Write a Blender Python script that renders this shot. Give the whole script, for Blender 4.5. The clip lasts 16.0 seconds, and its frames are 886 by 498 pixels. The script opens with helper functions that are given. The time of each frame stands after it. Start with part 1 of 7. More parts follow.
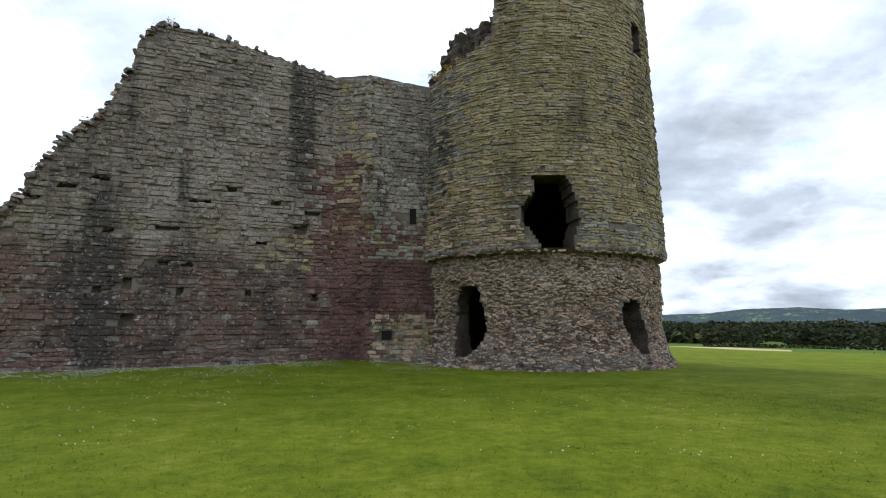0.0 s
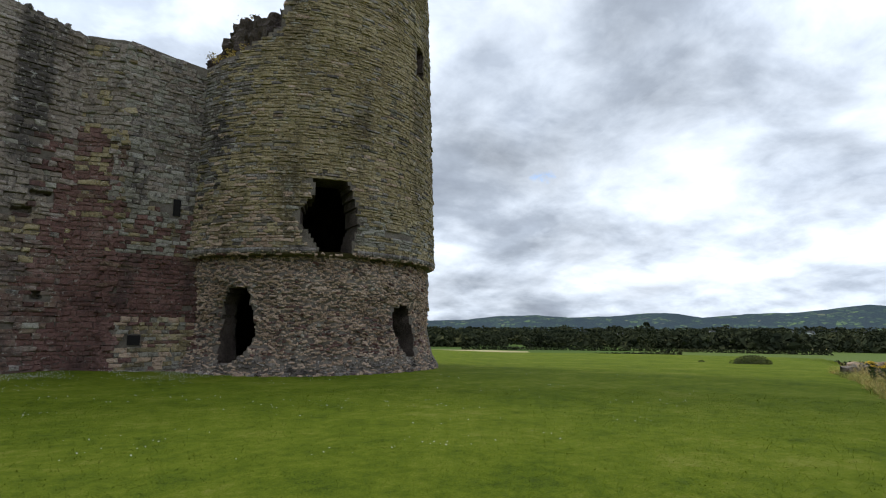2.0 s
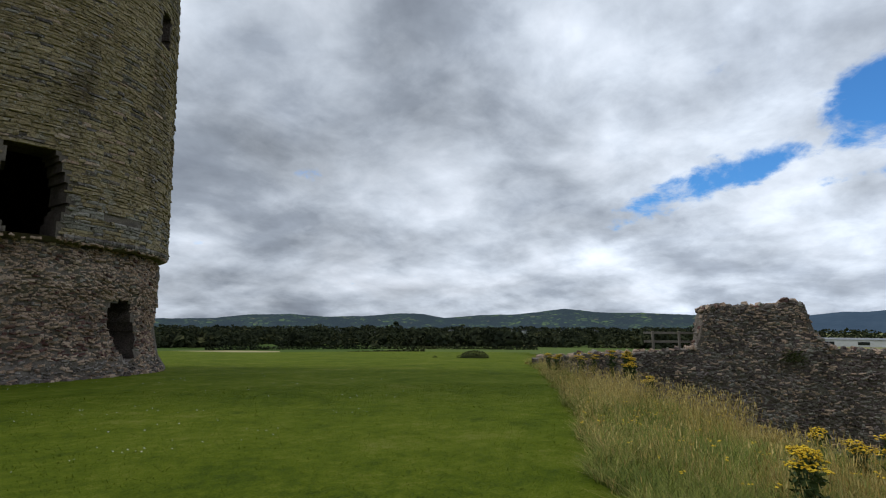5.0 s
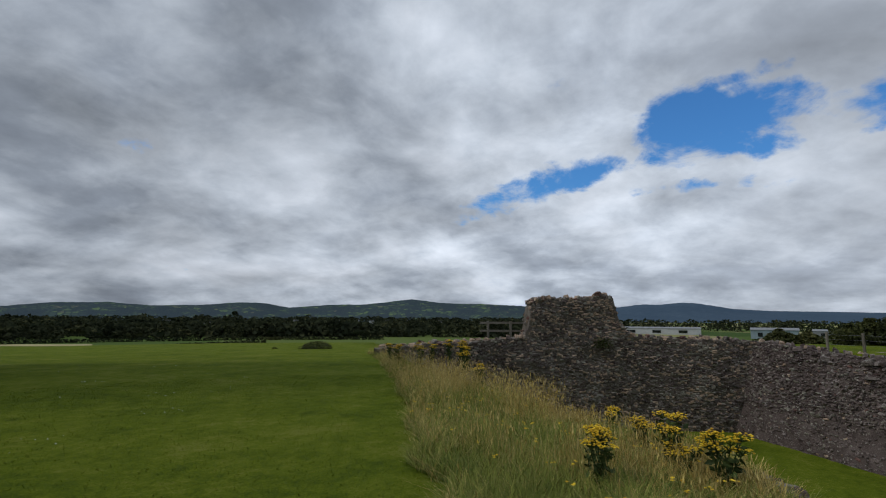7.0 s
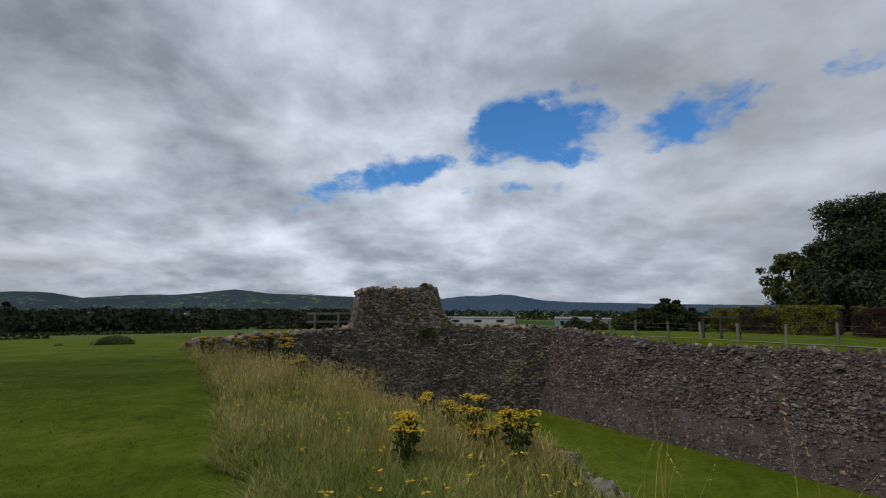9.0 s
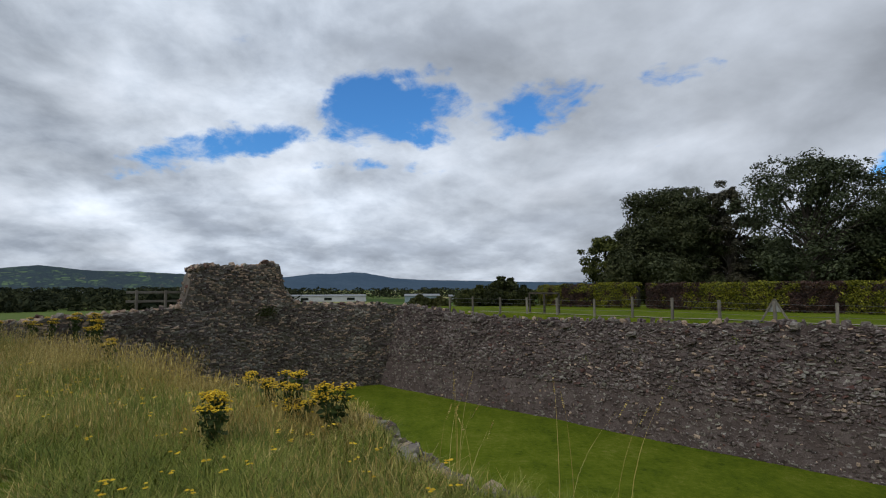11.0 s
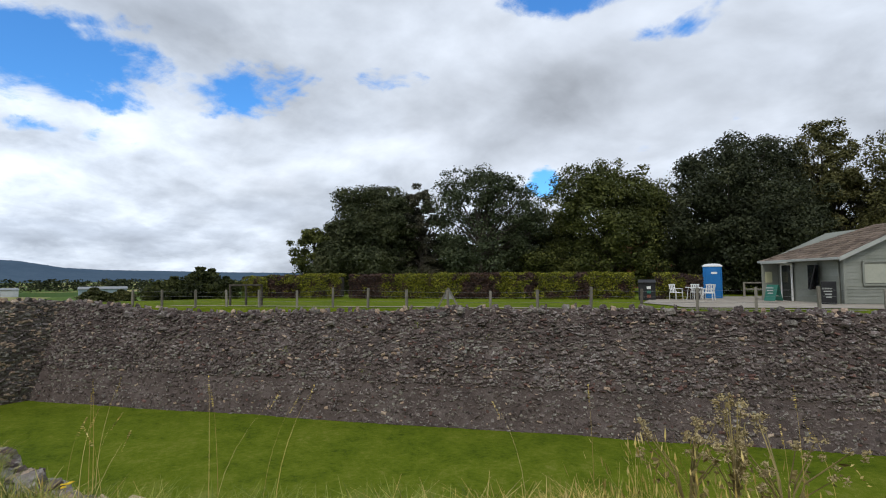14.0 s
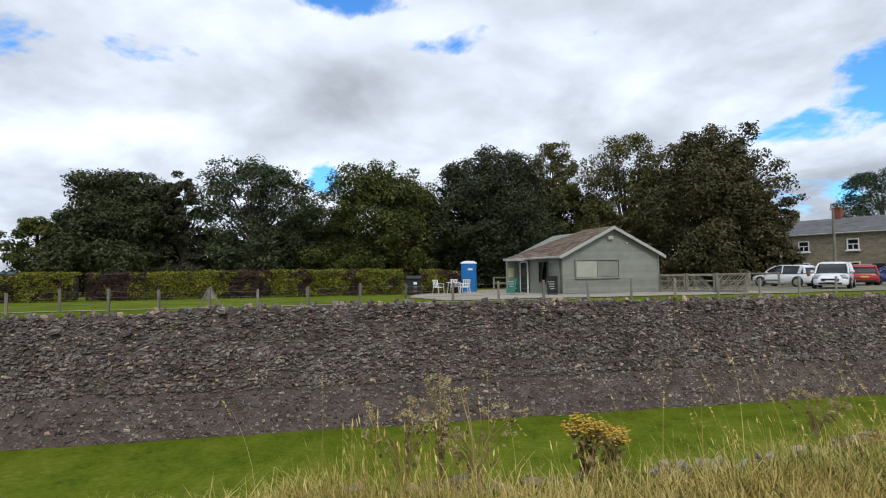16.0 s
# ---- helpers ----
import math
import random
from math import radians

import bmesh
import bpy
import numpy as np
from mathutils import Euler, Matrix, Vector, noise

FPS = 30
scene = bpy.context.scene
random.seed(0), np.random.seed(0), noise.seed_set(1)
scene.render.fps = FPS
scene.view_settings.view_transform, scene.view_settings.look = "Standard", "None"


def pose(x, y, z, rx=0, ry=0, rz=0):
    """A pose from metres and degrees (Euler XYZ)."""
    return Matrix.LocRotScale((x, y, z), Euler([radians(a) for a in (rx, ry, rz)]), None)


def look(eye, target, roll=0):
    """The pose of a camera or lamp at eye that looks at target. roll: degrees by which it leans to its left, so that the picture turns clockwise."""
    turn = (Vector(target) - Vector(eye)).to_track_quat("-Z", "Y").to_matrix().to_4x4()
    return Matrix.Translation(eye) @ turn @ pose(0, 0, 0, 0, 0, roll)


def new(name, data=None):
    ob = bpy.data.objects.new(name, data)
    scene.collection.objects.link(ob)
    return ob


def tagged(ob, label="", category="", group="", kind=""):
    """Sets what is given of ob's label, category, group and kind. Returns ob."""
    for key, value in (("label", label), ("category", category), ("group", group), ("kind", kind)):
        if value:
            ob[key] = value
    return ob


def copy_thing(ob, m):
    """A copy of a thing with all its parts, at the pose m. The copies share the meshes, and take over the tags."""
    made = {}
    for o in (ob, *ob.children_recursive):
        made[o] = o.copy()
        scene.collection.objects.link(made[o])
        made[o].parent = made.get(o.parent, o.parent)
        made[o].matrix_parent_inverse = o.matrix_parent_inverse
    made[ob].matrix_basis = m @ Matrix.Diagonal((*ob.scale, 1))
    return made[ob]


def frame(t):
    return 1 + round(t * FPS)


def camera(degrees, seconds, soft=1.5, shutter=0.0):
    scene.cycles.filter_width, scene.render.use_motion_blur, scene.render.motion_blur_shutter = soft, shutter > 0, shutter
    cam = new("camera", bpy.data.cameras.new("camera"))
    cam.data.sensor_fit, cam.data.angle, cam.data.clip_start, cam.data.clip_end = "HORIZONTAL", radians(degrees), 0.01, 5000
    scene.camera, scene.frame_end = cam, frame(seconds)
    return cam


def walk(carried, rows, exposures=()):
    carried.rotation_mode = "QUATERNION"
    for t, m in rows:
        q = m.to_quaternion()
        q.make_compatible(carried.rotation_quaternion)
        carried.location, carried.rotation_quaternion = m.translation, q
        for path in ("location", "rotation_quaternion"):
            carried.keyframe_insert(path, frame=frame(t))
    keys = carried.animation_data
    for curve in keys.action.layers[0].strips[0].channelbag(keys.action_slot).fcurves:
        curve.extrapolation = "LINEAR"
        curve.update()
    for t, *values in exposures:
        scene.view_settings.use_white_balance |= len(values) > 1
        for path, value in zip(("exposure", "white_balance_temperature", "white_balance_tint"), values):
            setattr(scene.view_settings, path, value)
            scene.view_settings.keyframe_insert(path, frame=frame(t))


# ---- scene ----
cam = camera(80.2, 16.0, soft=1.1)
METRES, EYE, TILT, LEAN, TURN = 2.4, 1.65, 8.0, 0.0, 0.0
ROWS = [
    (0.0, 0.0000, 0.0, 0.0, -0.0, 0.0, 0.0),
    (0.5, -0.0054, -0.0174, -0.0017, -6.08, 0.22, -0.91),
    (1.0, -0.0001, -0.041, -0.0036, -12.45, 0.5, -1.82),
    (1.5, 0.0190, -0.0435, -0.0055, -18.47, 0.84, -2.71),
    (2.0, 0.0202, -0.0476, -0.0046, -23.73, 1.24, -3.42),
    (2.5, 0.0395, -0.0814, -0.0024, -29.2, 1.72, -4.07),
    (3.0, 0.0593, -0.1354, 0.0086, -34.3, 2.16, -4.65),
    (3.5, 0.0711, -0.1802, 0.0166, -38.82, 2.58, -5.19),
    (4.0, 0.0841, -0.2126, 0.0172, -42.9, 3.01, -5.66),
    (6.5, 0.1944, -0.2897, 0.018, -60.75, 3.81, -7.26),
    (7.0, 0.2233, -0.2908, 0.0247, -65.99, 4.32, -7.58),
    (7.5, 0.2454, -0.3015, 0.0247, -71.19, 4.92, -7.79),
    (8.0, 0.2579, -0.3139, 0.0236, -76.04, 5.38, -7.93),
    (8.5, 0.2635, -0.3281, 0.0243, -80.29, 5.72, -8.0),
    (11.0, 0.2108, -0.4932, 0.0384, -100.42, 5.65, -7.65),
    (11.5, 0.1726, -0.5451, 0.0514, -105.08, 5.96, -7.44),
    (12.0, 0.1418, -0.5771, 0.0536, -109.98, 6.48, -7.24),
    (12.5, 0.1250, -0.5918, 0.059, -114.46, 6.87, -7.06),
    (13.0, 0.1293, -0.6064, 0.0625, -119.67, 7.34, -6.73),
    (13.5, 0.1250, -0.6182, 0.065, -125.42, 7.83, -6.22),
    (14.0, 0.1033, -0.6302, 0.0713, -131.05, 8.26, -5.62),
    (14.5, 0.0800, -0.6313, 0.0697, -136.77, 8.71, -4.98),
    (15.0, 0.0451, -0.6514, 0.0693, -142.46, 9.1, -4.28),
    (15.5, 0.0025, -0.6564, 0.0729, -148.4, 9.4, -3.49),
    (16.0, -0.0651, -0.6479, 0.0748, -154.61, 9.64, -2.59),
]
walk(cam, [(t, pose(0, 0, EYE, TILT, LEAN, TURN) @ pose(METRES * x, METRES * y, METRES * z, 90 + pitch, roll, yaw)) for t, x, y, z, yaw, pitch, roll in ROWS],
     [(0.0, 1.03), (1.5, 0.72), (2.5, 0.4), (3.5, 0.22), (4.0, 0.14), (6.5, -0.36), (8.5, -0.46), (11.0, -0.2), (12.5, 0.06), (14.0, 0.29), (16.0, 0.52)])

# ---- world and sun ----
SUN_AZ, SUN_EL = -28.0, 46.0          # compass angle from +y towards +x, height
world = bpy.data.worlds.new("sky")
scene.world = world
world.use_nodes = True


def link(tree, a, b):
    tree.links.new(a, b)


def node(tree, kind, **inputs):
    n = tree.nodes.new(kind)
    for key, value in inputs.items():
        n.inputs[key.replace("_", " ")].default_value = value
    return n


def math_node(tree, op, a, b=0.0, clamp=False):
    n = tree.nodes.new("ShaderNodeMath")
    n.operation, n.use_clamp = op, clamp
    for i, v in enumerate((a, b)):
        if isinstance(v, (int, float)):
            n.inputs[i].default_value = v
        else:
            tree.links.new(v, n.inputs[i])
    return n.outputs[0]


def mix_colour(tree, fac, a, b, mode="MIX"):
    n = tree.nodes.new("ShaderNodeMix")
    n.data_type, n.blend_type = "RGBA", mode
    for i, v in ((0, fac), (6, a), (7, b)):
        if isinstance(v, (int, float)):
            n.inputs[i].default_value = v
        elif isinstance(v, tuple):
            n.inputs[i].default_value = (*v[:3], 1)
        else:
            tree.links.new(v, n.inputs[i])
    return n.outputs[2]


def ramp(tree, fac, stops, smooth=False):
    n = tree.nodes.new("ShaderNodeValToRGB")
    e = n.color_ramp.elements
    while len(e) < len(stops):
        e.new(0.5)
    for el, (p, c) in zip(e, stops):
        el.position = p
        el.color = (*c, 1) if isinstance(c, tuple) else (c, c, c, 1)
    if smooth:
        n.color_ramp.interpolation = "EASE"
    tree.links.new(fac, n.inputs[0])
    return n.outputs[0]


# breaks: compass angle, height, half width, half height (degrees), slope, depth
PUFF = 1.1
BREAKS = [(95, 19.3, 12.5, 5.4, 0.08, 0.5), (75.5, 13.4, 12.5, 3.4, 0.3, 0.44), (110.5, 19.6, 12.5, 3.8, 0.06, 0.47), (98, 23.6, 10.4, 2.0, 0.25, 0.36),
          (82, 23.6, 5.9, 1.8, 0.1, 0.27), (93.5, 12.7, 9.1, 1.2, 0.0, 0.31), (83.5, 16.0, 5.2, 2.2, 0.1, 0.29), (125, 20.8, 7.8, 1.6, 0.0, 0.26),
          (144, 27.6, 9.8, 2.3, 0.0, 0.42), (155, 24.0, 7.8, 2.0, 0.0, 0.37), (173, 23.0, 5.2, 1.2, 0.0, 0.27), (197, 15.2, 7.2, 4.3, 0.0, 0.39),
          (188.5, 12.4, 6.5, 2.4, 0.0, 0.29), (190.5, 6.6, 4.5, 3.0, 0.0, 0.31), (141.5, 9.3, 3.2, 2.2, 0.0, 0.35)]


def build_sky():
    t = world.node_tree
    t.nodes.clear()
    coord = node(t, "ShaderNodeTexCoord")
    sep = node(t, "ShaderNodeSeparateXYZ")
    link(t, coord.outputs["Generated"], sep.inputs[0])
    up = math_node(t, "MAXIMUM", sep.outputs[2], 0.0)
    den = math_node(t, "ADD", up, 0.32)
    comb = node(t, "ShaderNodeCombineXYZ")
    link(t, math_node(t, "DIVIDE", sep.outputs[0], den), comb.inputs[0])
    link(t, math_node(t, "DIVIDE", sep.outputs[1], den), comb.inputs[1])
    comb.inputs[2].default_value = 3.7
    big = node(t, "ShaderNodeTexNoise", Scale=1.05, Detail=8.0, Roughness=0.52, Distortion=0.5)
    fine = node(t, "ShaderNodeTexNoise", Scale=2.8, Detail=9.0, Roughness=0.55, Distortion=0.3)
    link(t, comb.outputs[0], big.inputs["Vector"])
    link(t, comb.outputs[0], fine.inputs["Vector"])
    # breaks in the cloud towards the east and south: ellipses in compass angle and height, with ragged outlines
    rough = node(t, "ShaderNodeTexNoise", Scale=2.2, Detail=7.0, Roughness=0.62)
    link(t, comb.outputs[0], rough.inputs["Vector"])
    rs = node(t, "ShaderNodeSeparateColor")
    link(t, rough.outputs["Color"], rs.inputs[0])
    angle = math_node(t, "MULTIPLY", math_node(t, "ARCTAN2", math_node(t, "MULTIPLY", sep.outputs[1], -1.0), sep.outputs[0]), 57.2958)
    angle = math_node(t, "ADD", angle, math_node(t, "MULTIPLY", math_node(t, "SUBTRACT", rs.outputs[0], 0.5), 13.0))
    height = math_node(t, "MULTIPLY", math_node(t, "ARCSINE", sep.outputs[2]), 57.2958)
    height = math_node(t, "ADD", height, math_node(t, "MULTIPLY", math_node(t, "SUBTRACT", rs.outputs[1], 0.5), 6.0))
    bias = 0.0
    for az, el, wide, tall, slope, depth in BREAKS:
        dx = math_node(t, "SUBTRACT", angle, az - 90.0)
        dy = math_node(t, "SUBTRACT", math_node(t, "SUBTRACT", height, el), math_node(t, "MULTIPLY", dx, slope))
        dx, dy = math_node(t, "DIVIDE", dx, wide), math_node(t, "DIVIDE", dy, tall)
        r2 = math_node(t, "ADD", math_node(t, "MULTIPLY", dx, dx), math_node(t, "MULTIPLY", dy, dy))
        bias = math_node(t, "MAXIMUM", math_node(t, "MULTIPLY", math_node(t, "MAXIMUM", math_node(t, "SUBTRACT", 1.0, r2), 0.0), depth), bias)
    wisp = node(t, "ShaderNodeTexNoise", Scale=7.0, Detail=8.0, Roughness=0.6, Distortion=0.4)
    link(t, comb.outputs[0], wisp.inputs["Vector"])
    dens = math_node(t, "ADD", math_node(t, "MULTIPLY", fine.outputs[0], 0.7), math_node(t, "ADD", math_node(t, "MULTIPLY", big.outputs[0], 0.3), math_node(t, "MULTIPLY", wisp.outputs[0], 0.5)))
    shred = node(t, "ShaderNodeTexNoise", Scale=4.4, Detail=9.0, Roughness=0.62, Distortion=0.5)
    link(t, comb.outputs[0], shred.inputs["Vector"])
    dens = math_node(t, "ADD", dens, math_node(t, "MULTIPLY", math_node(t, "SUBTRACT", shred.outputs[0], 0.5), 0.55))
    dens = math_node(t, "SUBTRACT", math_node(t, "ADD", dens, 0.11), bias)
    cover = ramp(t, dens, [(0.46, 0.0), (0.66, 1.0)], True)
    sky = node(t, "ShaderNodeTexSky")
    sky.sky_type, sky.sun_disc = "NISHITA", False
    sky.sun_elevation, sky.sun_rotation = radians(SUN_EL), radians(SUN_AZ)
    blue = mix_colour(t, 1.0, sky.outputs[0], (0.05, 0.112, 0.175), "MULTIPLY")
    shade = math_node(t, "ADD", math_node(t, "MULTIPLY", big.outputs[0], 0.5), math_node(t, "ADD", math_node(t, "MULTIPLY", fine.outputs[0], 0.35), math_node(t, "MULTIPLY", wisp.outputs[0], 0.15)))
    mass = node(t, "ShaderNodeTexNoise", Scale=0.8, Detail=3.0, Roughness=0.5)
    link(t, comb.outputs[0], mass.inputs["Vector"])
    shade = math_node(t, "ADD", math_node(t, "MULTIPLY", math_node(t, "SUBTRACT", shade, 0.5), 1.15), math_node(t, "ADD", math_node(t, "MULTIPLY", math_node(t, "SUBTRACT", mass.outputs[0], 0.5), 0.12), 0.5))
    cloud = ramp(t, shade, [(0.36, (0.82, 0.89, 1.0)), (0.46, (0.615, 0.685, 0.785)), (0.56, (0.385, 0.44, 0.525)), (0.68, (0.26, 0.3, 0.37))])
    # brighter cloud round the hidden sun
    glow = node(t, "ShaderNodeVectorMath")
    glow.operation = "DOT_PRODUCT"
    link(t, coord.outputs["Generated"], glow.inputs[0])
    a, e = radians(SUN_AZ), radians(SUN_EL)
    glow.inputs[1].default_value = (math.sin(a) * math.cos(e), math.cos(a) * math.cos(e), math.sin(e))
    g = math_node(t, "POWER", math_node(t, "MAXIMUM", glow.outputs["Value"], 0.0), 5.0)
    east = node(t, "ShaderNodeVectorMath")
    east.operation = "DOT_PRODUCT"
    link(t, coord.outputs["Generated"], east.inputs[0])
    a, e = radians(82), radians(10)
    east.inputs[1].default_value = (math.sin(a) * math.cos(e), math.cos(a) * math.cos(e), math.sin(e))
    south = node(t, "ShaderNodeVectorMath")
    south.operation = "DOT_PRODUCT"
    link(t, coord.outputs["Generated"], south.inputs[0])
    a, e = radians(150), radians(25)
    south.inputs[1].default_value = (math.sin(a) * math.cos(e), math.cos(a) * math.cos(e), math.sin(e))
    g2 = math_node(t, "POWER", math_node(t, "MAXIMUM", east.outputs["Value"], 0.0), 7.0)
    gain = math_node(t, "ADD", math_node(t, "ADD", math_node(t, "MULTIPLY", g, 0.7), math_node(t, "MULTIPLY", g2, 0.42)), math_node(t, "ADD", math_node(t, "MULTIPLY", math_node(t, "POWER", math_node(t, "MAXIMUM", south.outputs["Value"], 0.0), 3.0), 0.1), 0.77))
    gcol = node(t, "ShaderNodeCombineColor")
    for i in range(3):
        link(t, gain, gcol.inputs[i])
    paler = math_node(t, "MULTIPLY", math_node(t, "POWER", math_node(t, "MAXIMUM", south.outputs["Value"], 0.0), 3.0), 0.88)
    cloud = mix_colour(t, paler, cloud, (0.6, 0.655, 0.745))
    # lit tops and grey bases of the puffs
    higher = node(t, "ShaderNodeVectorMath")
    higher.operation = "SCALE"
    higher.inputs[3].default_value = 0.945
    link(t, comb.outputs[0], higher.inputs[0])
    puffs = []
    for v in (comb.outputs[0], higher.outputs[0]):
        n = node(t, "ShaderNodeTexNoise", Scale=2.3, Detail=6.0, Roughness=0.52, Distortion=0.3)
        link(t, v, n.inputs["Vector"])
        puffs.append(n.outputs[0])
    lit = math_node(t, "ADD", math_node(t, "MULTIPLY", math_node(t, "SUBTRACT", puffs[0], puffs[1]), PUFF), 1.0)
    gain = math_node(t, "MULTIPLY", gain, math_node(t, "MINIMUM", math_node(t, "MAXIMUM", lit, 0.6), 1.35))
    for i in range(3):
        link(t, gain, gcol.inputs[i])
    cloud = mix_colour(t, 1.0, cloud, gcol.outputs[0], "MULTIPLY")
    col = mix_colour(t, cover, blue, cloud)
    bg = node(t, "ShaderNodeBackground", Strength=1.0)
    out = node(t, "ShaderNodeOutputWorld")
    link(t, col, bg.inputs["Color"])
    link(t, bg.outputs[0], out.inputs["Surface"])


build_sky()
sun = new("sun", bpy.data.lights.new("sun", "SUN"))
sun.data.energy, sun.data.angle, sun.data.color = 1.0, radians(14), (1.0, 0.95, 0.88)
a, e = radians(SUN_AZ), radians(SUN_EL)
sun.matrix_world = look((math.sin(a) * 60, math.cos(a) * 60, 60 * math.tan(e)), (0, 0, 0))


# ---- materials ----
def mat(name, cols, scale=1.0, rough=0.85, bump=0.3, fine=9.0, vary=0.0, metal=0.0, spots=None, stretch=(1, 1, 1), spec=0.3, bdist=0.02, weather=()):
    """Procedural surface in world space: coarse and fine noise over a ramp of colours, bump, and a tint for each piece."""
    m = bpy.data.materials.new(name)
    m.use_nodes = True
    t = m.node_tree
    bsdf = t.nodes["Principled BSDF"]
    geo = node(t, "ShaderNodeNewGeometry")
    mp = node(t, "ShaderNodeMapping")
    mp.inputs["Scale"].default_value = stretch
    link(t, geo.outputs["Position"], mp.inputs["Vector"])
    n1 = node(t, "ShaderNodeTexNoise", Scale=scale, Detail=5.0, Roughness=0.6)
    n2 = node(t, "ShaderNodeTexNoise", Scale=scale * fine, Detail=5.0, Roughness=0.65)
    link(t, mp.outputs[0], n1.inputs["Vector"])
    link(t, mp.outputs[0], n2.inputs["Vector"])
    f = math_node(t, "ADD", math_node(t, "MULTIPLY", n1.outputs[0], 0.6), math_node(t, "MULTIPLY", n2.outputs[0], 0.4))
    if vary:
        info = node(t, "ShaderNodeObjectInfo")
        r = math_node(t, "FRACT", math_node(t, "ADD", info.outputs["Random"], geo.outputs["Random Per Island"]))
        f = math_node(t, "ADD", f, math_node(t, "MULTIPLY", math_node(t, "SUBTRACT", r, 0.5), vary))
    k = len(cols)
    lo, hi = 0.33, 0.67
    stops = [(lo + (hi - lo) * i / max(1, k - 1), c) for i, c in enumerate(cols)]
    c = ramp(t, f, stops) if k > 1 else cols[0]
    if vary:
        h = math_node(t, "FRACT", math_node(t, "MULTIPLY", r, 7.31))
        v = math_node(t, "ADD", math_node(t, "MULTIPLY", h, vary * 1.6), 1.0 - vary * 0.8)
        cc = node(t, "ShaderNodeCombineColor")
        for i in range(3):
            link(t, v, cc.inputs[i])
        c = mix_colour(t, 1.0, c, cc.outputs[0], "MULTIPLY")
    if spots:
        for sc, amount, colour in spots:
            n3 = node(t, "ShaderNodeTexNoise", Scale=sc, Detail=4.0, Roughness=0.6)
            link(t, geo.outputs["Position"], n3.inputs["Vector"])
            mask = ramp(t, n3.outputs[0], [(amount, 0.0), (amount + 0.05, 1.0)])
            c = mix_colour(t, mask, c, colour)
    # stains, lichen and washed patches that run over many pieces
    for sx, sz, lo, hi, amount, colour, *below in weather:
        mw = node(t, "ShaderNodeMapping")
        mw.inputs["Scale"].default_value = (sx, sx, sz)
        link(t, geo.outputs["Position"], mw.inputs["Vector"])
        n4 = node(t, "ShaderNodeTexNoise", Scale=1.0, Detail=8.0, Roughness=0.68)
        link(t, mw.outputs[0], n4.inputs["Vector"])
        mask = ramp(t, n4.outputs[0], [(lo, 0.0), (hi, amount)])
        if below:
            zs = node(t, "ShaderNodeSeparateXYZ")
            link(t, geo.outputs["Position"], zs.inputs[0])
            wavy = math_node(t, "ADD", zs.outputs[2], math_node(t, "MULTIPLY", math_node(t, "SUBTRACT", n1.outputs[0], 0.5), 4.0))
            mask = math_node(t, "MULTIPLY", mask, math_node(t, "DIVIDE", math_node(t, "SUBTRACT", below[1], wavy), below[1] - below[0], True))
        c = mix_colour(t, mask, c, colour)
    if isinstance(c, tuple):
        bsdf.inputs["Base Color"].default_value = (*c, 1)
    else:
        link(t, c, bsdf.inputs["Base Color"])
    bsdf.inputs["Roughness"].default_value = rough
    bsdf.inputs["Metallic"].default_value = metal
    bsdf.inputs["Specular IOR Level"].default_value = spec
    if bump:
        b = node(t, "ShaderNodeBump", Strength=bump, Distance=bdist)
        link(t, f if not vary else math_node(t, "ADD", n1.outputs[0], n2.outputs[0]), b.inputs["Height"])
        link(t, b.outputs[0], bsdf.inputs["Normal"])
    return m


MOTTLE = [(4.5, 6.0, 0.55, 0.63, 0.7, (0.06, 0.048, 0.04)), (7.0, 9.0, 0.565, 0.63, 0.6, (0.46, 0.43, 0.37)), (16.0, 18.0, 0.56, 0.63, 0.6, (0.05, 0.04, 0.035))]
M_YELLOW = mat("stone_yellow", [(0.175, 0.132, 0.068), (0.295, 0.231, 0.124), (0.37, 0.298, 0.168), (0.47, 0.395, 0.25)], 0.55, 0.93, 0.9, 22, 0.09, spots=[(26.0, 0.64, (0.07, 0.06, 0.04)), (9.0, 0.64, (0.38, 0.37, 0.3)), (1.1, 0.66, (0.13, 0.125, 0.1))], bdist=0.04, weather=[(0.55, 0.13, 0.5, 0.64, 0.75, (0.07, 0.055, 0.035)), (0.8, 0.5, 0.53, 0.63, 0.6, (0.22, 0.178, 0.085)), (1.3, 1.6, 0.58, 0.66, 0.6, (0.36, 0.34, 0.27))] + MOTTLE)
M_GREY = mat("stone_grey", [(0.085, 0.07, 0.06), (0.185, 0.157, 0.136), (0.265, 0.23, 0.202), (0.4, 0.37, 0.33)], 0.5, 0.93, 0.9, 22, 0.1, spots=[(26.0, 0.63, (0.035, 0.03, 0.028)), (8.0, 0.62, (0.42, 0.42, 0.38)), (1.0, 0.66, (0.055, 0.05, 0.046))], bdist=0.04, weather=[(0.75, 0.12, 0.5, 0.61, 0.8, (0.035, 0.03, 0.028)), (0.5, 0.7, 0.54, 0.62, 0.4, (0.23, 0.18, 0.115)), (2.2, 3.0, 0.6, 0.66, 0.75, (0.42, 0.41, 0.37)), (0.45, 0.45, 0.53, 0.64, 0.5, (0.27, 0.26, 0.245))] + MOTTLE)
M_PALE = mat("stone_pale", [(0.16, 0.145, 0.115), (0.26, 0.24, 0.195), (0.37, 0.35, 0.3)], 0.8, 0.92, 0.9, 22, 0.18, bdist=0.04, weather=MOTTLE)
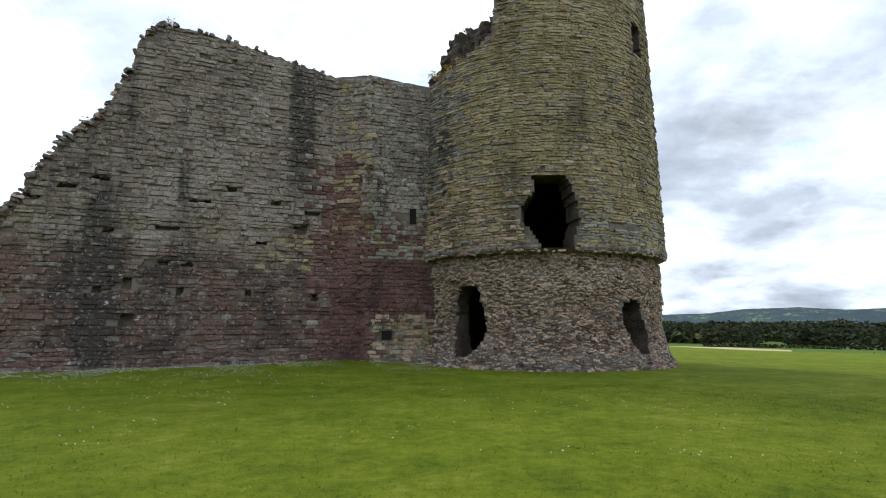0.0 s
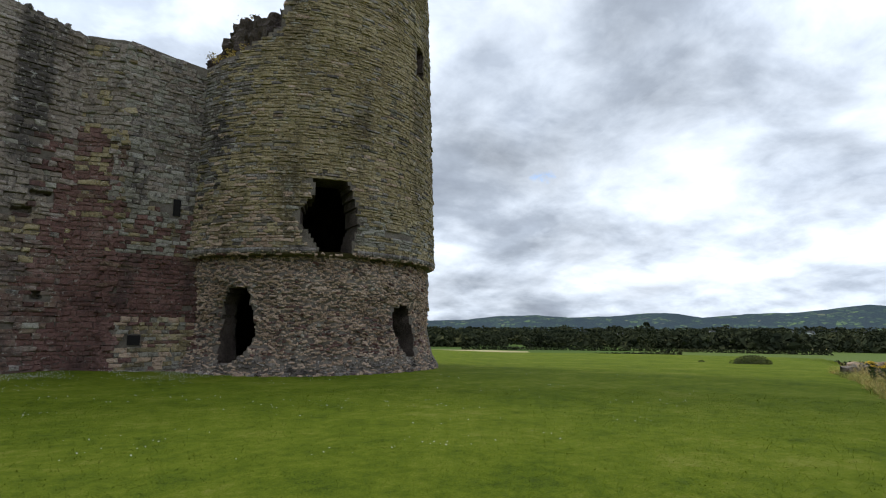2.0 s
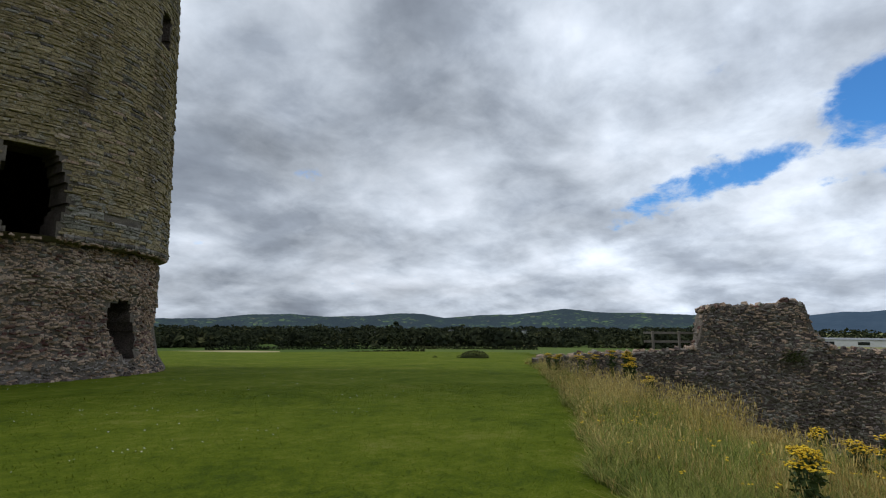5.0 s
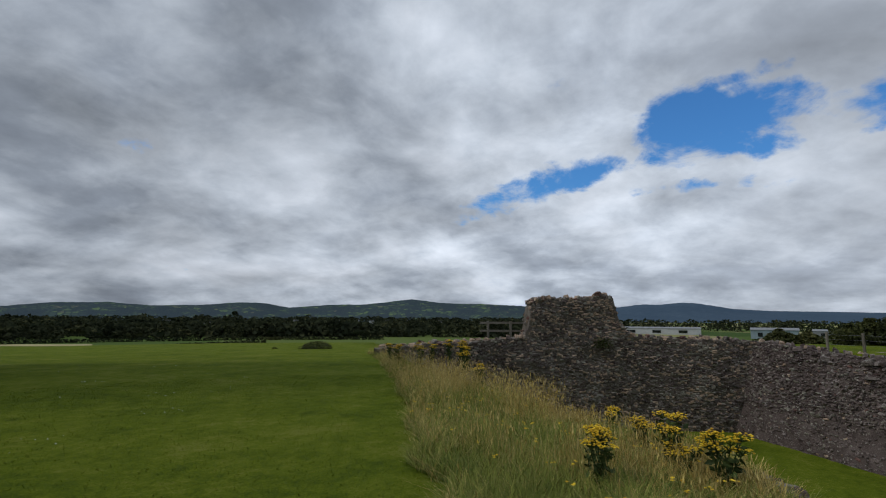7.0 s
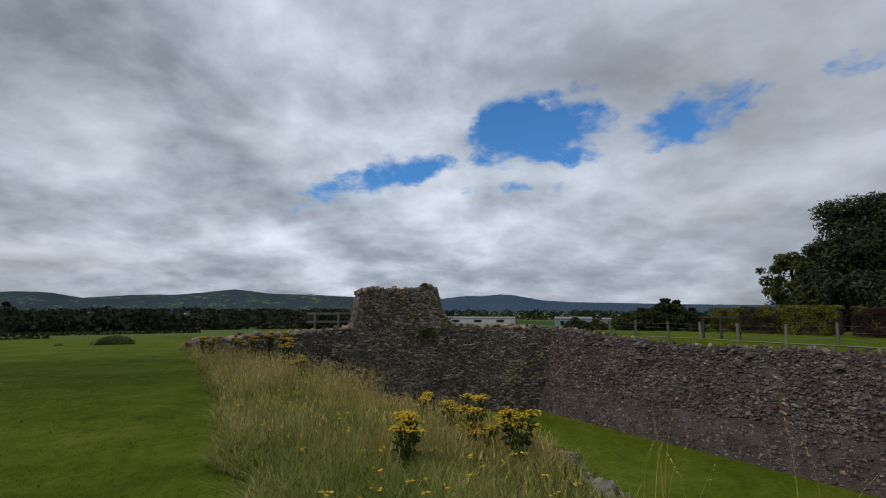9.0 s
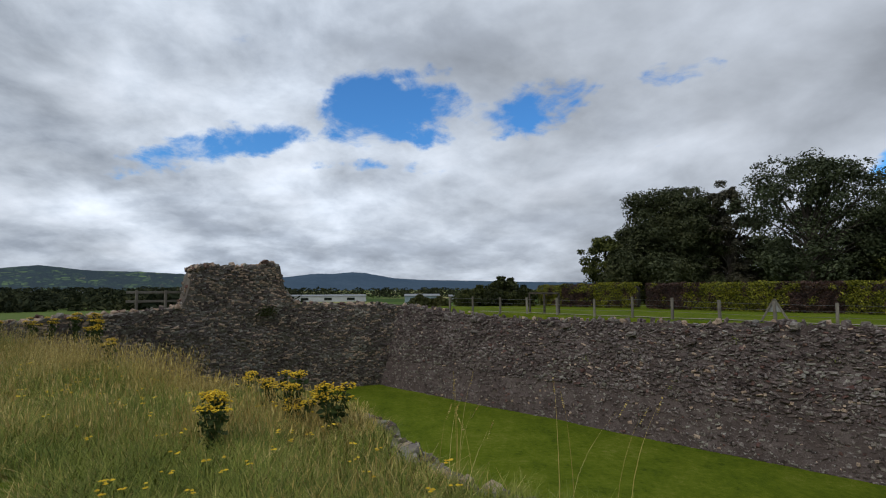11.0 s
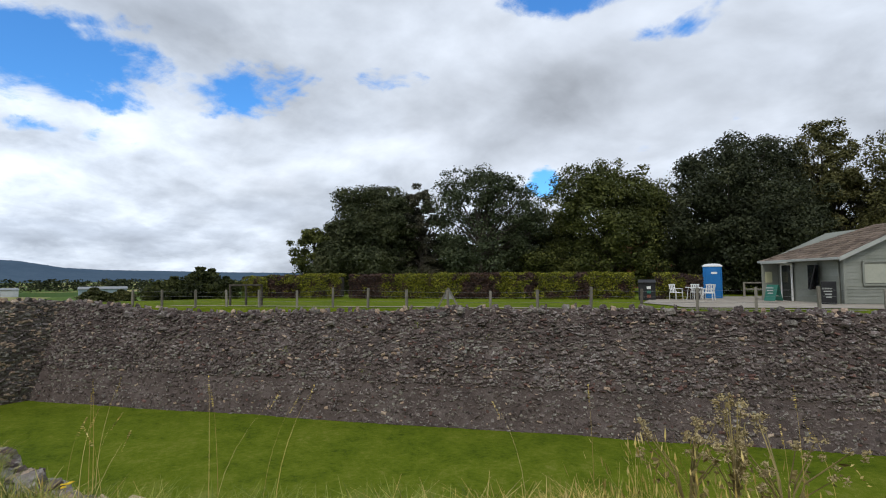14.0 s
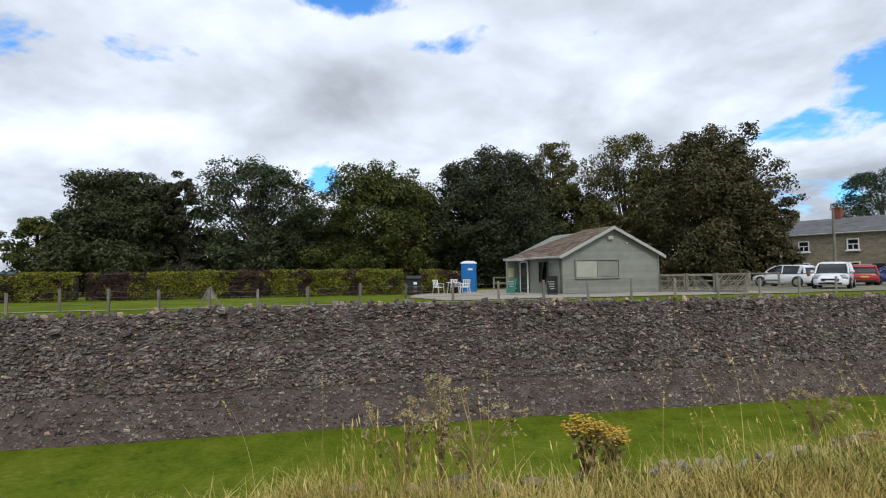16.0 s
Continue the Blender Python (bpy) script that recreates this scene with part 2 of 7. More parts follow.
M_RED = mat("stone_red", [(0.07, 0.038, 0.033), (0.135, 0.069, 0.058), (0.18, 0.098, 0.082), (0.26, 0.175, 0.15)], 0.6, 0.93, 0.9, 22, 0.09, spots=[(26.0, 0.64, (0.04, 0.025, 0.023)), (8.0, 0.65, (0.36, 0.34, 0.3))], bdist=0.04, weather=[(0.75, 0.2, 0.52, 0.62, 0.6, (0.035, 0.026, 0.025)), (2.2, 3.0, 0.61, 0.67, 0.7, (0.38, 0.35, 0.31)), (0.5, 1.5, 0.56, 0.64, 0.4, (0.17, 0.145, 0.075))] + MOTTLE[::2])
M_BROWN = mat("stone_brown", [(0.23, 0.155, 0.108), (0.4, 0.283, 0.2), (0.49, 0.365, 0.27), (0.58, 0.46, 0.355)], 0.8, 0.94, 0.9, 20, 0.08, bdist=0.04, weather=MOTTLE)
M_DARK = mat("stone_dark", [(0.056, 0.041, 0.037), (0.112, 0.083, 0.075), (0.165, 0.128, 0.117), (0.28, 0.24, 0.225)], 0.7, 0.94, 0.9, 20, 0.22, spots=[(10.0, 0.63, (0.34, 0.33, 0.31))], bdist=0.04, weather=[(0.5, 0.35, 0.55, 0.66, 0.6, (0.05, 0.042, 0.038)), (0.35, 0.8, 0.56, 0.66, 0.4, (0.19, 0.165, 0.125)), (3.5, 4.5, 0.62, 0.68, 0.7, (0.4, 0.39, 0.37))] + MOTTLE)
M_MORTAR = mat("mortar", [(0.08, 0.066, 0.054), (0.155, 0.132, 0.108), (0.235, 0.205, 0.17)], 1.6, 0.96, 1.0, 12, bdist=0.06)
M_MORTAR_D = mat("mortar_dark", [(0.056, 0.042, 0.038), (0.11, 0.084, 0.076), (0.185, 0.15, 0.138)], 1.6, 0.96, 1.0, 14, bdist=0.06, spots=[(14.0, 0.64, (0.3, 0.28, 0.26))])
M_CORE = mat("rubble_core", [(0.045, 0.034, 0.029), (0.09, 0.07, 0.058), (0.15, 0.122, 0.102)], 1.8, 0.97, 1.0, 7, bdist=0.12)
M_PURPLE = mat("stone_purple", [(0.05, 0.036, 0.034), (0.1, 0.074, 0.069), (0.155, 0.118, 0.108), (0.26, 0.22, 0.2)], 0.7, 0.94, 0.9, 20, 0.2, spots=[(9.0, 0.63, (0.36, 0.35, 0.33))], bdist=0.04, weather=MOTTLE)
M_CURTAIN = mat("curtain_stone", [(0.14, 0.109, 0.086), (0.23, 0.186, 0.15), (0.3, 0.25, 0.207), (0.39, 0.345, 0.296)], 0.5, 0.93, 0.9, 22, 0.08, bdist=0.04, weather=[
    (0.6, 1.4, 0.5, 0.6, 0.55, (0.25, 0.205, 0.105), 4.6, 6.4), (0.45, 0.8, 0.3, 0.48, 0.92, (0.165, 0.097, 0.077), 3.6, 5.2), (0.5, 0.9, 0.49, 0.6, 0.7, (0.05, 0.039, 0.036), 4.0, 5.2), (0.75, 0.11, 0.51, 0.61, 0.85, (0.05, 0.044, 0.042)),
    (0.35, 3.5, 0.5, 0.6, 0.5, (0.32, 0.29, 0.27), 0.2, 0.9), (1.7, 2.5, 0.645, 0.67, 0.85, (0.5, 0.5, 0.46))] + MOTTLE)
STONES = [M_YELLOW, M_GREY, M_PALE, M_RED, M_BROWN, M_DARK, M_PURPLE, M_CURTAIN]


# ---- mesh helpers ----
class Acc:
    """Collects vertices and faces for one mesh, with a material index for each face."""

    def __init__(self):
        self.v, self.f, self.m = [], [], []

    def add(self, verts, faces, mi=0):
        o = len(self.v)
        self.v.extend(verts)
        self.f.extend([tuple(i + o for i in f) for f in faces])
        self.m.extend([mi] * len(faces))

    def box(self, m, sx, sy, sz, mi=0, bevel=0.0):
        """A box round the origin of m; bevel cuts its edges."""
        hx, hy, hz = sx / 2, sy / 2, sz / 2
        if bevel <= 0:
            vs = [m @ Vector((x, y, z)) for x in (-hx, hx) for y in (-hy, hy) for z in (-hz, hz)]
            self.add(vs, [(0, 1, 3, 2), (4, 6, 7, 5), (0, 4, 5, 1), (2, 3, 7, 6), (0, 2, 6, 4), (1, 5, 7, 3)], mi)
            return
        bm = bmesh.new()
        bmesh.ops.create_cube(bm, size=1)
        bmesh.ops.scale(bm, vec=(sx, sy, sz), verts=bm.verts)
        bmesh.ops.bevel(bm, geom=bm.edges[:], offset=min(bevel, hx * 0.9, hy * 0.9, hz * 0.9), segments=2, affect="EDGES", profile=0.5)
        self.bm(bm, m, mi)

    def bm(self, bm, m, mi=0):
        bm.verts.index_update()
        self.add([m @ v.co for v in bm.verts], [[v.index for v in f.verts] for f in bm.faces], mi)
        bm.free()

    def tube(self, pts, radii, n=6, mi=0, cap=True):
        """A round bar through the points."""
        rings = []
        pts = [Vector(p) for p in pts]
        for i, p in enumerate(pts):
            d = (pts[min(i + 1, len(pts) - 1)] - pts[max(i - 1, 0)]).normalized()
            a = d.orthogonal().normalized()
            b = d.cross(a)
            r = radii[i] if isinstance(radii, (list, tuple)) else radii
            rings.append([p + (a * math.cos(2 * math.pi * k / n) + b * math.sin(2 * math.pi * k / n)) * r for k in range(n)])
        fs = []
        for i in range(len(pts) - 1):
            for k in range(n):
                fs.append((i * n + k, i * n + (k + 1) % n, (i + 1) * n + (k + 1) % n, (i + 1) * n + k))
        if cap:
            fs.append(tuple(range(n))[::-1])
            fs.append(tuple((len(pts) - 1) * n + k for k in range(n)))
        self.add([v for r in rings for v in r], fs, mi)

    def lathe(self, m, prof, n=16, mi=0):
        """A turned form: prof is a list of (radius, height)."""
        vs = [m @ Vector((r * math.cos(2 * math.pi * k / n), r * math.sin(2 * math.pi * k / n), z)) for r, z in prof for k in range(n)]
        fs = [(i * n + k, i * n + (k + 1) % n, (i + 1) * n + (k + 1) % n, (i + 1) * n + k) for i in range(len(prof) - 1) for k in range(n)]
        fs += [tuple(range(n))[::-1], tuple((len(prof) - 1) * n + k for k in range(n))]
        self.add(vs, fs, mi)

    def prism(self, m, outline, depth, mi=0):
        """An outline in x, z pushed along y by depth, centred."""
        n = len(outline)
        vs = [m @ Vector((x, y, z)) for y in (-depth / 2, depth / 2) for x, z in outline]
        fs = [tuple(range(n)), tuple(range(2 * n - 1, n - 1, -1))] + [(i, (i + 1) % n + 0, (i + 1) % n + n, i + n)[::-1] for i in range(n)]
        self.add(vs, fs, mi)

    def mesh(self, name, mats, smooth=False):
        me = bpy.data.meshes.new(name)
        me.from_pydata([tuple(v) for v in self.v], [], self.f)
        for x in mats if isinstance(mats, (list, tuple)) else [mats]:
            me.materials.append(x)
        me.polygons.foreach_set("material_index", self.m)
        if smooth:
            me.polygons.foreach_set("use_smooth", [True] * len(self.f))
        me.update()
        return me


def part(name, acc, mats, parent=None, label="", smooth=False):
    ob = new(name, acc.mesh(name, mats, smooth))
    if parent is not None:
        ob.parent = parent
    if label:
        ob["label"] = label
    return ob


def thing(name, m, label, category, group=""):
    ob = new(name)
    ob.matrix_world = m
    return tagged(ob, label, category, group)


def ns(x, y, z=0.0, s=1.0):
    return noise.noise(Vector((x * s, y * s, z * s)))


I4 = Matrix.Identity(4)

# ---- plan ----
# the moat's outer wall runs from its corner along WALL_U; WALL_N points away from the castle
WALL_O = Vector((31.6, -3.15))
WALL_U = Vector((-0.819, -0.574))
WALL_N = Vector((0.574, -0.819))
MOAT_Z = -4.0
INNER = [(60, 34), (22, 11), (12.6, 3.6), (9.4, 0.5), (8.2, -1.0), (7.6, -1.5), (6.7, -1.8), (5.8, -2.03), (5.1, -2.25), (4.4, -2.75), (3.3, -4.0), (2.6, -4.9), (1.0, -5.9), (-0.4, -7.0), (-1.4, -8.0), (-9, -15), (-40, -40)]
CROSS = [(31.6, -3.15), (30.6, 1.2), (29.3, 5.2), (27.4, 8.6), (25.2, 11.6), (24.0, 13.4)]


def so(x, y):
    d = Vector((x, y)) - WALL_O
    return d.dot(WALL_U), d.dot(WALL_N)


def on_wall(s, o, z=0.0):
    p = WALL_O + WALL_U * s + WALL_N * o
    return Vector((p.x, p.y, z))


def poly_side(line, x, y):
    """Signed distance to a polyline: positive to its left."""
    best, sign = 1e9, 1
    for (ax, ay), (bx, by) in zip(line, line[1:]):
        dx, dy = bx - ax, by - ay
        k = max(0, min(1, ((x - ax) * dx + (y - ay) * dy) / (dx * dx + dy * dy)))
        px, py = x - ax - k * dx, y - ay - k * dy
        d = px * px + py * py
        if d < best:
            best, sign = d, 1 if dx * (y - ay) - dy * (x - ax) > 0 else -1
    return math.sqrt(best) * sign


def lawn_z(x, y):
    r = math.hypot(x, y)
    z = -0.035 * max(0.0, min(r, 82.0) - 20.0) * max(0.0, min(1.0, (math.degrees(math.atan2(x, y)) + 10) / 40)) if y > -5 else 0.0
    z += 0.16 * math.exp(-((x + 4.4) ** 2 + (y - 21.8) ** 2) / 6.0) - 0.12 * math.exp(-((x - 4) ** 2 + (y - 20) ** 2) / 40)
    if r > 82:
        k = min(1.0, (r - 82) / 110)
        z += (-12.0 - z) * k * k * (3 - 2 * k)
    return z + 0.03 * ns(x, y, 0, 0.35)


def outer_z(x, y):
    s, o = so(x, y)
    z = 0.25 - 0.012 * max(0.0, min(o, 30) - 4)
    k = max(0.0, min(1.0, (-s - 2) / 60))
    return z + (-12 - z) * k * k * (3 - 2 * k) + 0.02 * ns(x, y, 3, 0.4)


def ground_z(x, y):
    inner = poly_side(INNER, x, y)          # negative: the lawn's side
    s, o = so(x, y)
    lawn = -inner
    if lawn >= 0.15:
        return lawn_z(x, y)
    cross = poly_side(CROSS, x, y)          # negative: outside the cross wall
    if o > 1.45:
        return outer_z(x, y)
    if cross < -0.95:
        k = max(0.0, min(1.0, (math.hypot(x, y) - 36) / 90))
        return -0.6 - 11.4 * k * k * (3 - 2 * k)
    z = MOAT_Z + 0.05 * ns(x, y, 5, 0.3)
    if lawn > -0.15:
        k = (lawn + 0.15) / 0.3
        return z + (lawn_z(x, y) - 0.1 - z) * k
    return z


# ---- ground ----
def graded(lo, hi, step, far, grow=1.16):
    xs = list(np.arange(lo, hi + step / 2, step))
    d, a, b = step, lo, hi
    low, high = [], []
    while a > -far:
        d *= grow
        a -= d
        b += d
        low.append(a)
        high.append(b)
    return low[::-1] + xs + high


def ground_material():
    m = bpy.data.materials.new("grass_ground")
    m.use_nodes = True
    t = m.node_tree
    bsdf = t.nodes["Principled BSDF"]
    geo = node(t, "ShaderNodeNewGeometry")
    sep = node(t, "ShaderNodeSeparateXYZ")
    link(t, geo.outputs["Position"], sep.inputs[0])

    def nz(scale, detail=4.0, rough=0.6):
        n = node(t, "ShaderNodeTexNoise", Scale=scale, Detail=detail, Roughness=rough)
        link(t, geo.outputs["Position"], n.inputs["Vector"])
        return n.outputs[0]

    blades, tufts, patches = nz(38, 6, 0.7), nz(5.5, 5), nz(0.33, 4)
    f = math_node(t, "ADD", math_node(t, "MULTIPLY", blades, 0.32), math_node(t, "ADD", math_node(t, "MULTIPLY", tufts, 0.24), math_node(t, "ADD", math_node(t, "MULTIPLY", patches, 0.22), math_node(t, "MULTIPLY", nz(1.3, 5, 0.65), 0.22))))
    lawn = ramp(t, f, [(0.39, (0.05, 0.078, 0.009)), (0.46, (0.094, 0.134, 0.01)), (0.53, (0.139, 0.175, 0.014)), (0.61, (0.21, 0.22, 0.045))])
    # fields of the plain: patchwork of meadow, stubble and wood
    vor = node(t, "ShaderNodeTexVoronoi", Scale=0.0065)
    wob = node(t, "ShaderNodeVectorMath")
    wob.operation = "ADD"
    n0 = node(t, "ShaderNodeTexNoise", Scale=0.004)
    sc = node(t, "ShaderNodeVectorMath")
    sc.operation = "SCALE"
    sc.inputs[3].default_value = 60.0
    link(t, geo.outputs["Position"], n0.inputs["Vector"])
    link(t, n0.outputs["Color"], sc.inputs[0])
    link(t, geo.outputs["Position"], wob.inputs[0])
    link(t, sc.outputs[0], wob.inputs[1])
    link(t, wob.outputs[0], vor.inputs["Vector"])
    cs = node(t, "ShaderNodeSeparateColor")
    link(t, vor.outputs["Color"], cs.inputs[0])
    fields = ramp(t, cs.outputs[0], [(0.0, (0.05, 0.09, 0.02)), (0.3, (0.1, 0.15, 0.035)), (0.5, (0.36, 0.32, 0.15)), (0.62, (0.3, 0.27, 0.12)), (0.75, (0.07, 0.12, 0.025)), (1.0, (0.14, 0.18, 0.05))])
    far = math_node(t, "MULTIPLY", math_node(t, "SUBTRACT", -5.5, sep.outputs[2]), 0.5, True)
    c = mix_colour(t, far, lawn, fields)
    link(t, c, bsdf.inputs["Base Color"])
    bsdf.inputs["Roughness"].default_value = 0.95
    bsdf.inputs["Specular IOR Level"].default_value = 0.04
    b = node(t, "ShaderNodeBump", Strength=0.7, Distance=0.05)
    link(t, math_node(t, "ADD", blades, tufts), b.inputs["Height"])
    link(t, b.outputs[0], bsdf.inputs["Normal"])
    return m


M_GROUND = ground_material()


def build_ground():
    xs, ys = graded(-24, 40, 0.5, 4300), graded(-46, 32, 0.5, 4300)
    vs = [(x, y, ground_z(x, y)) for y in ys for x in xs]
    w = len(xs)
    fs = [(j * w + i, j * w + i + 1, (j + 1) * w + i + 1, (j + 1) * w + i) for j in range(len(ys) - 1) for i in range(w - 1)]
    me = bpy.data.meshes.new("ground")
    me.from_pydata(vs, [], fs)
    me.polygons.foreach_set("use_smooth", [True] * len(fs))
    me.materials.append(M_GROUND)
    tagged(new("ground", me), "mown green grass lawn, moat floor and open fields beyond", "ground", kind="structure")


build_ground()


# ---- masonry ----
def stone_shape(rng, rough):
    """Unit block: x and z from -0.5 to 0.5, back at y = 0, face near y = -1, with worn edges."""
    def j(a):
        return rng.uniform(-a, a)
    r = rough
    corners = [(-0.5, -0.5), (0.5, -0.5), (0.5, 0.5), (-0.5, 0.5)]
    back = [(x, 0.0, z) for x, z in corners]
    mid = [(x * (1 + j(r)), -0.62 + j(0.12), z * (1 + j(r))) for x, z in corners]
    front = [(x * (0.82 + j(r)), -1.0 + j(0.22), z * (0.72 + j(r))) for x, z in corners]
    centre = [(j(0.15), -1.08 + j(0.1), j(0.15))]
    vs = back + mid + front + centre
    fs = []
    for a in (0, 4):
        for i in range(4):
            k = (i + 1) % 4
            fs.append((a + i, a + k, a + 4 + k, a + 4 + i))
    fs += [(8 + i, 8 + (i + 1) % 4, 12) for i in range(4)]
    return np.array(vs), fs


_rng = random.Random(7)
SHAPES = [stone_shape(_rng, 0.2) for _ in range(14)]
ROUGH_SHAPES = [stone_shape(_rng, 0.34) for _ in range(14)]
SHAPES += ROUGH_SHAPES
SHAPE_MESH = {}


def shape_mesh(k, mi):
    if (k, mi) not in SHAPE_MESH:
        me = bpy.data.meshes.new("stone")
        me.from_pydata([tuple(v) for v in SHAPES[k][0]], [], SHAPES[k][1])
        me.materials.append(STONES[mi])
        SHAPE_MESH[k, mi] = me
    return SHAPE_MESH[k, mi]


def lay(parent, surface, u0, u1, v0, v1, course, length, inside, pick, proud, near, seed, limit=290, gap=0.01, skip=0.0, scatter=0.0, name="stone", jumble=0.0):
    """Courses of stones over a surface. surface(u, v) gives place, right and outward direction. Those that near(u, v)
    names become parts of their own, the rest one joined part."""
    rng = random.Random(seed)
    verts, faces, mats, base, count = [], [], [], 0, 0
    v = v0
    while v < v1:
        h = rng.uniform(*course)
        u = u0 - rng.uniform(0, length[1])
        worn = rng.uniform(-0.012, 0.02)
        while u < u1:
            l = rng.uniform(*length) * rng.choice((0.7, 1.0, 1.0, 1.35))
            cu, cv = u + l / 2, v + h / 2 + rng.uniform(-scatter, scatter)
            u += l
            if not inside(cu, cv) or not inside(cu - l * 0.4, cv) or not inside(cu + l * 0.4, cv) or rng.random() < skip:
                continue
            p, right, out = surface(cu, cv)
            up = Vector((0, 0, 1))
            d = rng.uniform(*proud) + worn
            mi = pick(cu, cv, rng)
            k = rng.randrange(14) + (14 if jumble else 0)
            tilt = rng.uniform(-0.03, 0.03) * (1 + 6 * scatter) + rng.gauss(0, jumble)
            high = h * (1 + rng.uniform(-1.2, 1.6) * jumble)
            right2 = right * math.cos(tilt) + up * math.sin(tilt)
            up2 = out.cross(right2) * -1
            if up2.z < 0:
                up2 = -up2
            m = Matrix((right2 * (l - gap), out * -(d + 0.06), up2 * (high - gap))).transposed().to_4x4()
            m.translation = p - out * 0.06
            if near(cu, cv) and count < limit:
                ob = bpy.data.objects.new(name, shape_mesh(k, mi))
                scene.collection.objects.link(ob)
                ob.parent = parent
                ob.matrix_world = m
                count += 1
            else:
                a = np.array(m)
                pts = SHAPES[k][0] @ a[:3, :3].T + a[:3, 3]
                verts.append(pts)
                faces.extend([tuple(i + base for i in f) for f in SHAPES[k][1]])
                mats.extend([mi] * len(SHAPES[k][1]))
                base += len(pts)
        v += h
    if verts:
        me = bpy.data.meshes.new("stonework")
        me.from_pydata([tuple(x) for x in np.concatenate(verts)], [], faces)
        for x in STONES:
            me.materials.append(x)
        me.polygons.foreach_set("material_index", mats)
        ob = new("stonework", me)
        ob.parent = parent
        ob.matrix_world = I4
        tagged(ob, kind="stuff")


def interp(points, x):
    return float(np.interp(x, [p[0] for p in points], [p[1] for p in points]))


# round tower: phi 0 faces the lawn, positive to the right
TOWER = Vector((4.49, 26.01))
PHI0 = math.atan2(-4.49, 26.01)


def tower_r(z):
    r = 6.0 - 0.03 * (z - 8.3)
    if z < 4.35:
        r = 5.78 + 0.05 * math.sin(z * 2.2) + 0.44 * max(0.0, (1.3 - z) / 1.3) ** 1.6 - 0.1 * max(0.0, (z - 3.3) / 1.05)
    return r


def tower_dir(phi):
    a = math.radians(phi) + PHI0
    return Vector((math.sin(a), -math.cos(a), 0))


def rim(phi):
    z = interp([(-75, 12.2), (-52.6, 12.45), (-43, 12.55), (-34, 12.75), (-26, 13.15), (-20, 13.45), (-14.8, 13.8), (-14.2, 15.2), (-10, 16.2), (-3, 18.0), (4, 20.0), (75, 20.0), (120, 19.0), (200, 15.0), (285, 12.2)], phi)
    return z + 0.12 * ns(phi * 0.35, 2.2) + 0.08 * ns(phi * 1.1, 7.0)


# openings broken through the tower's wall: centre phi, z, half width in degrees, half height
def in_hole(phi, z):
    w = 1.6 * ns(phi * 0.12, z * 1.3, 4.0) + 0.9 * ns(phi * 0.4, z * 3.5, 9.0)
    if 4.42 < z < 7.4:
        lo = interp([(4.42, 4.0), (5.0, 0.0), (5.6, -3.6), (6.1, -4.0), (6.5, -1.0), (6.8, 0.6), (7.4, 0.6)], z)
        hi = interp([(4.42, 14.0), (5.2, 16.0), (5.6, 17.5), (5.9, 17.5), (6.4, 15.6), (7.0, 14.0), (7.4, 13.2)], z)
        if lo + w < phi < hi + w:
            return True
    if 0.3 < z < 3.15:
        lo = interp([(0.3, -33.0), (1.5, -36.4), (2.6, -35.5), (3.15, -31.5)], z)
        hi = interp([(0.3, -25.5), (0.8, -21.0), (1.6, -19.4), (2.6, -20.5), (3.15, -23.5)], z)
        if lo + w < phi < hi + w:
            return True
    if 0.4 < z < 2.6:
        lo = interp([(0.4, 42.0), (1.4, 38.2), (1.8, 37.0), (2.3, 37.2), (2.6, 42.0)], z)
        hi = interp([(0.4, 49.5), (1.6, 50.0), (2.1, 50.5), (2.6, 46.0)], z)
        if lo + w < phi < hi + w:
            return True
    return 13.35 < z < 14.85 and 51.0 + 0.4 * w < phi < 58.6 + 0.4 * w


def shell(acc, r_out, r_in, top, phis, zs, hole, mi_out, mi_in):
    """A round wall with thickness: cells in a hole or above the rim are left out and their reveals closed."""
    grid = {}

    def vert(side, i, j):
        key = (side, i, j)
        if key not in grid:
            phi, z = phis[i], zs[j]
            r = r_out(phi, z) if side == 0 else r_in
            d = tower_dir(phi) * r
            grid[key] = len(acc.v)
            acc.v.append(Vector((TOWER.x + d.x, TOWER.y + d.y, z)))
        return grid[key]

    n, k = len(phis) - 1, len(zs) - 1
    full = {(i, j): not hole((phis[i] + phis[i + 1]) / 2, (zs[j] + zs[j + 1]) / 2) and (zs[j] + zs[j + 1]) / 2 < top((phis[i] + phis[i + 1]) / 2) for i in range(n) for j in range(k)}
    for i in range(n):
        for j in range(k):
            if not full[i, j]:
                continue
            a, b, c, d = (i, j), (i + 1, j), (i + 1, j + 1), (i, j + 1)
            acc.f.append(tuple(vert(0, *p) for p in (a, b, c, d)))
            acc.m.append(mi_out)
            acc.f.append(tuple(vert(1, *p) for p in (d, c, b, a)))
            acc.m.append(mi_in)
            for (p, q, other) in ((a, b, (i, j - 1)), (b, c, (i + 1, j)), (c, d, (i, j + 1)), (d, a, (i - 1, j))):
                if 0 <= other[0] < n and not full.get(other, False):
                    acc.f.append((vert(0, *q), vert(0, *p), vert(1, *p), vert(1, *q)))
                    acc.m.append(mi_in)


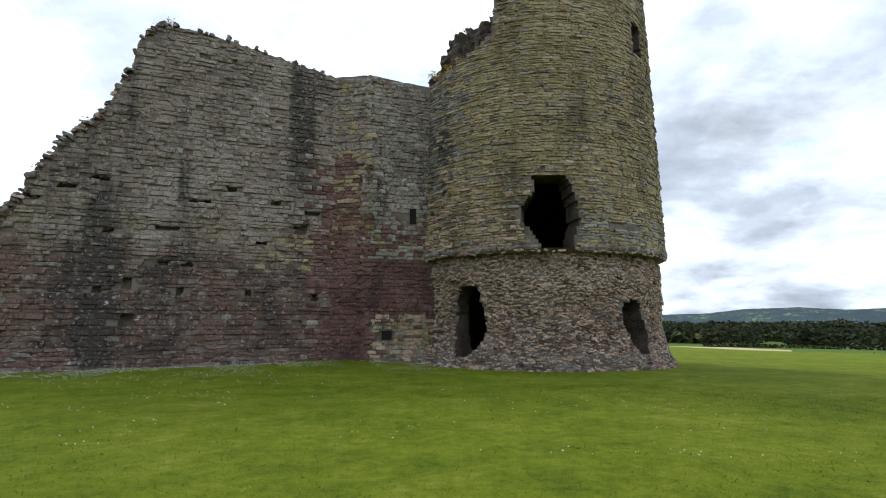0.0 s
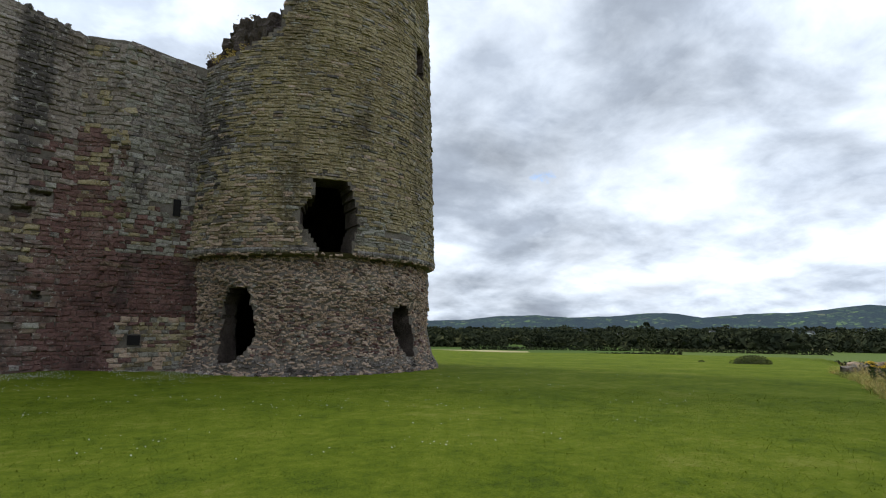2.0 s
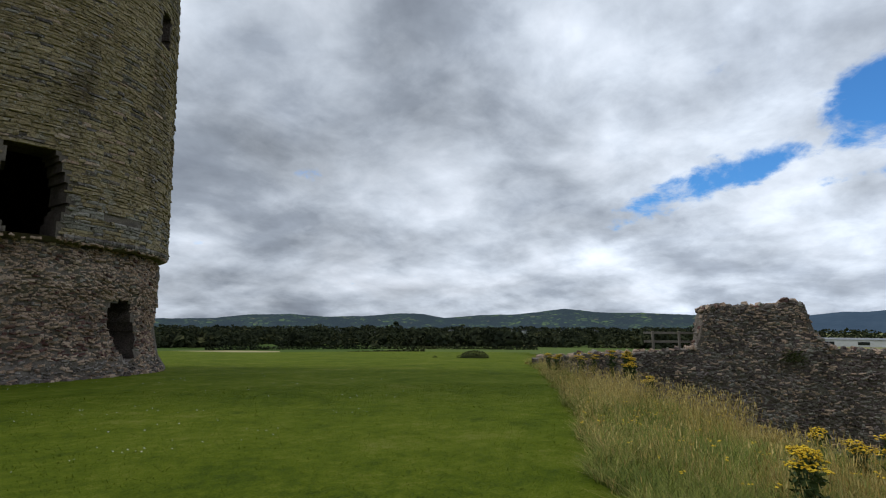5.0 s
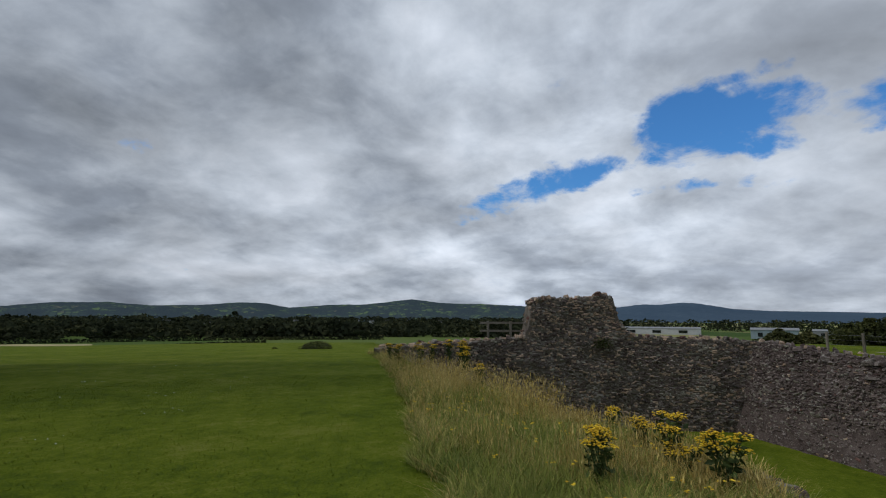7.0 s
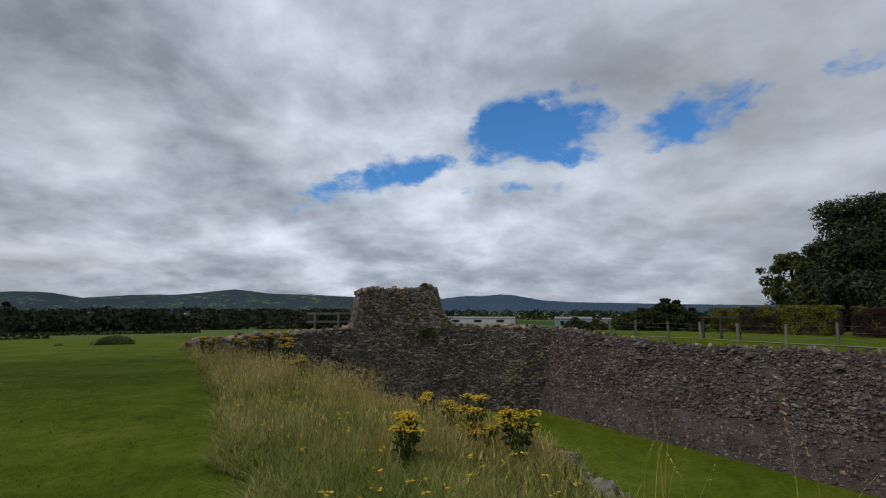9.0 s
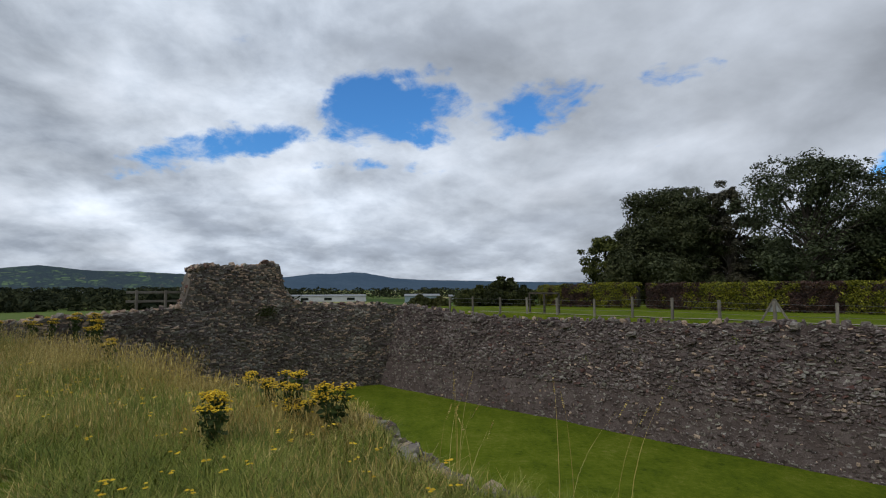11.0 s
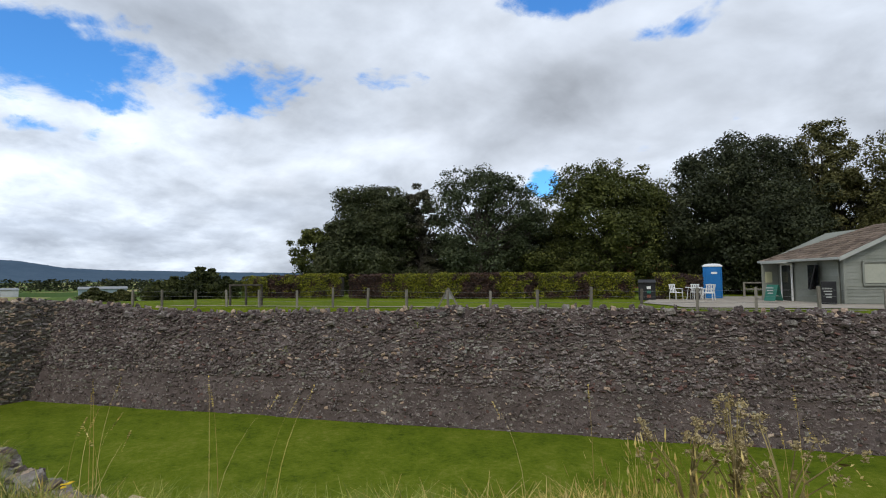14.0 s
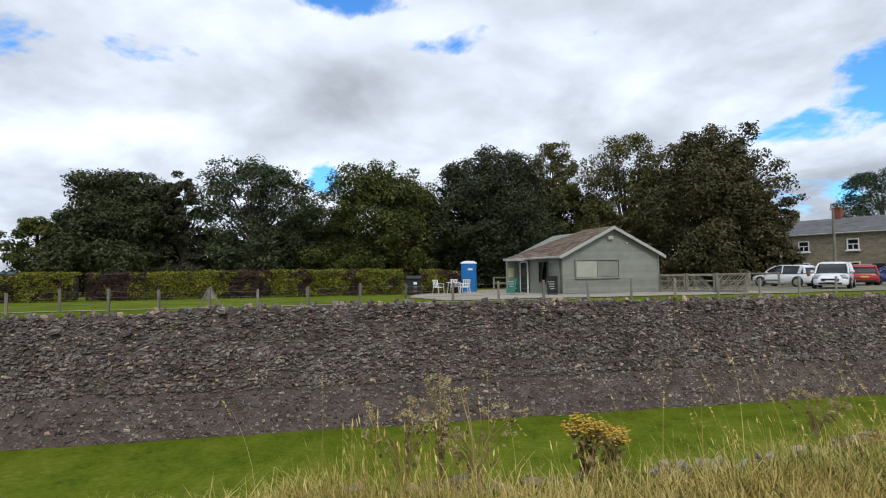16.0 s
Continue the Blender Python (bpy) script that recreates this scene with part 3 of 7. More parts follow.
def build_tower():
    t = thing("round_tower", pose(TOWER.x, TOWER.y, 0), "ruined round tower, yellowish ashlar over a robbed rubble base", "tower")

    def r_out(phi, z):
        bumpy = (0.3 if z < 4.3 else 0.05)
        r = tower_r(z) + bumpy * 0.5 * (ns(phi * 0.14, z * 1.1, 1.0) + 0.6 * ns(phi * 0.4, z * 3, 2.0)) - 0.02
        if 0.2 < z < 3.4:     # hollow round the robbed doorway
            r -= 0.45 * math.exp(-((phi + 33) / 7) ** 2 - ((z - 1.9) / 1.3) ** 2)
        return r
    phis = list(np.arange(-110, 111, 1.0)) + list(np.arange(115, 251, 5.0))
    zs = list(np.arange(-0.6, 20.01, 0.17))
    acc = Acc()
    shell(acc, r_out, 4.7, rim, phis, zs, in_hole, 0, 1)
    inv = t.matrix_world.inverted()
    acc.v = [inv @ v for v in acc.v]
    part("tower_core", acc, [M_MORTAR, M_CORE], t, "rough mortar and rubble core of the wall")
    # discs added inside to block light, which keep the openings dark
    for z in (3.9, 11.5):
        acc = Acc()
        acc.lathe(pose(0, 0, z), [(4.8, -0.15), (4.8, 0.15)], 32)
        part("inner_vault", acc, M_CORE, t)
    # inner rubble mass that stands higher than the outer face on the broken side
    acc = Acc()

    def high(phi):
        return interp([(-75, 12.6), (-60, 13.2), (-52, 14.0), (-47, 14.5), (-36, 14.75), (-26, 14.6), (-20, 14.8), (-15, 15.4), (-8, 17.0), (0, 19)], phi) + 0.3 * ns(phi * 0.25, 5.0) + 0.2 * ns(phi * 0.7, 1.0)

    def r_core(phi, z):
        return 5.15 + 0.5 * ns(phi * 0.16, z * 1.4, 6.0) + 0.25 * ns(phi * 0.5, z * 3.0, 8.0)
    shell(acc, r_core, 3.5, high, list(np.arange(-75, 3, 1.2)), list(np.arange(12.0, 19, 0.2)), lambda p, z: False, 0, 0)
    acc.v = [inv @ v for v in acc.v]
    part("broken_wall_core", acc, M_CORE, t, "ragged rubble of the broken wall top")
    # moulded string course at the foot of the ashlar
    prof = [(-0.05, 4.42), (0.07, 4.5), (0.1, 4.58), (0.07, 4.66), (-0.05, 4.7)]
    for a in np.arange(-70, 70, 3.0):
        if 1 < a < 17:
            continue
        ring = []
        for ph in (a + 0.1, a + 2.9):
            for dr, z in prof:
                d = tower_dir(ph) * (tower_r(5.0) + dr + 0.02 * ns(a, z))
                ring.append(Vector((d.x, d.y, z - 0.05 + 0.02 * ns(a, 3.0))))
        acc = Acc()
        acc.add(ring, [(i, i + 5, i + 6, i + 1) for i in range(4)] + [(4, 9, 5, 0), (0, 1, 2, 3, 4), (9, 8, 7, 6, 5)])
        part("band_stone", acc, M_GREY, t, "weathered moulded band stone")

    def surface(u, v):
        phi = math.degrees(u / 6.0)
        out = tower_dir(phi)
        right = Vector((-out.y, out.x, 0))
        r = tower_r(v) if v > 4.35 else r_out(phi, v)
        return Vector((TOWER.x + out.x * r, TOWER.y + out.y * r, v)), right, out

    def inside_upper(u, v):
        phi = math.degrees(u / 6.0)
        return v < rim(phi) - 0.1 and not in_hole(phi, v) and not (abs(v - 5.45) < 0.13 and min(abs(phi - c) for c in (30.0, 33.5, 38.0, 42.0)) < 1.1)

    def pick_upper(u, v, rng):
        phi = math.degrees(u / 6.0)
        k = rng.random()
        red = 0.55 * max(0.0, (7.6 - v) / 3.2) * max(0.0, min(1.0, (20 - phi) / 40))
        if abs(v - 5.35) < 0.55 and phi > 17:
            return 2 if k < 0.55 else 0
        if k < red:
            return 4
        grey = 0.1 + 0.7 * max(0.0, min(1.0, (-phi - 22) / 22)) * max(0.0, min(1.0, (v - 6) / 3)) + 0.25 * ns(phi * 0.08, v * 0.12, 3.0)
        if rng.random() < grey:
            return 1 if k < 0.9 else 2
        return 0 if k < 0.955 else (4 if k < 0.985 else 2)
    lay(t, surface, -6.6, 7.4, 4.6, 19.9, (0.075, 0.16), (0.18, 0.5), inside_upper, pick_upper, (0.0, 0.062), lambda u, v: 4.6 < v < 7.2 and -3.0 < u < 3.6, 11, skip=0.012, gap=0.005, jumble=0.02)

    def pick_lower(u, v, rng):
        k = rng.random()
        if v < 0.5:
            return 1 if k < 0.6 else 4
        if rng.random() < 0.25 * max(0.0, min(1.0, (2.6 - v) / 1.5)):
            return 3
        return 4 if k < 0.87 else (3 if k < 0.92 else (2 if k < 0.97 else 5))
    lay(t, surface, -6.6, 7.4, -0.4, 4.45, (0.05, 0.11), (0.08, 0.24), lambda u, v: not in_hole(math.degrees(u / 6.0), v), pick_lower, (-0.01, 0.075), lambda u, v: False, 12, scatter=0.07, skip=0.08, jumble=0.22)
    # spread footing of stones at the base
    rng = random.Random(13)
    for _ in range(120):
        phi = rng.uniform(-62, 66)
        q = tower_dir(phi) * (6.15 + rng.random() ** 2 * 0.35)
        ob = bpy.data.objects.new("footing_stone", shape_mesh(rng.randrange(len(SHAPES)), rng.choice((1, 4, 4, 5))))
        scene.collection.objects.link(ob)
        ob.parent = t
        l = rng.uniform(0.12, 0.36)
        ob.matrix_world = Matrix.Translation((TOWER.x + q.x, TOWER.y + q.y, lawn_z(TOWER.x + q.x, TOWER.y + q.y) - 0.05)) @ Euler((rng.uniform(-1.9, -1.3), rng.uniform(-0.2, 0.2), rng.uniform(0, 6.28))).to_matrix().to_4x4() @ Matrix.Diagonal((l, rng.uniform(0.08, 0.17), l * rng.uniform(0.5, 0.9), 1))
    return t


build_tower()


# curtain wall in three faces
A0, K0, B0, J0 = Vector((-15.6, 17.8)), Vector((-4.77, 22.4)), Vector((-3.29, 22.13)), Vector((0.6, 23.3))
LEN_A = (K0 - A0).length


def top_a(u):
    return interp([(-6, 0.5), (-3, 2.6), (-0.6, 4.4), (0.2, 5.3), (0.7, 6.0), (1.05, 6.9), (1.5, 7.7), (2.1, 8.6), (2.7, 9.1), (3.0, 9.5), (3.35, 10.4), (3.8, 11.4), (3.95, 12.6), (4.3, 13.1), (4.9, 13.55), (7.1, 13.4), (9.4, 13.0), (11.6, 12.6), (13, 12.5)], u) + 0.1 * ns(u * 2.2, 1.0) + (0.22 if u < 4.6 else 0.07) * ns(u * 5, 3.0)


def slab(acc, p, q, top, thick, step=0.3, low=-0.7, bulge=0.05, mi=0, u0=0.0, rows=26, dent=None):
    """A standing wall from p to q, its top following a profile, with an uneven face."""
    d = (q - p).normalized()
    back = Vector((-d.y, d.x))
    length = (q - p).length
    n = max(2, int(length / step))
    face, rear = [], []
    for i in range(n + 1):
        u = length * i / n
        z1 = top(u)
        for j in range(rows + 1):
            z = low + (z1 - low) * j / rows
            o = bulge * ns((u + u0) * 0.9, z * 0.9, 2.0) - 0.02
            if dent and dent(u + u0, z):
                o -= 0.28
            b = p + d * u - back * o
            face.append(Vector((b.x, b.y, z)))
            b = p + d * u + back * thick
            rear.append(Vector((b.x, b.y, z + 0.1 * ns(u, z, 5.0))))
    w = rows + 1
    fs = [(i * w + j, (i + 1) * w + j, (i + 1) * w + j + 1, i * w + j + 1) for i in range(n) for j in range(rows)]
    acc.add(face, fs, mi)
    o = len(acc.v)
    acc.add(rear, [f[::-1] for f in fs], mi)
    m = (n + 1) * w
    o -= m
    for i in range(n):
        acc.f.append((o + i * w + rows, o + (i + 1) * w + rows, o + m + (i + 1) * w + rows, o + m + i * w + rows))
        acc.m.append(mi)
    for j in range(rows):
        for i in (0, n):
            f = (o + i * w + j, o + i * w + j + 1, o + m + i * w + j + 1, o + m + i * w + j)
            acc.f.append(f if i == 0 else f[::-1])
            acc.m.append(mi)


def wall_surface(p, q, shift=0.0, bulge=0.05):
    d = (q - p).normalized()
    back = Vector((-d.y, d.x))

    def surface(u, v):
        o = bulge * ns(u * 0.9, v * 0.9, 2.0) + shift
        b = p + d * u - back * o
        return Vector((b.x, b.y, v)), Vector((d.x, d.y, 0)), Vector((-back.x, -back.y, 0))
    return surface


# small square holes and a slot in the long face: u, z, half width, half height
PUTLOGS = [(3.3, 2.86, 0.12, 0.14), (6.0, 2.87, 0.12, 0.14), (8.45, 2.8, 0.12, 0.12), (11.1, 2.72, 0.12, 0.14), (4.2, 3.1, 0.14, 0.22), (4.3, 1.75, 0.2, 0.26), (0.9, 6.1, 0.42, 0.06), (2.1, 6.6, 0.3, 0.06), (3.1, 6.95, 0.3, 0.08), (1.7, 5.5, 0.25, 0.06), (3.5, 5.05, 0.2, 0.06), (5.4, 5.25, 0.4, 0.09), (7.6, 7.0, 0.2, 0.08), (9.4, 6.6, 0.18, 0.08), (8.9, 4.9, 0.35, 0.05), (10.4, 5.6, 0.3, 0.08), (5.4, 3.9, 0.2, 0.07), (6.2, 3.85, 0.18, 0.07), (10.9, 6.3, 0.3, 0.08), (6.5, 6.4, 0.4, 0.045)]


def build_curtain():
    t = thing("curtain_wall", I4, "high ruined castle curtain wall of grey and red sandstone, broken off in a ragged slope", "wall")
    def hit_hole(u, v):
        return any(abs(u - a) < w + 0.04 * ns(v * 9, a) and abs(v - z) < h + 0.03 * ns(u * 6, z) for a, z, w, h in PUTLOGS)

    acc = Acc()
    start = A0 - (K0 - A0).normalized() * 6
    slab(acc, start, K0, lambda u: top_a(u - 6), 2.6, step=0.07, u0=-6.0, rows=190, dent=hit_hole)
    slab(acc, K0, B0, lambda u: 12.6 + 0.05 * ns(u * 3, 0), 2.6)
    slab(acc, B0, J0, lambda u: 12.6 - 0.08 * u + 0.04 * ns(u * 3, 4), 2.6)
    part("wall_core", acc, M_MORTAR, t)

    def pick_a(u, v, rng):
        k = rng.random()
        edge = max(0.0, 1 - abs(u - 11.3) / 1.0) * max(0.0, min(1.0, (8.8 - v) / 1.0))
        if k < edge * 0.85:
            return 3
        if 3.9 < v < 5.6 and u > 8.8 and rng.random() < 0.3:
            return 0
        return 7 if k < 0.95 else (2 if k < 0.965 else 1)
    lay(t, wall_surface(A0, K0), -5.5, LEN_A, -0.4, 13.6, (0.12, 0.23), (0.2, 0.52), lambda u, v: v < top_a(u) - 0.03 and not hit_hole(u, v), pick_a, (-0.01, 0.085), lambda u, v: v < 4.2 and u > 4.5, 21, skip=0.025, gap=0.004, jumble=0.02)

    def pick_b(u, v, rng):
        k = rng.random()
        if v > 8.9:
            return 7 if k < 0.8 else (2 if k < 0.9 else 0)
        if v > 5.6:
            return 3 if k < 0.75 else 0
        return 3
    lay(t, wall_surface(K0, B0), 0, (B0 - K0).length, -0.2, 12.6, (0.12, 0.23), (0.2, 0.42), lambda u, v: v < 12.5, pick_b, (0.0, 0.045), lambda u, v: False, 22, gap=0.004, jumble=0.02)

    def pick_c(u, v, rng):
        k = rng.random()
        if v > 6.3 + 0.3 * ns(u * 2, v * 2):
            return 7 if k < 0.45 else (1 if k < 0.6 else 2)
        if v > 4.3 and rng.random() < 0.62 - 0.1 * (5.5 - v):
            return 2 if k < 0.7 else 0
        if v < 1.9 and u > 0.3 and rng.random() < 0.75:
            return 2 if k < 0.3 else (0 if k < 0.7 else 4)
        return 3
    lay(t, wall_surface(B0, J0), 0, (J0 - B0).length, -0.3, 12.6, (0.11, 0.21), (0.18, 0.4), lambda u, v: v < 12.5 - 0.08 * u and not (1.9 < u < 2.2 and 5.9 < v < 6.65) and not ((u - 0.95) ** 2 / 0.06 + (v - 1.15) ** 2 / 0.05 < 1), pick_c, (0.0, 0.055), lambda u, v: False, 23, skip=0.02, gap=0.004, jumble=0.02)
    # near-black blocks on the face: the shade of two sockets put into colour
    hole_shade = mat("hole_shade", [(0.008, 0.007, 0.007), (0.015, 0.013, 0.012)], 3, 0.97, 0.3)
    d = (J0 - B0).normalized()
    for u, z, w, h in ((2.05, 6.28, 0.14, 0.36), (0.95, 1.15, 0.22, 0.2)):
        p = B0 + d * u
        acc = Acc()
        acc.box(Matrix.Translation((p.x, p.y, z)) @ Matrix.Rotation(math.atan2(d.y, d.x), 4, "Z"), w * 1.8, 0.16, h * 1.8)
        part("socket_hole", acc, hole_shade, t, "near-black block painted as a shaded socket in the masonry")


build_curtain()


# moat: outer retaining wall
def moat_top(s):
    return interp([(-1, 0.55), (1.5, 0.5), (4, 0.3), (6, 0.16), (10, 0.06), (13, 0.14), (17.0, 0.2), (18.5, 0.32), (24, 0.38), (30, 0.32), (40, 0.2), (70, 0.1)], s) + 0.06 * ns(s * 1.7, 1.0) + 0.05 * ns(s * 5, 2.0)


def build_moat_wall():
    t = thing("moat_wall", I4, "long dark grey rubble retaining wall along the grassy moat", "wall")
    acc = Acc()
    n, rows = 140, 16
    for i in range(n + 1):
        s = -2.6 + 66.0 * i / n
        top = moat_top(s)
        for j in range(rows + 1):
            z = MOAT_Z - 0.3 + (top - MOAT_Z + 0.3) * j / rows
            acc.v.append(on_wall(s, (z - MOAT_Z) / 4.3 + 0.06 * ns(s * 0.8, z), z))
        acc.v.append(on_wall(s, 1.75, top - 0.05))
        acc.v.append(on_wall(s, 1.75, MOAT_Z))
    w = rows + 3
    acc.f = [(i * w + j, (i + 1) * w + j, (i + 1) * w + j + 1, i * w + j + 1)[::-1] for i in range(n) for j in range(w - 1)]
    acc.m = [0] * len(acc.f)
    part("wall_core", acc, M_MORTAR_D, t)

    def surface(u, v):
        p = on_wall(u, (v - MOAT_Z) / 4.3 + 0.06 * ns(u * 0.8, v), v)
        return p, Vector((WALL_U.x, WALL_U.y, 0)), Vector((-WALL_N.x, -WALL_N.y, 0.2)).normalized()

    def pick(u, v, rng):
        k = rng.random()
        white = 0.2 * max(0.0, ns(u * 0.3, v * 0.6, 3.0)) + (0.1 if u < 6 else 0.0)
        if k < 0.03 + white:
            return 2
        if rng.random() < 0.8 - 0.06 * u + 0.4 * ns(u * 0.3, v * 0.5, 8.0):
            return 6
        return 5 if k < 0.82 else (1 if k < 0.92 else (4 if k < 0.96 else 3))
    lay(t, surface, -1.2, 56, -2.5, 0.75, (0.055, 0.11), (0.07, 0.2), lambda u, v: v < moat_top(u) + 0.02, pick, (-0.01, 0.08), lambda u, v: v > -0.2 and 14 < u < 34, 31, scatter=0.05, skip=0.06, jumble=0.3)
    lay(t, surface, -1.2, 56, MOAT_Z - 0.1, -2.5, (0.05, 0.1), (0.06, 0.17), lambda u, v: v < moat_top(u), pick, (-0.04, 0.04), lambda u, v: False, 32, scatter=0.05, skip=0.12, jumble=0.3)


build_moat_wall()


# cross wall at the moat's end, with the tall broken stub
def chain_point(line, s):
    for (ax, ay), (bx, by) in zip(line, line[1:]):
        l = math.hypot(bx - ax, by - ay)
        if s <= l or (bx, by) == line[-1]:
            return Vector((ax + (bx - ax) * s / l, ay + (by - ay) * s / l)), Vector((bx - ax, by - ay)).normalized()
        s -= l


CROSS_LEN = sum(math.hypot(b[0] - a[0], b[1] - a[1]) for a, b in zip(CROSS, CROSS[1:]))


def cross_top(s):
    z = interp([(-0.5, 0.55), (4.7, 0.68), (5.1, 0.95), (5.5, 1.6), (5.68, 2.75), (6.1, 2.95), (6.7, 2.88), (6.9, 2.7), (8.8, 2.75), (9.8, 2.72), (10.1, 2.45), (10.2, 1.7), (10.32, 1.0), (10.6, 0.62), (12.2, 0.5), (14, 0.35), (16, 0.3), (19, 0.0)], s)
    return z + 0.09 * ns(s * 2.3, 1.0) + 0.13 * ns(s * 7, 2.0)


def cap_stones(parent, spot, s0, s1, n, seed, kinds, size=(0.12, 0.34)):
    """Loose stones lying along a wall's broken top."""
    rng = random.Random(seed)
    for _ in range(n):
        p = spot(rng.uniform(s0, s1), rng.random())
        ob = bpy.data.objects.new("top_stone", shape_mesh(rng.randrange(len(SHAPES)), rng.choice(kinds)))
        scene.collection.objects.link(ob)
        ob.parent = parent
        l = rng.uniform(*size)
        ob.matrix_world = Matrix.Translation(p - Vector((0, 0, 0.05))) @ Euler((rng.uniform(-2.0, -1.15), rng.uniform(-0.35, 0.35), rng.uniform(0, 6.28))).to_matrix().to_4x4() @ Matrix.Diagonal((l, rng.uniform(0.09, 0.2), l * rng.uniform(0.5, 0.9), 1))


def build_cross_wall():
    t = thing("broken_cross_wall", I4, "dark rubble wall across the moat's end with one tall broken stub", "wall")
    acc = Acc()
    n, rows = 120, 22
    for i in range(n + 1):
        s = -1.9 + (CROSS_LEN + 1.9) * i / n
        p, d = chain_point(CROSS, s)
        side = Vector((-d.y, d.x))     # towards the moat
        top = cross_top(s)
        for k, o in ((0, 0.0), (1, -1.3)):
            for j in range(rows + 1):
                z = MOAT_Z - 0.3 + (top - MOAT_Z + 0.3) * j / rows
                q = p + side * (o + (0.12 * ns(s * 0.9, z * 0.9, k) if k == 0 else 0.1 * ns(s, z, 3)))
                acc.v.append(Vector((q.x, q.y, z)))
    w = 2 * (rows + 1)
    h = rows + 1
    for i in range(n):
        for j in range(rows):
            acc.f.append((i * w + j, i * w + j + 1, (i + 1) * w + j + 1, (i + 1) * w + j))
            acc.f.append((i * w + h + j, (i + 1) * w + h + j, (i + 1) * w + h + j + 1, i * w + h + j + 1))
        acc.f.append((i * w + rows, i * w + h + rows, (i + 1) * w + h + rows, (i + 1) * w + rows))
    acc.m = [0] * len(acc.f)
    part("wall_core", acc, M_MORTAR, t)

    def surface(u, v):
        p, d = chain_point(CROSS, u)
        side = Vector((-d.y, d.x))
        q = p + side * 0.12 * ns(u * 0.9, v * 0.9, 0)
        return Vector((q.x, q.y, v)), Vector((-d.x, -d.y, 0)), Vector((side.x, side.y, 0))

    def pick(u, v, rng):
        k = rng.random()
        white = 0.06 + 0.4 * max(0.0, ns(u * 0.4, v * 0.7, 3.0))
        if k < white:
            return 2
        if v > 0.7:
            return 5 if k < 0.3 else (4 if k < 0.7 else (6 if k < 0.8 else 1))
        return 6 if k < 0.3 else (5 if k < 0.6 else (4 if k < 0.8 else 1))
    def top_spot(u, k):
        p, d = chain_point(CROSS, u)
        side = Vector((-d.y, d.x))
        q = p - side * (1.2 * k - 0.05)
        return Vector((q.x, q.y, cross_top(u)))
    cap_stones(t, top_spot, -1.0, CROSS_LEN - 0.3, 190, 43, (1, 2, 4, 4, 5, 3))
    cap_stones(t, top_spot, 9.6, 10.8, 40, 44, (4, 4, 5, 1))
    cap_stones(t, top_spot, 4.7, 5.6, 30, 45, (4, 4, 5, 1))
    lay(t, surface, -1.7, CROSS_LEN - 0.2, MOAT_Z, 2.95, (0.055, 0.115), (0.08, 0.24), lambda u, v: -1.8 < u < CROSS_LEN and v < cross_top(u) - 0.02, pick, (0.0, 0.065), lambda u, v: v > 0.3 and 5 < u < 10, 41, scatter=0.06, skip=0.07, jumble=0.24)


build_cross_wall()


def curtain_spot(u, k):
    d = (K0 - A0).normalized()
    p = A0 + d * u + Vector((-d.y, d.x)) * (1.4 * k * k - 0.06)
    return Vector((p.x, p.y, top_a(u)))


cap_stones(bpy.data.objects["curtain_wall"], curtain_spot, -1.0, 4.8, 170, 48, (1, 1, 5, 3, 4), (0.14, 0.4))
cap_stones(bpy.data.objects["curtain_wall"], curtain_spot, 4.4, LEN_A, 42, 49, (1, 1, 2, 5), (0.12, 0.24))


def moat_spot(u, k):
    return on_wall(u, 0.98 + 0.7 * k, moat_top(u) + 0.02)


def ledge_spot(u, k):
    z = moat_top(u) - 0.08 - 0.75 * k * k
    return on_wall(u, (z - MOAT_Z) / 4.3 - 0.04, z)


for _name in ("moat_wall",):
    cap_stones(bpy.data.objects[_name], moat_spot, 0.0, 52.0, 240, 46, (5, 5, 5, 1, 4), (0.1, 0.26))
    cap_stones(bpy.data.objects[_name], ledge_spot, 2.0, 52.0, 44, 47, (5, 5, 1), (0.2, 0.42))


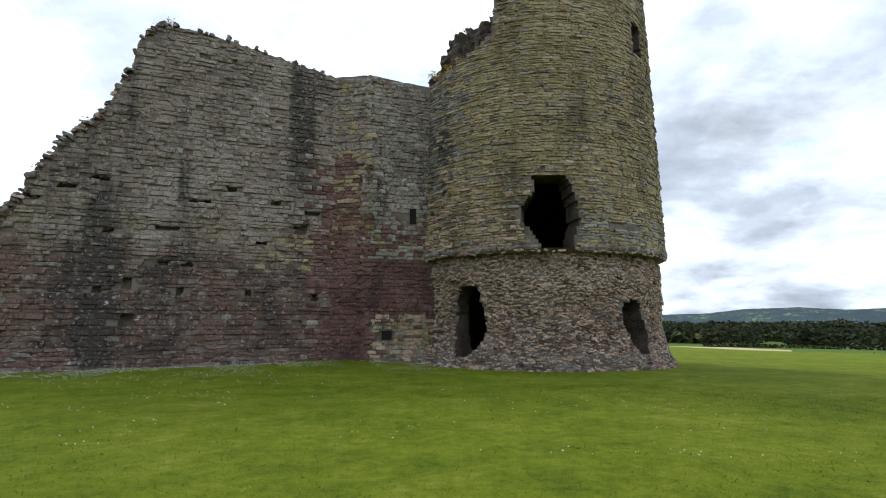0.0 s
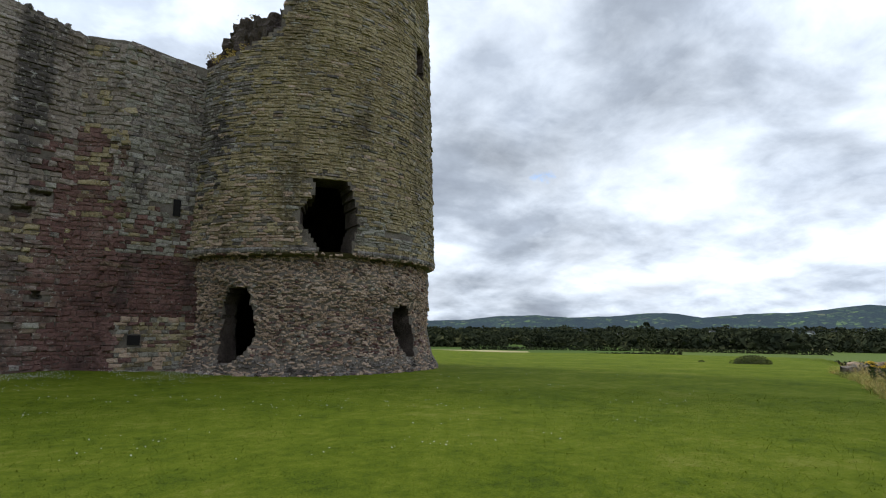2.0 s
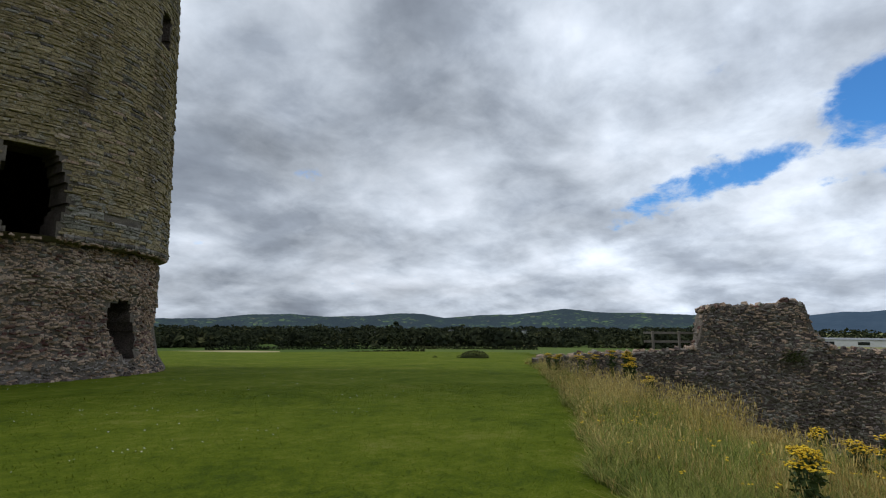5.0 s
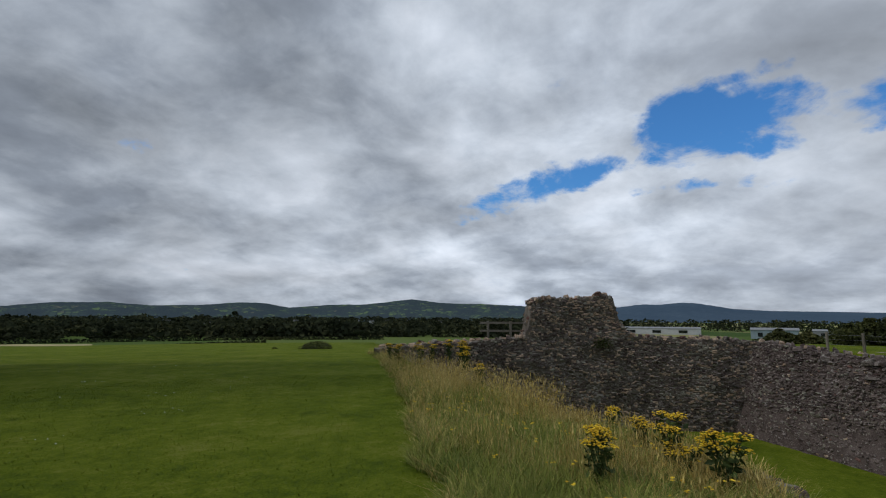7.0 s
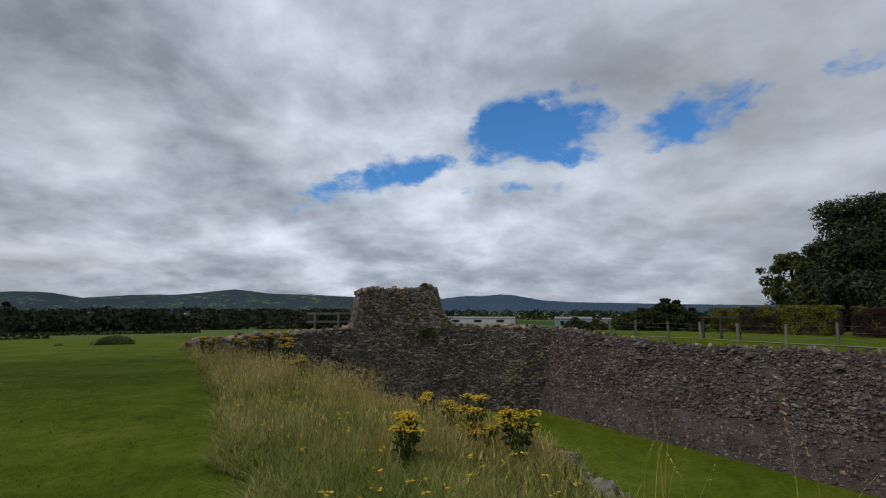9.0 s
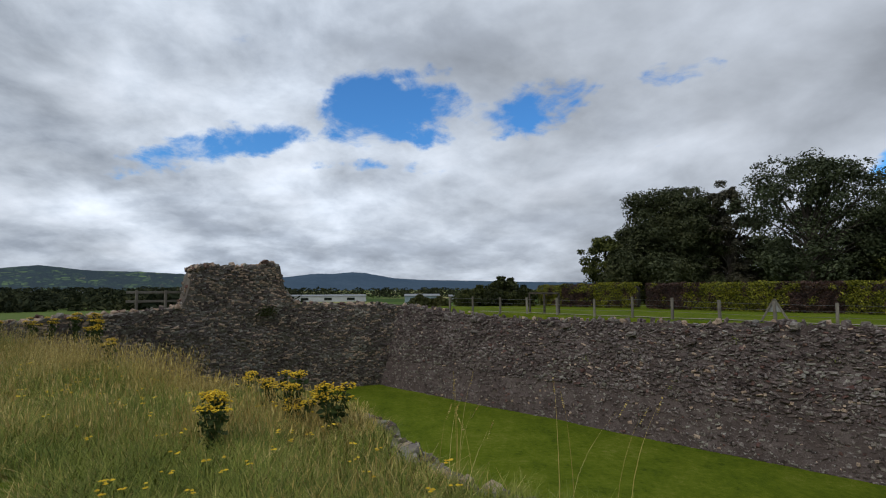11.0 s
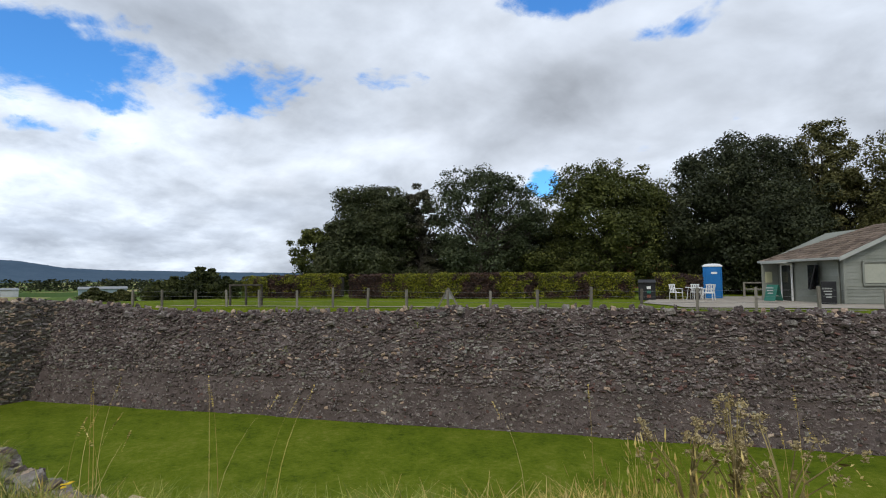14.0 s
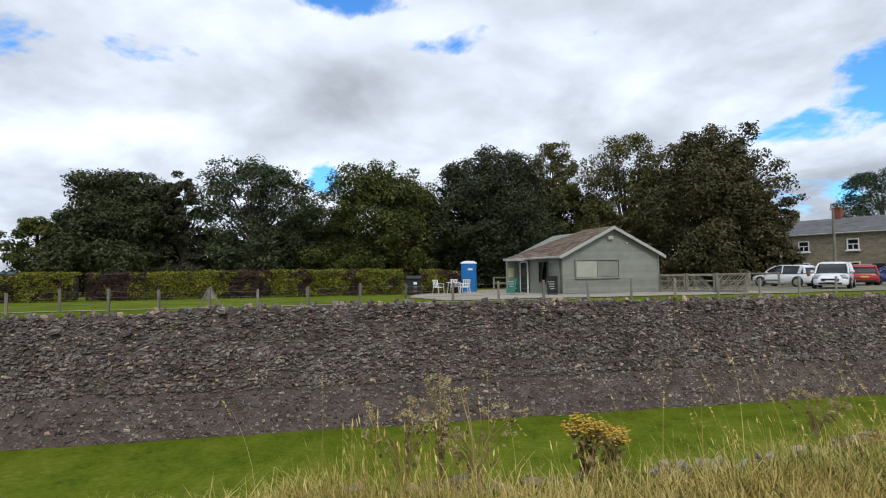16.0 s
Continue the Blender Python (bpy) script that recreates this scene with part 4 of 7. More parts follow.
# inner revetment: ragged stones at the lip of the moat
def build_revetment():
    t = thing("moat_edge_masonry", I4, "low ragged stone edge of the moat, half hidden in tall grass", "wall")
    line = INNER[1:-1]
    total = sum(math.hypot(b[0] - a[0], b[1] - a[1]) for a, b in zip(line, line[1:]))
    acc = Acc()
    n = 110
    for i in range(n + 1):
        s = total * i / n
        p, d = chain_point(line, s)
        side = Vector((-d.y, d.x))
        for o, z in ((0.2, MOAT_Z - 0.2), (0.14, -1.5), (0.04, -0.4), (-0.08, -0.18), (-0.45, -0.13), (-0.75, -0.5)):
            q = p + side * (o + 0.1 * ns(s * 0.9, z, 2))
            acc.v.append(Vector((q.x, q.y, z + 0.07 * ns(s * 1.3, o * 3, 4))))
    acc.f = [(i * 6 + j, (i + 1) * 6 + j, (i + 1) * 6 + j + 1, i * 6 + j + 1) for i in range(n) for j in range(5)]
    acc.m = [0] * len(acc.f)
    part("wall_core", acc, M_MORTAR, t)
    rng = random.Random(51)
    for k in range(560):
        s = rng.uniform(16.5, total - 1) if k < 420 else rng.uniform(17.5, 25.0)
        p, d = chain_point(line, s)
        side = Vector((-d.y, d.x))
        off = rng.uniform(-0.42, 0.14)
        q = p + side * off
        ob = bpy.data.objects.new("stone", shape_mesh(14 + rng.randrange(14), rng.choice((1, 1, 2, 4, 5, 5))))
        scene.collection.objects.link(ob)
        ob.parent = t
        l = rng.uniform(0.07, 0.22)
        ob.matrix_world = Matrix.Translation((q.x, q.y, -0.17 - 1.6 * max(0.0, off + 0.02) + 0.07 * ns(s * 1.3, 0, 4))) @ Euler((rng.uniform(-1.9, -1.3), rng.uniform(-0.2, 0.2), rng.uniform(0, 6.28))).to_matrix().to_4x4() @ Matrix.Diagonal((l, rng.uniform(0.06, 0.13), l * rng.uniform(0.5, 0.9), 1))


build_revetment()


# ---- more materials ----
M_LEAF = mat("tree_leaves", [(0.016, 0.021, 0.006), (0.038, 0.047, 0.011), (0.088, 0.094, 0.021)], 0.5, 0.75, 0, 6, 0.2)
M_LEAF2 = mat("tree_leaves_light", [(0.028, 0.034, 0.01), (0.06, 0.068, 0.02), (0.12, 0.115, 0.035)], 0.5, 0.75, 0, 6, 0.22)
LEAVES = [mat("leaves_" + n, c, 0.45, 0.7, 0, 7, v, spec=0.25) for n, c, v in (
    ("dark", [(0.026, 0.034, 0.014), (0.052, 0.062, 0.024), (0.1, 0.105, 0.045)], 0.2),
    ("blue_green", [(0.03, 0.041, 0.019), (0.054, 0.069, 0.031), (0.1, 0.115, 0.055)], 0.2),
    ("fresh", [(0.03, 0.037, 0.01), (0.066, 0.078, 0.018), (0.145, 0.15, 0.034)], 0.2),
    ("deep", [(0.018, 0.024, 0.011), (0.038, 0.046, 0.02), (0.075, 0.08, 0.035)], 0.2),
    ("dusky", [(0.03, 0.03, 0.02), (0.055, 0.053, 0.034), (0.11, 0.1, 0.06)], 0.22),
    ("olive", [(0.045, 0.046, 0.014), (0.095, 0.092, 0.028), (0.18, 0.165, 0.06)], 0.24),
    ("browning", [(0.038, 0.036, 0.014), (0.074, 0.067, 0.026), (0.13, 0.112, 0.048)], 0.22),
    ("conifer", [(0.014, 0.026, 0.014), (0.03, 0.048, 0.024), (0.06, 0.08, 0.035)], 0.2))]
M_HEDGE_G = mat("hedge_green", [(0.06, 0.066, 0.007), (0.16, 0.168, 0.012), (0.29, 0.275, 0.026)], 1.5, 0.7, 0, 6, 0.34)
M_HEDGE_P = mat("hedge_copper", [(0.03, 0.016, 0.016), (0.065, 0.035, 0.03), (0.12, 0.07, 0.045)], 1.5, 0.7, 0, 6, 0.34)
M_FARWOOD = mat("far_wood_leaves", [(0.02, 0.026, 0.017), (0.033, 0.04, 0.024), (0.05, 0.057, 0.03), (0.1, 0.1, 0.045)], 0.022, 1.0, 0, 3, 0.14, spec=0.0)
M_BARK = mat("bark", [(0.03, 0.025, 0.02), (0.07, 0.06, 0.048), (0.12, 0.1, 0.08)], 3, 0.95, 0.8, 8)
M_STRAW = mat("dry_grass", [(0.33, 0.235, 0.06), (0.46, 0.345, 0.1), (0.58, 0.46, 0.18)], 0.8, 0.85, 0, 5, 0.4)
M_BLADE = mat("green_grass", [(0.1, 0.138, 0.018), (0.185, 0.222, 0.031), (0.3, 0.305, 0.065)], 0.8, 0.8, 0, 5, 0.4)
M_MOWN = mat("mown_grass", [(0.09, 0.125, 0.009), (0.13, 0.172, 0.014), (0.18, 0.21, 0.03)], 0.33, 0.95, 0, 9, 0.1, spec=0.05)
M_PETAL = mat("yellow_petals", [(0.5, 0.3, 0.01), (0.7, 0.46, 0.015), (0.8, 0.58, 0.04)], 20, 0.7, 0, 4, 0.2)
M_DRYPETAL = mat("faded_petals", [(0.3, 0.17, 0.02), (0.45, 0.28, 0.03), (0.55, 0.38, 0.06)], 20, 0.8, 0, 4, 0.2)
M_WHITE = mat("white_petals", [(0.6, 0.6, 0.55), (0.8, 0.8, 0.76)], 20, 0.7, 0, 4)
M_STALK = mat("green_stalk", [(0.03, 0.05, 0.012), (0.07, 0.1, 0.025)], 12, 0.8, 0, 4, 0.3)
M_THISTLE = mat("thistle_down", [(0.3, 0.23, 0.11), (0.48, 0.39, 0.21)], 20, 0.9, 0, 4, 0.3)
M_WOOD = mat("weathered_wood", [(0.12, 0.105, 0.085), (0.2, 0.18, 0.145), (0.29, 0.265, 0.22)], 3, 0.9, 0.5, 9, 0.2, stretch=(1, 1, 0.3))
M_WIRE = mat("wire", [(0.2, 0.2, 0.2), (0.3, 0.3, 0.3)], 20, 0.5, 0, metal=0.8)
M_SIDING = mat("sage_paint", [(0.2, 0.21, 0.175), (0.245, 0.255, 0.215), (0.28, 0.29, 0.25)], 1.2, 0.6, 0.15, 14, 0.1)
M_TRIM = mat("pale_trim_paint", [(0.36, 0.37, 0.34), (0.45, 0.46, 0.42)], 2, 0.6, 0.1)
M_SHINGLE = mat("brown_shingles", [(0.1, 0.07, 0.05), (0.17, 0.125, 0.09), (0.24, 0.18, 0.14)], 1.5, 0.92, 0.4, 10, 0.35)
M_SLATE = mat("grey_slate", [(0.08, 0.08, 0.085), (0.14, 0.14, 0.145), (0.2, 0.2, 0.2)], 1.0, 0.8, 0.4, 9, 0.2, stretch=(1, 1, 3))
M_HOUSE = mat("house_stone", [(0.14, 0.115, 0.08), (0.24, 0.2, 0.145), (0.34, 0.3, 0.22)], 2.2, 0.92, 0.6, 5, stretch=(1, 1, 2.2))
M_BRICK = mat("red_brick", [(0.16, 0.05, 0.035), (0.26, 0.09, 0.06)], 3, 0.9, 0.4)
M_WPAINT = mat("white_paint", [(0.68, 0.68, 0.66), (0.8, 0.8, 0.78)], 2, 0.45, 0.05)
M_LOO = mat("blue_plastic", [(0.012, 0.13, 0.36), (0.02, 0.18, 0.47)], 1.5, 0.4, 0.1)
M_RUBBER = mat("black_rubber", [(0.012, 0.012, 0.012), (0.03, 0.03, 0.03)], 6, 0.8, 0.1)
M_GLASSY = mat("dark_glass", [(0.012, 0.014, 0.016), (0.02, 0.023, 0.026)], 1, 0.06, 0, spec=0.6)
M_BLIND = mat("window_blind", [(0.33, 0.34, 0.28), (0.45, 0.45, 0.36)], 1.5, 0.5, 0)
M_GRAVEL = mat("pale_gravel", [(0.22, 0.19, 0.15), (0.33, 0.29, 0.235), (0.42, 0.38, 0.32)], 1.4, 0.95, 0.5, 30)
M_TAR = mat("rough_parking", [(0.12, 0.12, 0.07), (0.2, 0.19, 0.13), (0.28, 0.26, 0.2)], 0.8, 0.95, 0.4, 18)
M_METAL = mat("grey_metal", [(0.3, 0.31, 0.31), (0.42, 0.43, 0.43)], 2, 0.45, 0.05, metal=0.4)
M_BLACK = mat("black_paint", [(0.012, 0.012, 0.013), (0.025, 0.025, 0.026)], 3, 0.5, 0.05)
M_GREENB = mat("green_board", [(0.02, 0.12, 0.09), (0.04, 0.18, 0.13)], 3, 0.6, 0)
M_SHEDW = mat("shed_cladding_white", [(0.5, 0.51, 0.52), (0.62, 0.63, 0.64)], 0.4, 0.6, 0)
M_SHEDB = mat("shed_cladding_blue", [(0.22, 0.29, 0.33), (0.32, 0.39, 0.42)], 0.4, 0.6, 0)
M_SHEDR = mat("shed_roof_grey", [(0.2, 0.21, 0.22), (0.3, 0.31, 0.32)], 0.4, 0.7, 0)


def place(az, d, z=0.0):
    """A place at a compass angle and distance from the end of the walk."""
    a = radians(az)
    return Vector((-0.16 + d * math.sin(a), -1.56 + d * math.cos(a), z))


def leaf(acc, p, size, rng, mi=0, droop=0.0):
    a = Vector((rng.gauss(0, 1), rng.gauss(0, 1), rng.gauss(0, 0.7))).normalized()
    b = a.cross(Vector((rng.gauss(0, 1), rng.gauss(0, 1), rng.gauss(0, 1)))).normalized()
    c = a.cross(b) * size * 0.18
    a, b = a * size, b * size * 0.55
    acc.add([p - a, p - b * 0.9 + c, p + a, p + b + c], [(0, 1, 2, 3)], mi)


# ---- distance ----
def hill_material():
    m = bpy.data.materials.new("hazed_hill_country")
    m.use_nodes = True
    t = m.node_tree
    bsdf = t.nodes["Principled BSDF"]
    geo = node(t, "ShaderNodeNewGeometry")
    flat = node(t, "ShaderNodeVectorMath")
    flat.operation = "NORMALIZE"
    link(t, geo.outputs["Position"], flat.inputs[0])
    wide = node(t, "ShaderNodeVectorMath")
    wide.operation = "SCALE"
    wide.inputs[3].default_value = 2600.0
    link(t, flat.outputs[0], wide.inputs[0])
    tall = node(t, "ShaderNodeVectorMath")
    tall.operation = "MULTIPLY"
    tall.inputs[1].default_value = (0.02, 0.02, 3.0)
    link(t, geo.outputs["Position"], tall.inputs[0])
    mp = node(t, "ShaderNodeVectorMath")
    mp.operation = "ADD"
    link(t, wide.outputs[0], mp.inputs[0])
    link(t, tall.outputs[0], mp.inputs[1])
    vor = node(t, "ShaderNodeTexVoronoi", Scale=0.036, Randomness=0.9)
    link(t, mp.outputs[0], vor.inputs["Vector"])
    rim_v = node(t, "ShaderNodeTexVoronoi", Scale=0.036, Randomness=0.9)
    rim_v.feature = "DISTANCE_TO_EDGE"
    link(t, mp.outputs[0], rim_v.inputs["Vector"])
    cs = node(t, "ShaderNodeSeparateColor")
    link(t, vor.outputs["Color"], cs.inputs[0])
    # field and wood colours lean blue-grey, with distance haze painted in
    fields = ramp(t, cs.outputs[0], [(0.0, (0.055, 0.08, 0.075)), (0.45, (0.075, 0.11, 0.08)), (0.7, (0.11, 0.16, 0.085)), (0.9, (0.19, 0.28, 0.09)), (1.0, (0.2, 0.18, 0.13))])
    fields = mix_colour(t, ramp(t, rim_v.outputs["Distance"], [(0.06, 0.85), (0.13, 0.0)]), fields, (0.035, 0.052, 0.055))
    n = node(t, "ShaderNodeTexNoise", Scale=0.011, Detail=8.0, Roughness=0.7)
    link(t, mp.outputs[0], n.inputs["Vector"])
    trees = node(t, "ShaderNodeTexNoise", Scale=0.16, Detail=4.0, Roughness=0.7)
    link(t, mp.outputs[0], trees.inputs["Vector"])
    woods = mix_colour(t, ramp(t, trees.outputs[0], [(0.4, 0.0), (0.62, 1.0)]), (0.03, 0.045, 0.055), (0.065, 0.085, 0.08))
    wood = ramp(t, n.outputs[0], [(0.46, 0.0), (0.53, 1.0)])
    c = mix_colour(t, wood, fields, woods)
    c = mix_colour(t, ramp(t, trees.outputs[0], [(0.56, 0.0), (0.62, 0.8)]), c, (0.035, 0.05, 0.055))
    # even blue-grey veil over the whole colour, in place of air haze
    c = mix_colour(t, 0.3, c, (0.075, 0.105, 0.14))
    link(t, c, bsdf.inputs["Base Color"])
    bsdf.inputs["Roughness"].default_value = 1.0
    bsdf.inputs["Specular IOR Level"].default_value = 0.0
    return m


def build_hills():
    sky_line = [(-180, 0.5), (-60, 0.7), (0, 0.9), (22, 0.8), (26, 0.85), (30, 1.25), (34, 1.35), (37, 1.1), (41, 1.2), (45.5, 1.5), (47.5, 1.45), (50, 1.05), (54, 1.35), (58, 1.45), (62.9, 2.0), (66, 1.65), (73, 1.45), (79, 1.05)]
    far_line = [(74, 0.3), (80, 0.9), (84, 1.2), (87, 1.55), (88.5, 1.5), (90.5, 1.7), (92, 1.6), (95, 1.05), (98, 0.85), (103, 0.75), (108, 0.62), (116, 0.5), (130, 0.4), (180, 0.3)]
    # the far ridge's blue is distance haze held in its base colour
    for name, line, d0, d1, m in (("hills", sky_line, 900, 3000, hill_material()), ("far_hills", far_line, 3000, 3900, mat("haze_blue_hills", [(0.06, 0.095, 0.14), (0.085, 0.125, 0.17)], 0.004, 1.0, 0, spec=0.0))):
        acc = Acc()
        n, rows = 700, 16
        a0, a1 = (-180, 84) if name == "hills" else (70, 182)
        for i in range(n + 1):
            az = a0 + (a1 - a0) * i / n
            ra = radians(az)
            top = interp(line, az)
            if name == "hills":
                top *= max(0.0, min(1.0, (84 - az) / 4))
            for j in range(rows + 1):
                k = j / rows
                d = d0 + (d1 - d0) * k
                zt = math.tan(radians(top)) * d1 + 1.6 + 2.0 * ns(az * 1.7, 3.0) + 1.2 * ns(az * 6, 8.0)
                z = -13 + (zt + 13) * (k * k * (3 - 2 * k)) + 6 * ns(az * 0.5, k * 4, 2.0) * math.sin(math.pi * k)
                acc.v.append(Vector((d * math.sin(ra), d * math.cos(ra), z)))
        w = rows + 1
        acc.f = [(i * w + j, i * w + j + 1, (i + 1) * w + j + 1, (i + 1) * w + j)[::-1] for i in range(n) for j in range(rows)]
        acc.m = [0] * len(acc.f)
        tagged(part(name, acc, m, smooth=True), "distant green hills with fields and woods" if name == "hills" else "mountain ridge on the horizon, coloured blue for haze", "hills", kind="structure")


build_hills()


def far_tree(acc, x, y, z, w, h, n, rng):
    for _ in range(n):
        a, b = rng.uniform(0, 6.28), rng.random() ** 0.5
        t = rng.random()
        r = w * math.sqrt(max(0.05, 1 - (2 * t - 0.9) ** 2)) * (0.55 + 0.45 * b)
        leaf(acc, Vector((x + r * math.cos(a), y + r * math.sin(a), z + h * (0.02 + 0.98 * t))), rng.uniform(0.13, 0.26) * w, rng)


def build_far_woods():
    rng = random.Random(61)
    acc = Acc()
    for _ in range(3400):
        az = rng.uniform(12, 84)
        d = 400 + 1000 * rng.random() ** 1.5
        a = radians(az)
        h = rng.uniform(3.0, 8.0) * (1 + 0.5 * max(0.0, ns(az * 0.4, d * 0.004, 7.0))) * (1.0 + d / 2600)
        if ns(az * 0.3, d * 0.01, 1.0) < -0.26:
            continue
        far_tree(acc, d * math.sin(a), d * math.cos(a), -12.4 + max(0.0, d - 800) * 0.012, h * rng.uniform(0.8, 1.7), h, 44, rng)
    for az, d, h in ((44.9, 390, 18), (55, 400, 14), (34, 420, 13), (63, 430, 13), (25, 400, 12)):
        a = radians(az)
        far_tree(acc, d * math.sin(a), d * math.cos(a), -12.2, h * 0.38, h, 260, rng)
    # woods over the sheds and beyond the hedge
    for _ in range(260):
        az, d = rng.uniform(80, 122), rng.uniform(720, 1000)
        a = radians(az)
        h = rng.uniform(9, 15)
        far_tree(acc, d * math.sin(a), d * math.cos(a), -12.5, h * 0.8, h, 40, rng)
    # scrub between the moat corner and the sheds
    for _ in range(300):
        az, d = rng.uniform(83, 106), rng.choice((150, 190, 260, 330)) + rng.uniform(-12, 12)
        if ns(az * 0.35, d * 0.03, 3.0) < -0.1:
            continue
        a = radians(az)
        x, y = d * math.sin(a), d * math.cos(a)
        h = rng.uniform(1.2, 3.4) * (0.6 + d / 500)
        far_tree(acc, x, y, ground_z(x, y) - 0.2, h * 1.3, h, 26, rng)
    # field hedges
    for az0, az1, d0, d1 in ((24, 27, 215, 220), (30, 33, 210, 212), (33.5, 48, 235, 300), (48, 56, 220, 232), (52, 66, 250, 240), (58, 70, 200, 190), (26, 60, 345, 350)):
        for _ in range(int(abs(az1 - az0) * 90)):
            k = rng.random()
            a, d = radians(az0 + (az1 - az0) * k), d0 + (d1 - d0) * k + rng.uniform(-1.0, 1.0)
            leaf(acc, Vector((d * math.sin(a), d * math.cos(a), ground_z(d * math.sin(a), d * math.cos(a)) + rng.uniform(0, 2.0))), rng.uniform(0.5, 0.9), rng)
    ob = part("far_woods", acc, M_FARWOOD)
    tagged(ob, "dark green woods and field hedges across the plain", "woods", kind="stuff")


build_far_woods()


def build_stubble():
    """The pale cut field beyond the lawn's edge."""
    acc = Acc()
    ring = [(20.5, 286), (27, 283), (33.4, 288), (33.0, 322), (28, 338), (20.5, 345)]
    vs = [Vector((d * math.sin(radians(az)), d * math.cos(radians(az)), -11.86)) for az, d in ring]
    acc.add(vs, [tuple(range(len(vs)))[::-1]])
    tagged(part("stubble_field", acc, mat("cut_stubble", [(0.3, 0.25, 0.12), (0.4, 0.34, 0.17), (0.46, 0.4, 0.22)], 0.05, 0.95, 0, 8)), "pale cut stubble field beyond the lawn", "field", kind="structure")


build_stubble()


def build_gorse():
    rng = random.Random(63)
    for az, d, w, h, n in ((53, 45, 1.25, 0.72, 2600), (51.4, 44, 0.3, 0.3, 60), (48.8, 46, 0.25, 0.25, 60)):
        a = radians(az)
        x, y = 0.6 + d * math.sin(a), -0.6 + d * math.cos(a)
        t = thing("gorse_bush", pose(x, y, lawn_z(x, y) - 0.05), "low dark green gorse bush on the mown lawn", "bush", "bushes on the lawn")
        acc = Acc()
        for _ in range(n):
            b, r, k = rng.uniform(0, 6.28), math.sqrt(rng.random()), rng.random()
            leaf(acc, Vector((w * r * math.cos(b), w * r * math.sin(b), h * k * math.sqrt(max(0.05, 1 - r * r * 0.9)))), rng.uniform(0.03, 0.07), rng)
        part("foliage", acc, M_LEAF, t)


build_gorse()


def build_sheds():
    for az, d, w, dep, h, wall, name, lab in ((88.0, 560, 76, 30, 7.2, M_SHEDW, "industrial_shed", "long white industrial shed with a grey low roof"), (98.0, 470, 30, 26, 8.4, M_SHEDB, "industrial_shed", "pale blue clad industrial shed with a low roof"), (102.8, 520, 34, 22, 7.0, M_SHEDR, "industrial_shed", "grey clad industrial shed behind the bushes")):
        p = place(az, d, -12.2)
        t = thing(name, Matrix.Translation(p) @ Matrix.Rotation(radians(-az), 4, "Z"), lab, "shed", "sheds on the plain")
        acc = Acc()
        acc.prism(I4, [(-w / 2, 0), (w / 2, 0), (w / 2, h * 0.78), (-w / 2, h * 0.78)], dep)
        part("wall", acc, wall, t)
        acc = Acc()
        acc.prism(Matrix.Rotation(radians(90), 4, "Z"), [(-dep / 2 - 0.5, h * 0.78), (dep / 2 + 0.5, h * 0.78), (dep / 2 + 0.5, h * 0.82), (0, h), (-dep / 2 - 0.5, h * 0.82)], w + 1)
        part("roof", acc, M_SHEDR, t)
        for i in range(3):
            acc = Acc()
            acc.box(pose(-w * 0.3 + i * w * 0.3, -dep / 2 - 0.1, h * 0.4), w * 0.1, 0.3, h * 0.35, bevel=0.05)
            part("door", acc, M_GLASSY, t)


build_sheds()


def build_far_houses():
    rng = random.Random(66)
    for az, d in ((24.8, 760), (31.5, 900), (42.5, 640), (50.8, 1010), (53.5, 1030), (55.2, 1000), (57.0, 1050), (58.6, 1020), (60.3, 1040), (62.5, 1000), (39.0, 930), (66.0, 1050)):
        a = radians(az)
        w = rng.uniform(7, 11)
        t = thing("far_house", Matrix.Translation((d * math.sin(a), d * math.cos(a), -10.5 + 0.009 * max(0, d - 800))) @ Matrix.Rotation(-a + rng.uniform(-0.5, 0.5), 4, "Z"), "small pale house among the trees of the plain", "house", "houses on the plain")
        acc = Acc()
        acc.box(pose(0, 0, 2.5), w, 8, 5)
        part("wall", acc, M_SHEDW, t)
        acc = Acc()
        acc.prism(I4, [(-w / 2 - 0.5, 5), (w / 2 + 0.5, 5), (w / 2 - 1.5, 7.5), (-w / 2 + 1.5, 7.5)], 8.6)
        part("roof", acc, M_SLATE, t)


build_far_houses()


